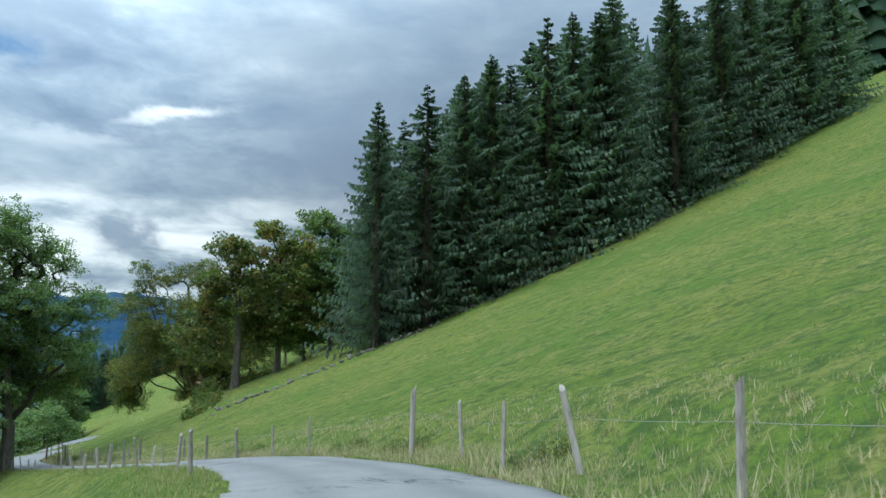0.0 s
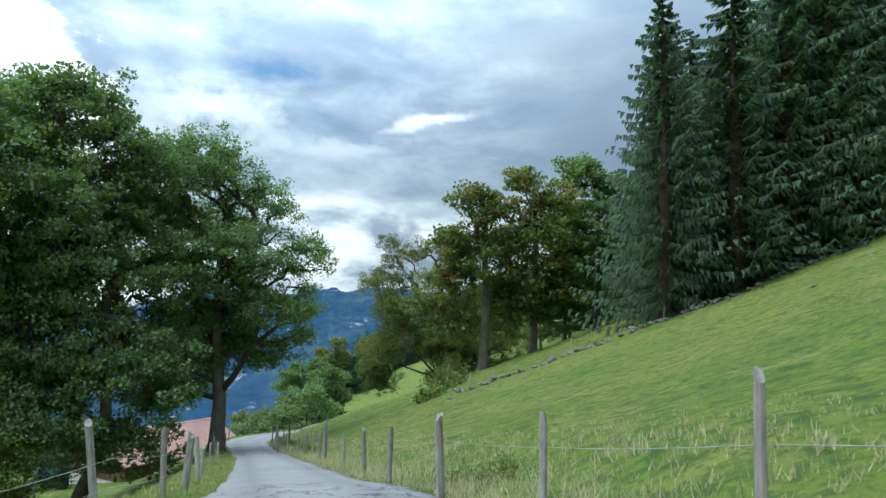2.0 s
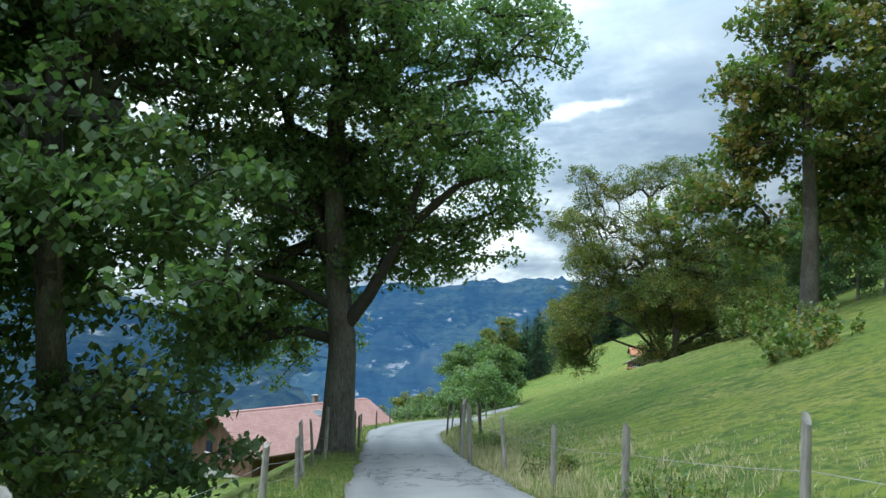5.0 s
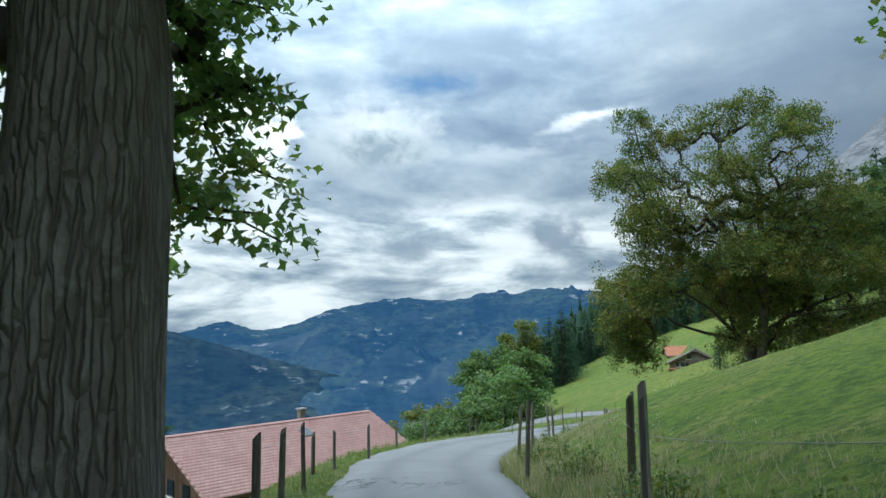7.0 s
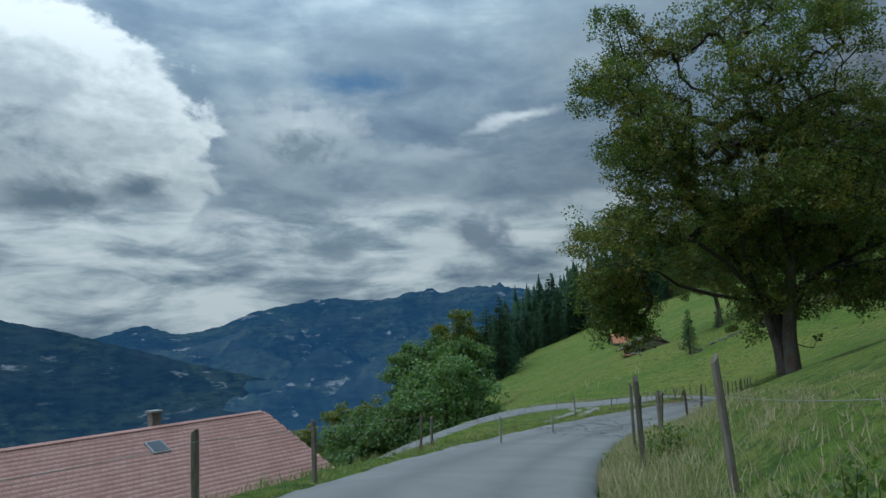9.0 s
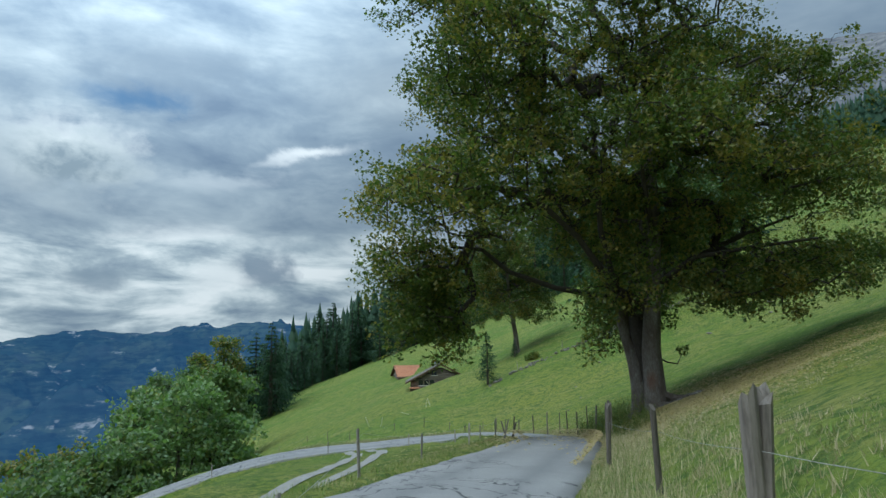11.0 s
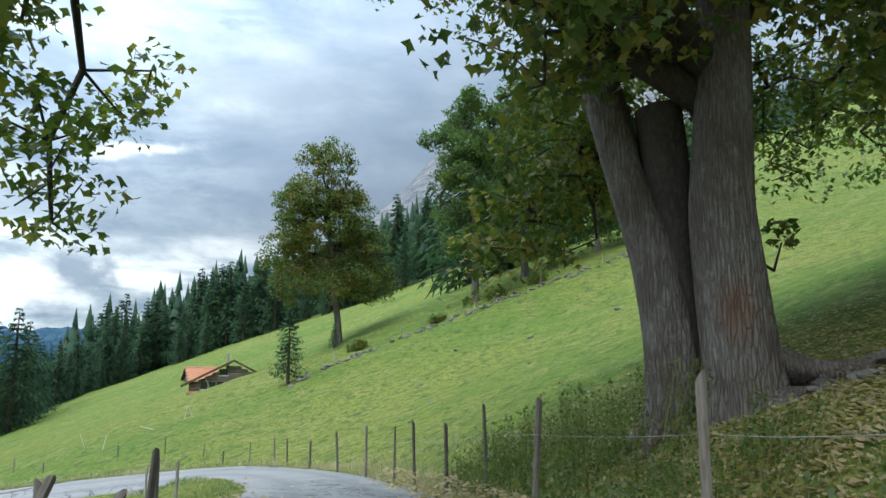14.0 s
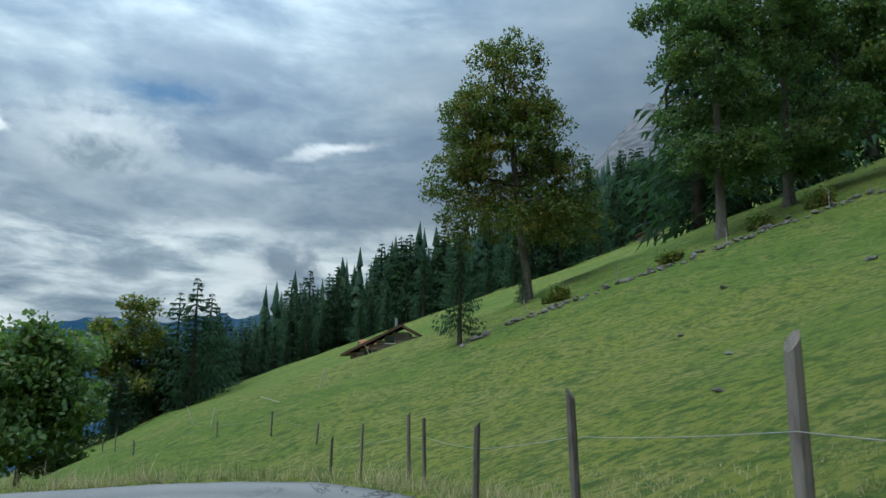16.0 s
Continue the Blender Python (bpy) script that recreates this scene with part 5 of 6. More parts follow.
def strand(run, radius):
    """A thin wire as one continuous skin along its points."""
    c = np.array(run, float)
    d = np.gradient(c, axis=0)
    d /= np.linalg.norm(d, axis=1, keepdims=True) + 1e-9
    u = np.cross(d, [0.0, 0.0, 1.0])
    u /= np.linalg.norm(u, axis=1, keepdims=True) + 1e-9
    v = np.cross(d, u)
    ring = np.stack([c + u * radius, c + v * radius, c - u * radius, c - v * radius], 1)
    a = np.arange(len(c) * 4).reshape(-1, 4)
    b = np.roll(a, -1, 1)
    return ring.reshape(-1, 3), np.stack([a[:-1], b[:-1], b[1:], a[1:]], -1).reshape(-1, 4)


def fence(spots, label, seed, wires=(0.72,), group="roadside fences", tall=(1.0, 1.35), wire_from=0, sag=0.02, stout=0, mat=None, tilt=3.2):
    """A fence of single posts with wire strung between them. spots: (x, y) or (x, y, height, lean x, lean y, kind)."""
    rng = np.random.default_rng(seed)
    x0, y0 = spots[0][:2]
    z0 = g1(x0, y0)
    root = thing("fence", x0, y0, z0, label, "fence", group)
    tops = []
    for s in spots:
        x, y = s[:2]
        h = s[2] if len(s) > 2 else rng.uniform(*tall)
        lx, ly = (s[3], s[4]) if len(s) > 4 else rng.normal(0, tilt, 2)
        kind = s[5] if len(s) > 5 else int(rng.choice((0, 1, 2, 3, 4, 0, 4) if stout else (0, 1, 3, 4, 1)))
        ob = new("post", POSTS[kind])
        ob.parent = root
        if mat is not None:
            ob.material_slots[0].link = "OBJECT"
            ob.material_slots[0].material = mat
        z = g1(x, y)
        ob.matrix_basis = Matrix.Translation((x - x0, y - y0, z - z0)) @ pose(0, 0, 0, lx, ly, rng.uniform(0, 360)) @ Matrix.Diagonal((1, 1, h, 1))
        m = Matrix.Translation((x - x0, y - y0, z - z0)) @ pose(0, 0, 0, lx, ly, 0)
        tops.append([m @ Vector((0.05, 0, h * w)) for w in wires])
    for k in range(len(wires)):
        run = [np.array(tops[0][k])]
        for a, b in zip(tops[:-1], tops[1:]):
            p, q = np.array(a[k]), np.array(b[k])
            run += [p + (q - p) * t - np.array([0, 0, sag * 4 * t * (1 - t) * np.linalg.norm(q - p) / 3]) for t in (0.25, 0.5, 0.75, 1.0)]
        mesh_object("wire", *strand(run, 0.0028), M_WIRE, root, "thin pale fence wire")
    return root


def at_y(y, off):
    """Beside the road's edge at a given y before the bend: off metres outside the right edge, or outside the left one if below 0."""
    k = int(np.argmin(np.abs(ROAD_PTS[: np.searchsorted(ROAD_S, 232), 1] - y)))
    w = ROAD_PTS[k, 3]
    d = w + off if off > 0 else -w + off
    return ROAD_PTS[k, 0] + ROAD_N[k, 0] * d, ROAD_PTS[k, 1] + ROAD_N[k, 1] * d


def topped(x, y, z, lx=0.0, ly=0.0, kind=0):
    """A post at x, y whose top stands at height z."""
    return x, y, min(1.5, max(0.7, z - g1(x, y))), lx, ly, kind


fence([(-6.4, -16.5), (-4.4, -12.4), (-2.4, -8.6), (-0.4, -5), (1.7, -1.6), (3.6, 0.9), (5.35, 3.7, 1.08, 2, -3, 1), topped(6.63, 6.87, -0.80, -6, -11, 0), topped(6.95, 8.95, -1.22, 1, -2, 3), topped(8.10, 11.72, -1.52, -6, -13, 3), topped(8.15, 13.74, -1.46, 1, 2, 2),
       topped(8.52, 20.33, -2.82, 0, 0, 3), topped(8.36, 23.0, -3.38, -2, -3, 3), topped(8.25, 26.4, -3.88, -3, -1, 2), topped(8.16, 30.1, -4.60, 1, 0, 4), topped(8.14, 33.6, -5.16, 0, -2, 4), topped(8.05, 37.4, -5.87, 0, 0, 3), topped(7.85, 42.1, -6.28, 1, -1, 2),
       (7.9, 45.4), topped(7.77, 48.6, -7.67, 0, 2, 3), (7.6, 52), (7.4, 55.4), (7.0, 58.8), topped(6.45, 62.1, -9.51, 2, -3, 2), topped(6.32, 64.5, -9.59, 1, -2, 2), topped(6.47, 69.0, -10.49, 0, 0, 0)],
      "weathered grey wooden fence posts with thin wire along the lane", 81, wires=(0.68,), tall=(0.95, 1.12))
fence([(6.47, 69.0, 1.3, 0, 0, 4), (7.4, 73.2, 1.35, 3, -11, 2), (6.1, 75.5, 1.4, 2, -6, 0), topped(6.42, 80.5, -12.05, 2, -4, 0), topped(7.1, 83.5, -12.28, 1, -3, 0), (8.2, 87.5, 1.35, 2, -5, 0), topped(9.0, 92.1, -13.49, 0, -2, 0), topped(9.84, 94.8, -13.82, 1, -4, 3), (11.3, 98.4, 1.25, 0, -2, 0), (13.3, 102.0, 1.3, 1, -3, 2)],
      "grey wooden fence posts with thin wire on the grassy bank", 86, wires=(0.72,), tall=(1.0, 1.2), mat=M_POST_DARK)
fence([(13.3, 102.0, 1.3, 1, -3, 2), (16.2, 106.6), topped(19.35, 112.2, -15.9, 1, -2, 2), topped(22.54, 116.7, -16.2, 3, -1, 4), topped(23.95, 118.7, -16.5, 0, 0, 0), topped(26.95, 122.8, -16.75, -2, -4, 0), topped(28.6, 124.9, -17.0, 1, -1, 0), topped(30.3, 128.6, -17.05, 2, -3, 0), topped(31.5, 131.0, -17.57, 0, -2, 3), topped(32.25, 133.15, -18.1, 0, -2, 4), topped(33.4, 136.0, -18.28, -1, -2, 0),
       topped(34.04, 137.9, -18.6, 0, 0, 3), topped(34.6, 140.35, -18.76, -2, -4, 0), topped(35.07, 143.0, -19.16, -2, -5, 0), topped(35.37, 145.7, -19.7, 0, -1, 4), (35.8, 148.6, 1.0, 1, 2, 3), topped(36.6, 151.7, -20.05, 1, -3, 0), topped(35.95, 153.0, -20.48, 0, -1, 3), (36.3, 157.4, 1.0, 1, 0, 1), topped(36.88, 162.2, -21.8, 0, -3, 1), (36.0, 166.6, 0.95, 0, 1, 3), topped(34.3, 170.8, -22.9, 0, 1, 3), topped(30.9, 175.9, -23.7, 1, 0, 1), (29.8, 181.6, 1.0, 0, 0, 3), topped(28.8, 187.8, -25.5, 0, 2, 1), (25.6, 189, 1.0, 0, 0, 3), topped(22.2, 189.6, -27.4, 0, 0, 1)],
      "grey wooden fence posts with wire around the bend", 82, tall=(0.95, 1.3), mat=M_POST_DARK)
left_posts = [topped(4.25, 21.1, -3.37, 4, -14, 3), (4.5, 24.4), (4.65, 27.6, 0.95, 2, 3, 4), (4.6, 30.6, 1.0, -2, -4, 2), (4.6, 33.2, 0.9, 1, -6, 2), topped(4.42, 35.9, -5.99, 0, 0, 2), topped(4.22, 38.0, -6.28, 4, -15, 2), topped(4.12, 42.2, -7.07, 1, -7, 3), topped(4.07, 46.9, -7.79, 1, -6, 3), topped(3.6, 52.6, -8.8, 0, -4, 1)]
fence([at_y(y, -0.65 - 0.15 * math.sin(y * 2.1)) for y in (14.2, 17.6)] + left_posts + [at_y(y, -0.75 - 0.15 * math.sin(y * 2.1)) for y in (55.4, 58.0, 60.6, 63.0)] + [topped(2.42, 65.3, -10.13, 0, 1, 2)], "leaning grey wooden fence posts below the lane", 83, tall=(0.75, 1.1), tilt=8.0, wires=(0.66, 0.36))
fence([topped(3.0, 68.85, -10.87, 1, -4, 0), (2.5, 72.0, 1.1, 0, 2, 0), (2.2, 75.0, 1.15, 1, 0, 4), topped(1.8, 78.0, -12.25, 0, 1, 0), topped(1.95, 79.9, -12.5, 1, -1, 0), topped(2.46, 82.8, -12.8, 0, -1, 4), topped(2.85, 88.3, -13.46, 0, 0, 0), topped(3.77, 91.6, -13.85, 0, 1, 0), topped(5.75, 98.3, -14.7, 0, -9, 3), topped(6.1, 99.3, -15.25, 0, 0, 3)], "dark brown fence posts on the lane's outer edge", 84, tall=(1.0, 1.2), wires=(0.9,), mat=M_POST_DARK)
fence([topped(8.0, 99.9, -15.1, 0, 0, 3), topped(10.6, 104.6, -15.8, 0, 2, 3), (13.6, 112.6, 0.9, 0, 2, 3), (17.4, 119.0, 0.85, 1, -2, 3), (21.4, 124.2, 0.9, 0, 1, 3), (26.6, 132.2, 0.9, 1, 0, 3), (28.6, 138.2, 0.8, 0, -2, 3), (29.3, 143.6, 0.85, 0, 1, 3), (27.2, 147.0, 0.8, 1, 1, 3), (21.6, 147.8, 0.85, 0, 0, 3), (14.0, 148.0, 0.85, 0, 1, 3)], "thin fence posts with wire inside the bend", 85, tall=(0.85, 1.1), wires=(0.92,))
# old leaning posts thrown together where the lane bends
for k, (px, py, hh, la, lb) in enumerate([(24.2, 126.6, 0.85, -16, 24), (24.5, 127.0, 0.9, -20, 34), (25.0, 127.4, 0.85, -6, -30), (25.4, 128.0, 0.95, 4, -3)]):
    ob = new("leaning_post", POSTS[3 if k % 2 else 1])
    ob.matrix_basis = pose(px, py, g1(px, py), la, lb, k * 50) @ Matrix.Diagonal((1, 1, hh, 1))
    ob.material_slots[0].link = "OBJECT"
    ob.material_slots[0].material = M_POST_DARK
    tagged(ob, "old brown post leaning in the grass by the bend", "post", "leaning posts at the bend")

# ---- buildings ----
def roof_material(name, base, dark, pale):
    m, nt, bsdf, _ = material(name)
    v = coords(nt, "Object")
    geo = nt.nodes.new("ShaderNodeNewGeometry")
    n1, n2 = noise_node(nt, v, 0.5, 5, 0.6, 0.3), noise_node(nt, v, 6.0, 4, 0.65)
    col = mix_rgb(nt, geo.outputs["Random Per Island"], base, pale)
    col = mix_rgb(nt, ramp(nt, n1, [(0.45, 0.0), (0.70, 0.55)]), col, dark)
    col = mix_rgb(nt, ramp(nt, n2, [(0.5, 0.0), (0.75, 0.5)]), col, dark)
    nt.links.new(col, bsdf.inputs["Base Color"])
    bsdf.inputs["Roughness"].default_value = 0.8
    bump(nt, bsdf, n2, 0.3, 0.01)
    return m


M_TILE = roof_material("pink_clay_tiles", (0.52, 0.275, 0.235), (0.40, 0.20, 0.17), (0.58, 0.33, 0.29))
M_TILE_ORANGE = roof_material("orange_clay_tiles", (0.50, 0.20, 0.10), (0.36, 0.14, 0.08), (0.56, 0.25, 0.14))
M_SHINGLE = roof_material("grey_shingles", (0.13, 0.11, 0.095), (0.075, 0.065, 0.055), (0.18, 0.155, 0.13))
M_PLANK = two_tone("brown_planks", (0.17, 0.10, 0.06), (0.11, 0.065, 0.042), (0.07, 0.042, 0.03), 2.0, 0.85, 18, 0.01, 0.5, (1, 1, 0.15), rand=0.5)
M_LOG = two_tone("weathered_logs", (0.23, 0.195, 0.165), (0.15, 0.125, 0.105), (0.085, 0.07, 0.058), 2.0, 0.9, 14, 0.015, 0.5, (0.3, 1, 1), rand=0.5)
M_PLASTER = two_tone("white_plaster", (0.72, 0.70, 0.66), (0.62, 0.60, 0.56), (0.50, 0.48, 0.44), 1.2, 0.9, 10, 0.006, 0.3)
M_METAL = two_tone("dull_metal", (0.32, 0.32, 0.32), (0.24, 0.24, 0.24), (0.16, 0.16, 0.16), 3.0, 0.5)


def glass_material():
    m, nt, bsdf, _ = material("window_glass")
    bsdf.inputs["Base Color"].default_value = (0.02, 0.025, 0.03, 1)
    bsdf.inputs["Roughness"].default_value = 0.06
    bsdf.inputs["Specular IOR Level"].default_value = 0.7
    return m


M_GLASS = glass_material()


def box_bm(bm, x0, x1, y0, y1, z0, z1):
    v = [bm.verts.new((x, y, z)) for x in (x0, x1) for y in (y0, y1) for z in (z0, z1)]
    for q in ((0, 1, 3, 2), (4, 6, 7, 5), (0, 4, 5, 1), (2, 3, 7, 6), (0, 2, 6, 4), (1, 5, 7, 3)):
        bm.faces.new([v[i] for i in q])


def part(name, bm, mat, parent, label="", bevel=0.0):
    if bevel:
        bmesh.ops.bevel(bm, geom=bm.edges[:], offset=bevel, segments=1, affect="EDGES")
    bmesh.ops.recalc_face_normals(bm, faces=bm.faces)
    me = bpy.data.meshes.new(name)
    bm.to_mesh(me)
    bm.free()
    me.materials.append(mat)
    ob = new(name, me)
    ob.parent = parent
    if label:
        ob["label"] = label
    return ob


def box(name, x0, x1, y0, y1, z0, z1, mat, parent, label="", bevel=0.0):
    bm = bmesh.new()
    box_bm(bm, x0, x1, y0, y1, z0, z1)
    return part(name, bm, mat, parent, label, bevel)


def tiled_slope(parent, x0, x1, y_ridge, z_ridge, y_eave, z_eave, mat, course=0.34, tile=0.30, seed=1, name="roof_tiles", label=""):
    """One roof slope laid with overlapping courses of single tiles, each a low wedge."""
    rng = np.random.default_rng(seed)
    ln = math.hypot(y_eave - y_ridge, z_eave - z_ridge)
    rows, cols = int(ln / course), int((x1 - x0) / tile)
    dy, dz = (y_eave - y_ridge) / ln, (z_eave - z_ridge) / ln
    ny, nz = -dz * (1 if dy > 0 else -1), abs(dy)
    vs, fs, o = [], [], 0
    for r in range(rows):
        a, b = r * course - 0.05, (r + 1) * course + 0.03
        shift = (r % 2) * tile / 2
        for c in range(cols):
            xa, xb = x0 + c * tile + shift + 0.006, x0 + (c + 1) * tile + shift - 0.006
            xa, xb = min(xa, x1), min(xb, x1)
            if xb - xa < 0.03:
                continue
            h0, h1 = 0.012, 0.018 + rng.uniform(-0.004, 0.005)
            p = [(xa, y_ridge + dy * a + ny * h0, z_ridge + dz * a + nz * h0), (xb, y_ridge + dy * a + ny * h0, z_ridge + dz * a + nz * h0),
                 (xb, y_ridge + dy * b + ny * h1, z_ridge + dz * b + nz * h1), (xa, y_ridge + dy * b + ny * h1, z_ridge + dz * b + nz * h1),
                 (xb, y_ridge + dy * b + ny * 0.005, z_ridge + dz * b + nz * 0.005), (xa, y_ridge + dy * b + ny * 0.005, z_ridge + dz * b + nz * 0.005)]
            vs += p
            fs += [(o, o + 1, o + 2, o + 3), (o + 3, o + 2, o + 4, o + 5)]
            o += 6
    ob = mesh_object(name, vs, fs, mat, parent, label)
    ob["kind"] = "stuff"
    return ob


def gable_house(root, ln, half, ridge, eave, wall_in, foot, plinth, tile_mat, wall_mat, over=0.9, board=0.24, course=0.34, tile=0.30, wall_label="brown plank wall", log=False):
    """A gabled house about the middle of its ridge: x along the ridge. Heights are from the root."""
    hw, hl = half - wall_in, ln / 2 - over
    slope = (eave - ridge) / half
    for sgn, sd in ((-1, 1), (1, 2)):
        bm = bmesh.new()      # roof boarding
        v = [bm.verts.new(p) for p in ((-ln / 2, 0, ridge), (ln / 2, 0, ridge), (ln / 2, sgn * half, eave), (-ln / 2, sgn * half, eave), (-ln / 2, 0, ridge - 0.16), (ln / 2, 0, ridge - 0.16), (ln / 2, sgn * half, eave - 0.16), (-ln / 2, sgn * half, eave - 0.16))]
        for q in ((0, 1, 2, 3), (4, 7, 6, 5), (0, 3, 7, 4), (1, 5, 6, 2), (2, 6, 7, 3)):
            bm.faces.new([v[i] for i in q])
        part("roof_slope", bm, M_PLANK, root, "boarded roof slope with bargeboards")
        tiled_slope(root, -ln / 2, ln / 2, 0, ridge, sgn * half, eave, tile_mat, course, tile, sd)
    bm = bmesh.new()          # ridge tiles
    for k in range(int(ln / 0.4)):
        x = -ln / 2 + k * 0.4
        v = [bm.verts.new(p) for p in ((x, -0.14, ridge + 0.02), (x, 0, ridge + 0.12), (x, 0.14, ridge + 0.02), (x + 0.42, -0.15, ridge + 0.03), (x + 0.42, 0, ridge + 0.135), (x + 0.42, 0.15, ridge + 0.03))]
        bm.faces.new((v[0], v[1], v[4], v[3]))
        bm.faces.new((v[1], v[2], v[5], v[4]))
    part("ridge_cap", bm, tile_mat, root)
    # plinth and upright boards or laid logs
    top = ridge + slope * hw - 0.16
    box("plinth", -hl + 0.05, hl - 0.05, -hw + 0.05, hw - 0.05, foot, plinth, M_PLASTER, root, "whitewashed plinth wall")
    for sgn in (-1, 1):
        if log:
            n = max(2, int((top - plinth) / board))
            for k in range(n):
                box("log", -hl, hl, sgn * hw - 0.09, sgn * hw + 0.09, plinth + k * board, plinth + (k + 1) * board - 0.015, wall_mat, root, bevel=0.04)
        else:
            n = int(2 * hl / board)
            for k in range(n):
                box("board", -hl + k * 2 * hl / n, -hl + (k + 1) * 2 * hl / n - 0.012, sgn * hw - 0.03, sgn * hw + 0.03, plinth - 0.1, top, wall_mat, root)
    for sx in (-1, 1):
        n = int(2 * hw / board) if not log else 0
        for k in range(n):
            y0, y1 = -hw + k * 2 * hw / n, -hw + (k + 1) * 2 * hw / n - 0.012
            zt = [ridge + slope * abs(y) - 0.17 for y in (y0, y1)]
            bm = bmesh.new()
            x0, x1 = sx * hl - 0.03, sx * hl + 0.03
            v = [bm.verts.new(p) for p in ((x0, y0, plinth - 0.1), (x0, y1, plinth - 0.1), (x0, y1, zt[1]), (x0, y0, zt[0]), (x1, y0, plinth - 0.1), (x1, y1, plinth - 0.1), (x1, y1, zt[1]), (x1, y0, zt[0]))]
            for q in ((0, 1, 2, 3), (7, 6, 5, 4), (0, 4, 5, 1), (1, 5, 6, 2), (2, 6, 7, 3), (3, 7, 4, 0)):
                bm.faces.new([v[i] for i in q])
            part("board", bm, wall_mat, root)
        if log:
            zz = plinth
            while zz < ridge - 0.3:
                y = min(hw, (ridge - 0.2 - zz - board) / -slope)
                if y > 0.2:
                    box("log", sx * hl - 0.09, sx * hl + 0.09, -y, y, zz, zz + board - 0.015, wall_mat, root, bevel=0.04)
                zz += board
    return root


# the farmhouse below the lane
fx, fy = -8.4, 117.9
farm = thing("farmhouse", fx, fy, -17.6, "farmhouse with a wide pink tiled roof below the lane", "house")
farm.rotation_euler[2] = radians(44.5)
gable_house(farm, 18.4, 6.9, 0.0, -3.0, 1.2, g1(fx + 5, fy - 5) + 17.6 - 2.6, g1(fx, fy) + 17.6 + 0.6, M_TILE, M_PLANK)
sky_l = box("skylight", -0.45, 0.45, -0.55, 0.55, -0.05, 0.07, M_METAL, farm, "roof window in a metal frame", bevel=0.02)
sky_l.matrix_basis = pose(1.5, -1.7, -1.7 * 3.0 / 6.9 + 0.05, math.degrees(math.atan(3.0 / 6.9)), 0, 0)
box("pane", -0.36, 0.36, -0.46, 0.46, 0.075, 0.085, M_GLASS, sky_l)
stack = box("chimney", 2.3, 2.8, 0.35, 0.85, -0.7, 0.75, M_STONE, farm, "small stone chimney", bevel=0.02)
box("cap", 2.22, 2.88, 0.27, 0.93, 0.75, 0.85, M_METAL, stack, "metal chimney cap")
for k in range(3):
    w = box("window", -9.4 + 0.9 - 0.06, -9.4 + 0.9 + 0.05, -3.2 + k * 2.4, -2.2 + k * 2.4, -3.9, -2.8, M_GLASS, farm, "dark window in the gable")
    w.location = (1.08 - 0.93, 0, 0)
    box("window_frame", -8.56, -8.38, -3.3 + k * 2.4, -2.1 + k * 2.4, -4.0, -3.9, M_PLASTER, farm)

# the herdsman's hut on the far pasture
hx, hy = 53.7, 205.0
hut = thing("alpine_hut", hx, hy, -16.6, "low weathered log hut with a dark shingled roof", "hut")
hut.rotation_euler[2] = radians(70)
hut.scale = (1.15, 1.15, 1.45)
gable_house(hut, 7.2, 4.8, 0.0, -1.95, 0.8, -5.2, -3.1, M_SHINGLE, M_LOG, over=0.6, board=0.26, course=0.5, tile=0.5, log=True)
for k in range(3):
    box("window", -3.14, -3.03, 0.9 + k * 0.75, 1.5 + k * 0.75, -2.25, -1.7, M_GLASS, hut, "small dark window")
    box("window_frame", -3.16, -3.03, 0.82 + k * 0.75, 1.58 + k * 0.75, -2.33, -2.25, M_PLASTER, hut)
box("window", -3.14, -3.03, 0.55, 1.25, -1.2, -0.72, M_GLASS, hut, "small dark window")
box("window_frame", -3.16, -3.03, 0.47, 1.33, -1.28, -1.2, M_PLASTER, hut)
box("chimney", 0.6, 0.82, 0.5, 0.72, -0.6, 0.5, M_METAL, hut, "thin dark flue")
box("porch_roof", -4.2, -3.1, 2.9, 4.2, -2.55, -2.42, M_TILE_ORANGE, hut, "small orange porch roof")
for k in (3.0, 4.1):
    box("porch_post", -4.1, -4.0, k - 0.05, k + 0.05, -4.6, -2.55, M_PLANK, hut)
# a barn with an orange roof beyond the hut
ox, oy = 64.1, 245.2
orange_barn = thing("cow_barn", ox, oy, -17.75, "small dark barn with an orange tiled roof beyond the hut", "barn")
orange_barn.rotation_euler[2] = radians(-8)
gable_house(orange_barn, 8.6, 4.2, 0.0, -2.3, 0.5, -5.0, -3.6, M_TILE_ORANGE, M_LOG, over=0.6, board=0.26, course=0.5, tile=0.5, log=True)
# a house with an orange roof on the meadow far below the lane
vx, vy = -29.0, 110.0
cottage = thing("cottage", vx, vy, g1(vx, vy) + 2.6, "small cottage with an orange tiled roof on the lower meadow", "house")
cottage.rotation_euler[2] = radians(-28)
gable_house(cottage, 7.0, 3.0, 0.0, -1.5, 0.5, -4.6, -3.0, M_TILE_ORANGE, M_PLANK, over=0.5, board=0.3, course=0.5, tile=0.5)
# the small barn higher up
bx, by = 118, 249
barn = thing("hay_barn", bx, by, g1(bx, by) + 1.2, "small dark hay barn with a grey roof higher up", "barn")
barn.rotation_euler[2] = radians(25)
gable_house(barn, 5.2, 2.6, 0.0, -1.1, 0.5, -4.0, -2.3, M_SHINGLE, M_LOG, over=0.6, board=0.26, course=0.5, tile=0.5, log=True)

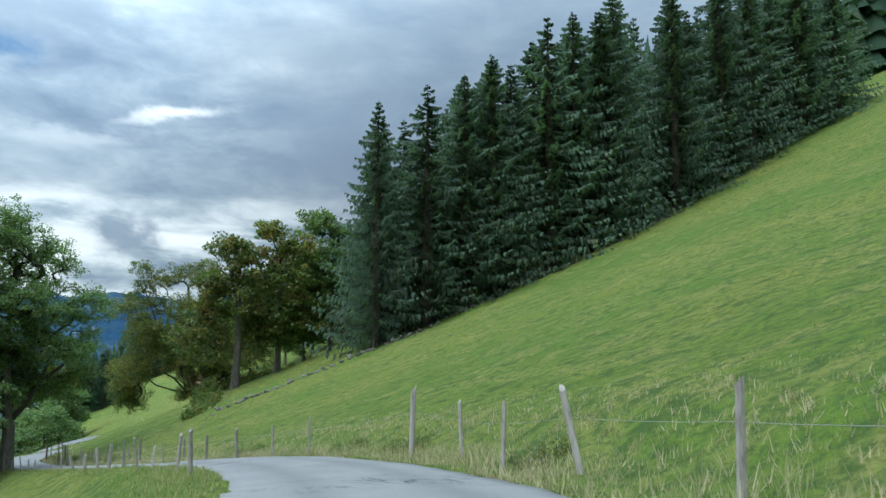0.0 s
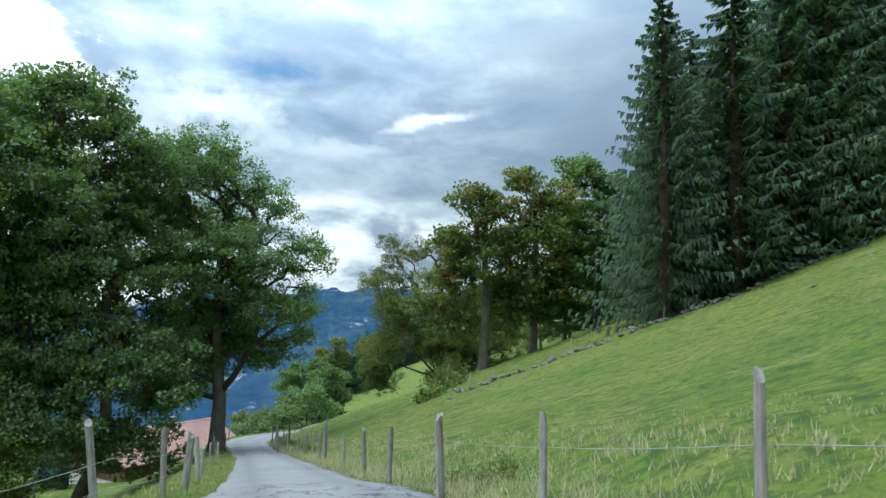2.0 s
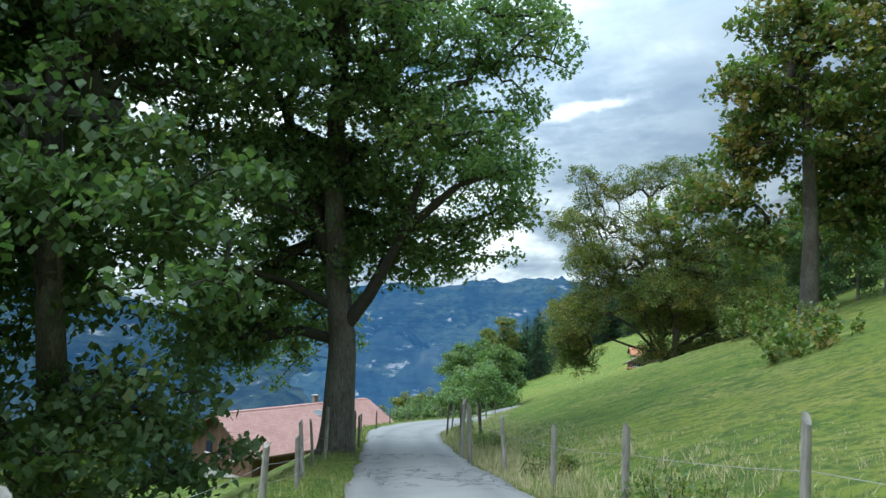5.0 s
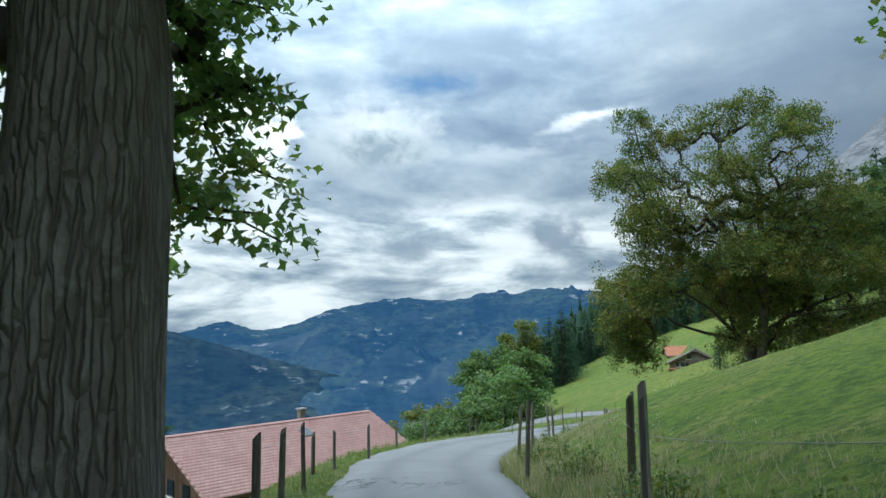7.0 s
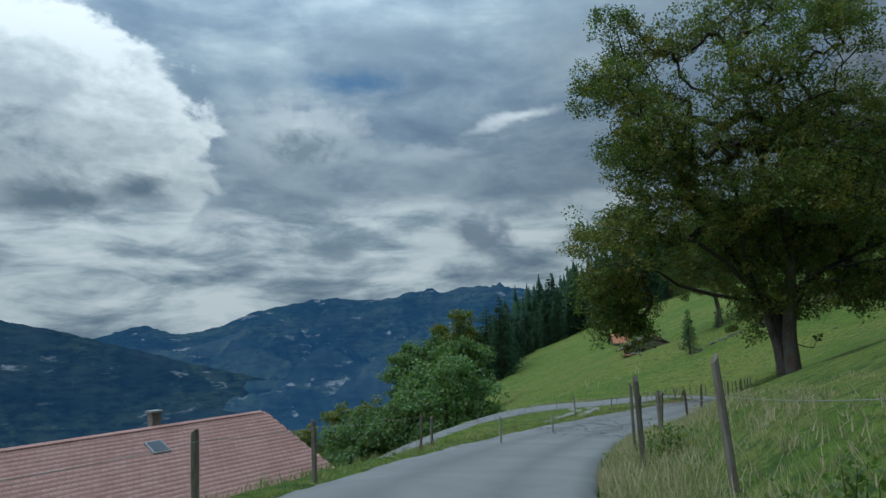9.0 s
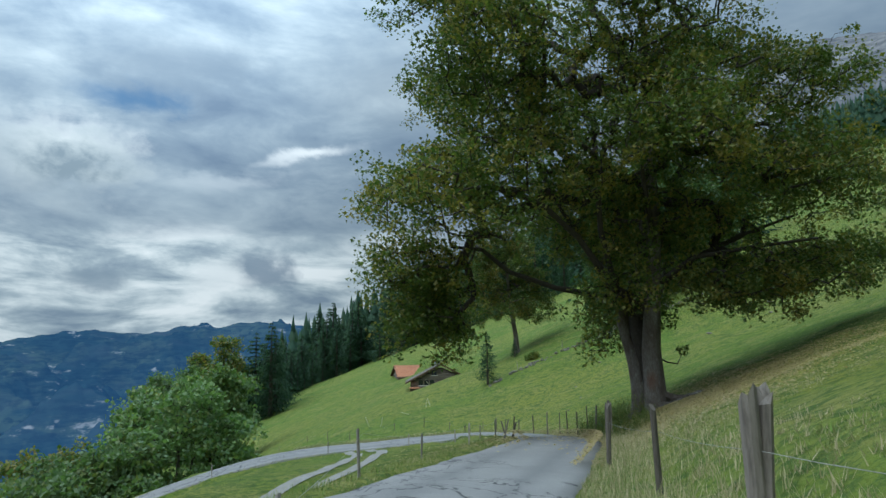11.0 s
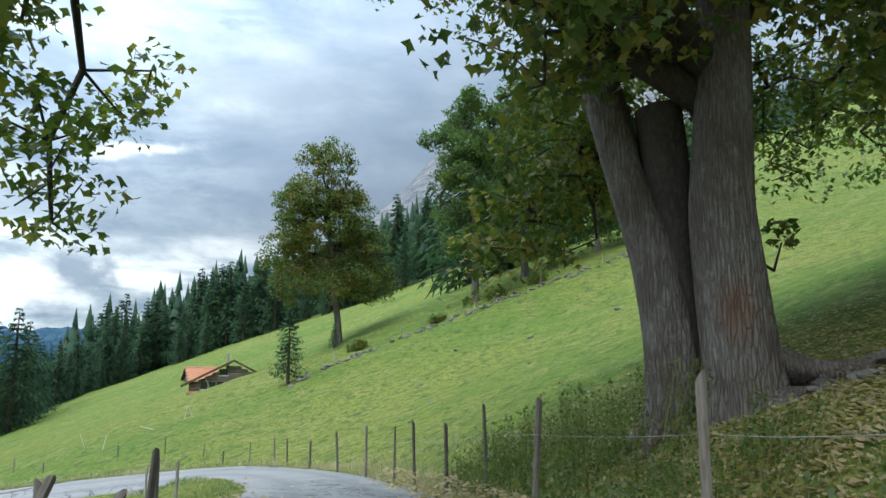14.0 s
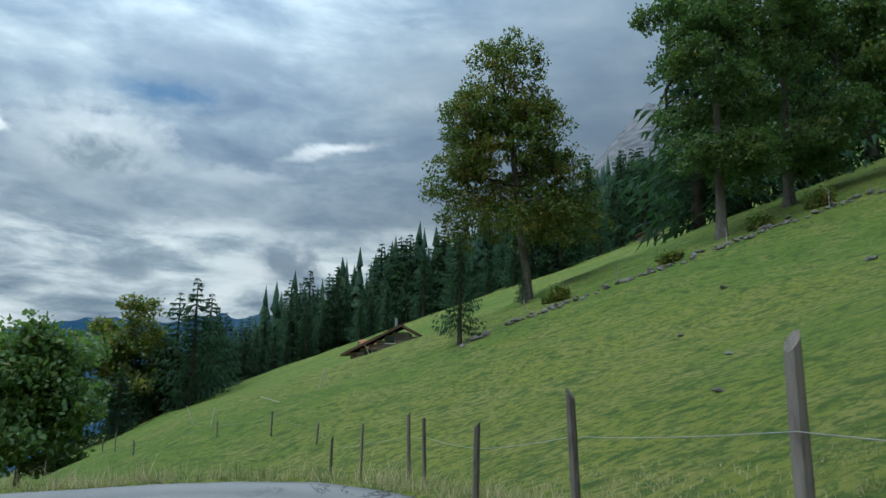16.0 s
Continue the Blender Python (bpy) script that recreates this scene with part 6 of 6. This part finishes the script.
# ---- walls, stones, shrubs, grass ----
def stone_mesh(seed):
    rng = np.random.default_rng(seed)
    bm = bmesh.new()
    bmesh.ops.create_icosphere(bm, subdivisions=1, radius=1.0)
    for v in bm.verts:
        v.co *= rng.uniform(0.72, 1.12)
        v.co.z *= 0.62
    me = bpy.data.meshes.new("stone")
    bm.to_mesh(me)
    bm.free()
    me.materials.append(M_STONE)
    return me


STONES = [stone_mesh(k) for k in range(90, 96)]


def stone_wall(path, label, seed, count, size=(0.16, 0.42), wide=0.7, group="dry stone walls"):
    """A tumbled dry stone wall: single stones heaped along a line."""
    rng = np.random.default_rng(seed)
    p = spline([(x, y, 0) for x, y in path], 0.5)
    root = thing("stone_wall", p[0, 0], p[0, 1], g1(p[0, 0], p[0, 1]), label, "wall", group)
    for k in range(count):
        i = int(rng.uniform(0, len(p)))
        s = rng.uniform(*size)
        x, y = p[i, 0] + rng.normal(0, wide * 0.5), p[i, 1] + rng.normal(0, wide * 0.4)
        near = math.hypot(x - p[i, 0], y - p[i, 1])
        z = g1(x, y) + s * 0.25 + max(0, 0.35 - near) * rng.uniform(0, 1.1)
        ob = new("stone", STONES[k % 6])
        ob.parent = root
        ob.matrix_basis = Matrix.Translation((x - p[0, 0], y - p[0, 1], z - root.location.z)) @ pose(0, 0, 0, rng.uniform(-25, 25), rng.uniform(-25, 25), rng.uniform(0, 360)) @ Matrix.Diagonal((s * rng.uniform(0.8, 1.4), s, s, 1))
    return root


stone_wall([(17.5, 62.0), (24, 62.6), (31, 61.8), (40, 61.0), (50, 60.4), (60, 59.6), (72, 58.6)], "tumbled grey dry stone wall along the wood's edge", 101, 200, size=(0.10, 0.30))
stone_wall([(47, 172.5), (52, 173.4), (57, 172.8), (63, 171.4), (70, 169.2), (78, 167), (90, 164)], "tumbled grey dry stone wall across the far pasture", 102, 240, size=(0.08, 0.28), wide=1.2)
for k, (sx, sy, ss) in enumerate([(75, 153.7, 0.7), (71, 154.6, 0.6), (61.4, 153.5, 0.55), (54.1, 161.9, 0.35), (56.4, 156.8, 0.4), (16.8, 60.3, 0.35), (23.5, 62.0, 0.4), (66, 150, 0.4), (50, 150, 0.25), (80, 158, 0.5), (14, 48, 0.14), (20, 52, 0.2), (45, 152, 0.22), (41.5, 148.5, 0.2), (48.5, 158, 0.3), (30, 45, 0.25), (38, 50, 0.3)]):
    ob = new("boulder", STONES[k % 6])
    ob.matrix_basis = pose(sx, sy, g1(sx, sy) + ss * 0.08, 8, -12, k * 67) @ Matrix.Diagonal((ss * 0.85, ss * 0.6, ss * 0.45, 1))
    tagged(ob, "pale grey boulder half sunk in the pasture", "boulder", "boulders on the pasture")
# stones heaped among the roots of the great maple
rng_r = np.random.default_rng(97)
for k in range(16):
    along, out_ = rng_r.uniform(0.75, 2.3), rng_r.normal(-0.1, 0.38)
    sx, sy, ss = 33.1 + 0.544 * along + 0.839 * out_, 127.3 - 0.839 * along + 0.544 * out_, rng_r.uniform(0.10, 0.24)
    ob = new("root_stone", STONES[k % 6])
    ob.matrix_basis = pose(sx, sy, g1(sx, sy) + ss * 0.2, 10, -14, k * 73) @ Matrix.Diagonal((ss * 1.3, ss, ss * 0.8, 1))
    tagged(ob, "grey stone lying among the roots of the great maple", "stone", "stones at the maple's roots")
# white marker stakes along the walls
for k, (sx, sy, hh) in enumerate([(19.0, 64, 1.0), (26.5, 64.6, 1.0), (33, 63.2, 1.0), (57.2, 174.1, 1.1), (69.8, 169.7, 1.1), (63.6, 171.8, 1.0), (76, 167.6, 1.1), (51, 174.2, 1.0)]):
    ob = new("marker_stake", POSTS[3])
    ob.matrix_basis = pose(sx, sy, g1(sx, sy), 3, -4 + k, 30 * k) @ Matrix.Diagonal((1, 1, hh, 1))
    tagged(ob, "thin pale wooden stake beside the stone wall", "stake", "pale stakes by the walls")
# crossed sticks on the far pasture
for k, (sx, sy, la, lb) in enumerate([(39.6, 175.3, 4, 9), (40.1, 175.2, 2, -20), (33.6, 177.7, 0, -22), (34.3, 175.4, 3, 10), (47.4, 194, 2, -28), (37.6, 175.6, 4, -74)]):
    ob = new("pale_stick", POSTS[3])
    ob.material_slots[0].link = "OBJECT"
    ob.material_slots[0].material = M_PALE
    ob.matrix_basis = pose(sx, sy, g1(sx, sy), la, lb, 0) @ Matrix.Diagonal((0.8, 0.8, 0.95, 1))
    tagged(ob, "pale peeled stick stuck slanting in the pasture", "stick", "sticks on the far pasture")


def grass_material(name, stops):
    m, nt, bsdf, out = material(name)
    geo = nt.nodes.new("ShaderNodeNewGeometry")
    isl = geo.outputs["Random Per Island"]
    n = noise_node(nt, coords(nt, "Object"), 0.35, 4, 0.6, 0.4)
    f = math_node(nt, "ADD", math_node(nt, "MULTIPLY", isl, 0.55), math_node(nt, "MULTIPLY", n, 0.75))
    col = ramp(nt, f, stops)
    nt.links.new(col, bsdf.inputs["Base Color"])
    bsdf.inputs["Roughness"].default_value = 0.75
    bsdf.inputs["Specular IOR Level"].default_value = 0.15
    tr = nt.nodes.new("ShaderNodeBsdfTranslucent")
    nt.links.new(col, tr.inputs[0])
    mx = nt.nodes.new("ShaderNodeMixShader")
    mx.inputs[0].default_value = 0.35
    nt.links.new(bsdf.outputs[0], mx.inputs[1])
    nt.links.new(tr.outputs[0], mx.inputs[2])
    nt.links.new(mx.outputs[0], out.inputs[0])
    return m


M_BLADE = grass_material("verge_grass", [(0.25, (0.095, 0.170, 0.034)), (0.55, (0.165, 0.245, 0.055)), (0.76, (0.27, 0.28, 0.10)), (0.94, (0.42, 0.36, 0.18))])
M_BLADE_DRY = grass_material("dry_verge_grass", [(0.25, (0.11, 0.185, 0.040)), (0.46, (0.20, 0.25, 0.075)), (0.62, (0.36, 0.33, 0.16)), (0.88, (0.52, 0.44, 0.27))])
M_BLADE_SHORT = grass_material("pasture_blades", [(0.25, (0.11, 0.20, 0.036)), (0.60, (0.17, 0.26, 0.055)), (0.95, (0.25, 0.29, 0.09))])


def stem_bush(name, x, y, wide, high, n, seed, mat, label, leaf=0.09, group="shrubs", per=26, stem=M_TWIG):
    """A bush or tall weeds: many thin stems, each set with leaves."""
    rng = np.random.default_rng(seed)
    z = g1(x, y)
    root = thing(name, x, y, z, label, "shrub", group)
    segs, cs = [], []
    for k in range(n):
        a, r = rng.uniform(0, 6.28), wide * math.sqrt(rng.uniform(0, 1))
        bx, by = math.cos(a) * r, math.sin(a) * r
        bz = g1(x + bx, y + by) - z - 0.05
        h = high * rng.uniform(0.55, 1.1) * (1 - 0.35 * (r / wide) ** 2)
        tx, ty = bx + rng.normal(0, 0.12 * h) + bx * 0.15, by + rng.normal(0, 0.12 * h) + by * 0.15
        segs.append((bx, by, bz, 0.010, tx, ty, bz + h, 0.003))
        for t in np.linspace(0.25, 1.0, 5):
            cs.append((bx + (tx - bx) * t, by + (ty - by) * t, bz + h * t))
    mesh_object("stem_work", *tubes(segs, 3), stem, root)["kind"] = "stuff"
    v, f = leaves(np.array(cs), per // 5 + 2, 0.10 + leaf, 0.10 + leaf, leaf, rng)
    mesh_object("foliage", v, f, mat, root)["kind"] = "stuff"
    return root


WEED = "tall dark weeds growing over the fence by the bend"
for k, (wx, wy, ww, wh, wn) in enumerate([(*at_y(127.6, 1.2), 1.3, 0.85, 100), (*at_y(130.2, 1.4), 1.5, 1.45, 150), (*at_y(132.6, 1.5), 1.3, 1.35, 120), (*at_y(125.4, 1.6), 1.1, 0.6, 60), (*at_y(135.4, 1.4), 1.0, 0.7, 50), (*at_y(138.6, 1.3), 0.9, 0.8, 40)]):
    stem_bush("weed_clump", wx, wy, ww, wh, int(wn * 0.8), 110 + k, M_LEAF, WEED, 0.05, "weeds at the bend", stem=M_BLADE)
for k, (wx, wy, ww, wh, wn, lab) in enumerate([(21.6, 80.5, 1.5, 2.6, 60, "bright green shrub at the foot of a maple"), (54.0, 176.0, 1.6, 1.8, 70, "low dark shrub by the stone wall"), (60.5, 173.4, 1.5, 1.6, 60, "low dark shrub by the stone wall"), (67, 172.6, 1.6, 1.8, 60, "low dark shrub by the stone wall"),
                                                (70.8, 171.2, 1.8, 2.4, 70, "low dark shrub by the stone wall"), (19.5, 72, 1.4, 1.6, 50, "brownish shrub on the pasture's edge"), (17.0, 66, 1.2, 1.2, 40, "brownish shrub on the pasture's edge"), (44, 64, 1.6, 3.2, 60, "pale green sapling at the wood's edge"), (52, 62, 1.4, 2.4, 50, "pale green sapling at the wood's edge")]):
    stem_bush("shrub", wx, wy, ww * (0.45 if wy > 150 else 1), wh * (0.5 if wy > 150 else 1), int(wn * 0.5), 130 + k, M_LEAF if k != 5 else M_LEAF_TURN, lab, 0.16, "shrubs by the walls", per=40)
for k, y in enumerate((3, 9.5, 15.5, 19, 28, 52, 58, 65.5, 67.5, 71, 74.5, 79, 85.5, 94)):
    wx, wy = at_y(y, 1.0)
    stem_bush("weed_clump", wx, wy, 0.5, 0.38 if y < 50 else 0.6, 26, 150 + k, M_LEAF, "green weeds among the verge grass", 0.05, "weeds on the verge")


def blades(x, y, h, rng, width=0.006):
    n = len(x)
    z = ground(x, y) - 0.02
    az = rng.uniform(0, 2 * np.pi, n)
    lean = rng.uniform(0.1, 1.0, n) * h
    w = width * rng.uniform(0.7, 1.6, n)
    b = np.stack([x, y, z], 1)
    sd = np.stack([-np.sin(az) * w, np.cos(az) * w, np.zeros(n)], 1)
    tip = b + np.stack([np.cos(az) * lean, np.sin(az) * lean, h * rng.uniform(0.8, 1.0, n)], 1)
    v = np.stack([b - sd, b + sd, tip + sd * 0.12, tip - sd * 0.12], 1).reshape(-1, 3)
    return v, np.arange(n * 4).reshape(-1, 4)


def verge(name, s0, s1, side, count, reach, tall, seed, label, mat=M_BLADE):
    """Long grass beside the lane, thickest near the fence."""
    rng = np.random.default_rng(seed)
    tuft = count // 9
    s = np.repeat(rng.uniform(s0, s1, tuft), 9) + rng.normal(0, 0.07, tuft * 9)
    w = np.interp(s, ROAD_S, ROAD_PTS[:, 3])
    d = np.repeat(0.02 + reach * rng.uniform(0, 1, tuft) ** 1.9, 9) + rng.normal(0, 0.06, tuft * 9)
    d = np.maximum(d, 0.0)
    x, y = beside(s, side * (w + d))
    h = np.repeat(rng.uniform(0.45, 1.25, tuft), 9) * rng.uniform(0.6, 1.1, tuft * 9) * tall * np.interp(d, [0, 0.25, 0.7, 1.4, reach], [0.28, 0.6, 1.0, 0.62, 0.16])
    ok = to_road(x, y)[0] > 0.02
    v, f = blades(x[ok], y[ok], h[ok], rng)
    me = mesh_object(name, v, f, mat)
    return tagged(me, label, "grass", kind="stuff")


SB = float(ROAD_S[int(np.argmin(np.abs(ROAD_PTS[:200, 1])))])
verge("verge_grass", SB - 6, SB + 60, 1, 52000, 4.4, 0.36, 201, "long dry and green grass along the fence", M_BLADE_DRY)
verge("verge_grass", SB + 60, SB + 112, 1, 44000, 3.6, 0.42, 202, "long dry and green grass on the bank beside the lane", M_BLADE_DRY)
verge("verge_grass", SB + 112, SB + 170, 1, 42000, 3.4, 0.36, 203, "long grass and weeds around the bend", M_BLADE_DRY)
verge("verge_grass", SB + 118, SB + 146, 1, 30000, 10.0, 0.24, 206, "short dry grass on the bank under the great maple", M_BLADE_DRY)
verge("verge_grass", SB - 6, SB + 80, -1, 26000, 2.0, 0.19, 204, "rough grass on the lane's lower edge")
verge("verge_grass", SB + 80, SB + 190, -1, 26000, 2.2, 0.20, 205, "short grass on the lane's lower edge")


def pasture_tufts(name, xr, yr, count, tall, seed, label):
    rng = np.random.default_rng(seed)
    tuft = count // 8
    x = np.repeat(rng.uniform(*xr, tuft), 8) + rng.normal(0, 0.09, tuft * 8)
    y = np.repeat(rng.uniform(*yr, tuft), 8) + rng.normal(0, 0.09, tuft * 8)
    dist = to_road(x, y)[0]
    ok = (dist > 2.2) & (dist < 26)
    h = tall * rng.uniform(0.4, 1.4, len(x))
    v, f = blades(x[ok], y[ok], h[ok], rng, 0.008)
    return tagged(mesh_object(name, v, f, M_BLADE_SHORT), label, "grass", kind="stuff")


pasture_tufts("pasture_grass", (8, 34), (-2, 62), 26000, 0.075, 211, "tufts of grazed pasture grass")
pasture_tufts("pasture_grass", (8, 40), (62, 126), 22000, 0.075, 212, "tufts of grazed pasture grass")
pasture_tufts("pasture_grass", (28, 66), (118, 176), 26000, 0.07, 213, "tufts of grazed pasture grass")

# fallen leaves under the great maple and along the lane's edge
M_LITTER = leaf_material("fallen_leaves", (0.34, 0.255, 0.15), (0.47, 0.37, 0.22), (0.46, 0.37, 0.18), 0.3)
rng_l = np.random.default_rng(221)
lx, ly = rng_l.normal(31.2, 4.4, 34000), rng_l.normal(122.8, 4.6, 34000)
ls = rng_l.uniform(SB + 118, SB + 148, 2600)
ex, ey = beside(ls, np.interp(ls, ROAD_S, ROAD_PTS[:, 3]) + rng_l.normal(-0.05, 0.28, 2600))
lx, ly = np.r_[lx, ex], np.r_[ly, ey]
dist_l = to_road(lx, ly)[0]
keep = (dist_l > -0.5) | (rng_l.uniform(size=len(lx)) < 0.06)
lx, ly, dist_l = lx[keep], ly[keep], dist_l[keep]
lz = np.where(dist_l < 0, ground(lx, ly) + 0.38, ground(lx, ly) + 0.03)
az = rng_l.uniform(0, 6.28, len(lx))
a, b = np.stack([np.cos(az), np.sin(az), rng_l.normal(0, 0.25, len(lx))], 1) * 0.048, np.stack([-np.sin(az), np.cos(az), rng_l.normal(0, 0.25, len(lx))], 1) * 0.042
c = np.stack([lx, ly, lz], 1)
tagged(mesh_object("fallen_leaves", np.stack([c - a, c + b, c + a, c - b], 1).reshape(-1, 3), np.arange(len(c) * 4).reshape(-1, 4), M_LITTER), "brown and yellow fallen leaves under the great maple", "leaves", kind="stuff")

# the farm track that leaves the lane inside the bend: two wheel ruts
TRACK = spline([(23.6, 149.2, 0), (23.3, 144, 0), (21.4, 138, 0), (18.8, 132.5, 0), (15, 127, 0), (11, 122, 0)], 0.7)
tt = np.gradient(TRACK[:, :2], axis=0)
tt /= np.linalg.norm(tt, axis=1)[:, None]
tn = np.stack([tt[:, 1], -tt[:, 0]], 1)
for off in (-0.75, 0.75):
    vs = []
    for a in (-0.34, -0.12, 0.12, 0.34):
        px, py = TRACK[:, 0] + tn[:, 0] * (off + a), TRACK[:, 1] + tn[:, 1] * (off + a)
        vs.append(np.c_[px, py, ground(px, py) + 0.035])
    tagged(mesh_object("track_rut", np.stack(vs, 1).reshape(-1, 3), grid_faces(len(TRACK), 4), M_TRACK, shade=True), "pale gravel wheel rut of a farm track", "track", kind="structure")
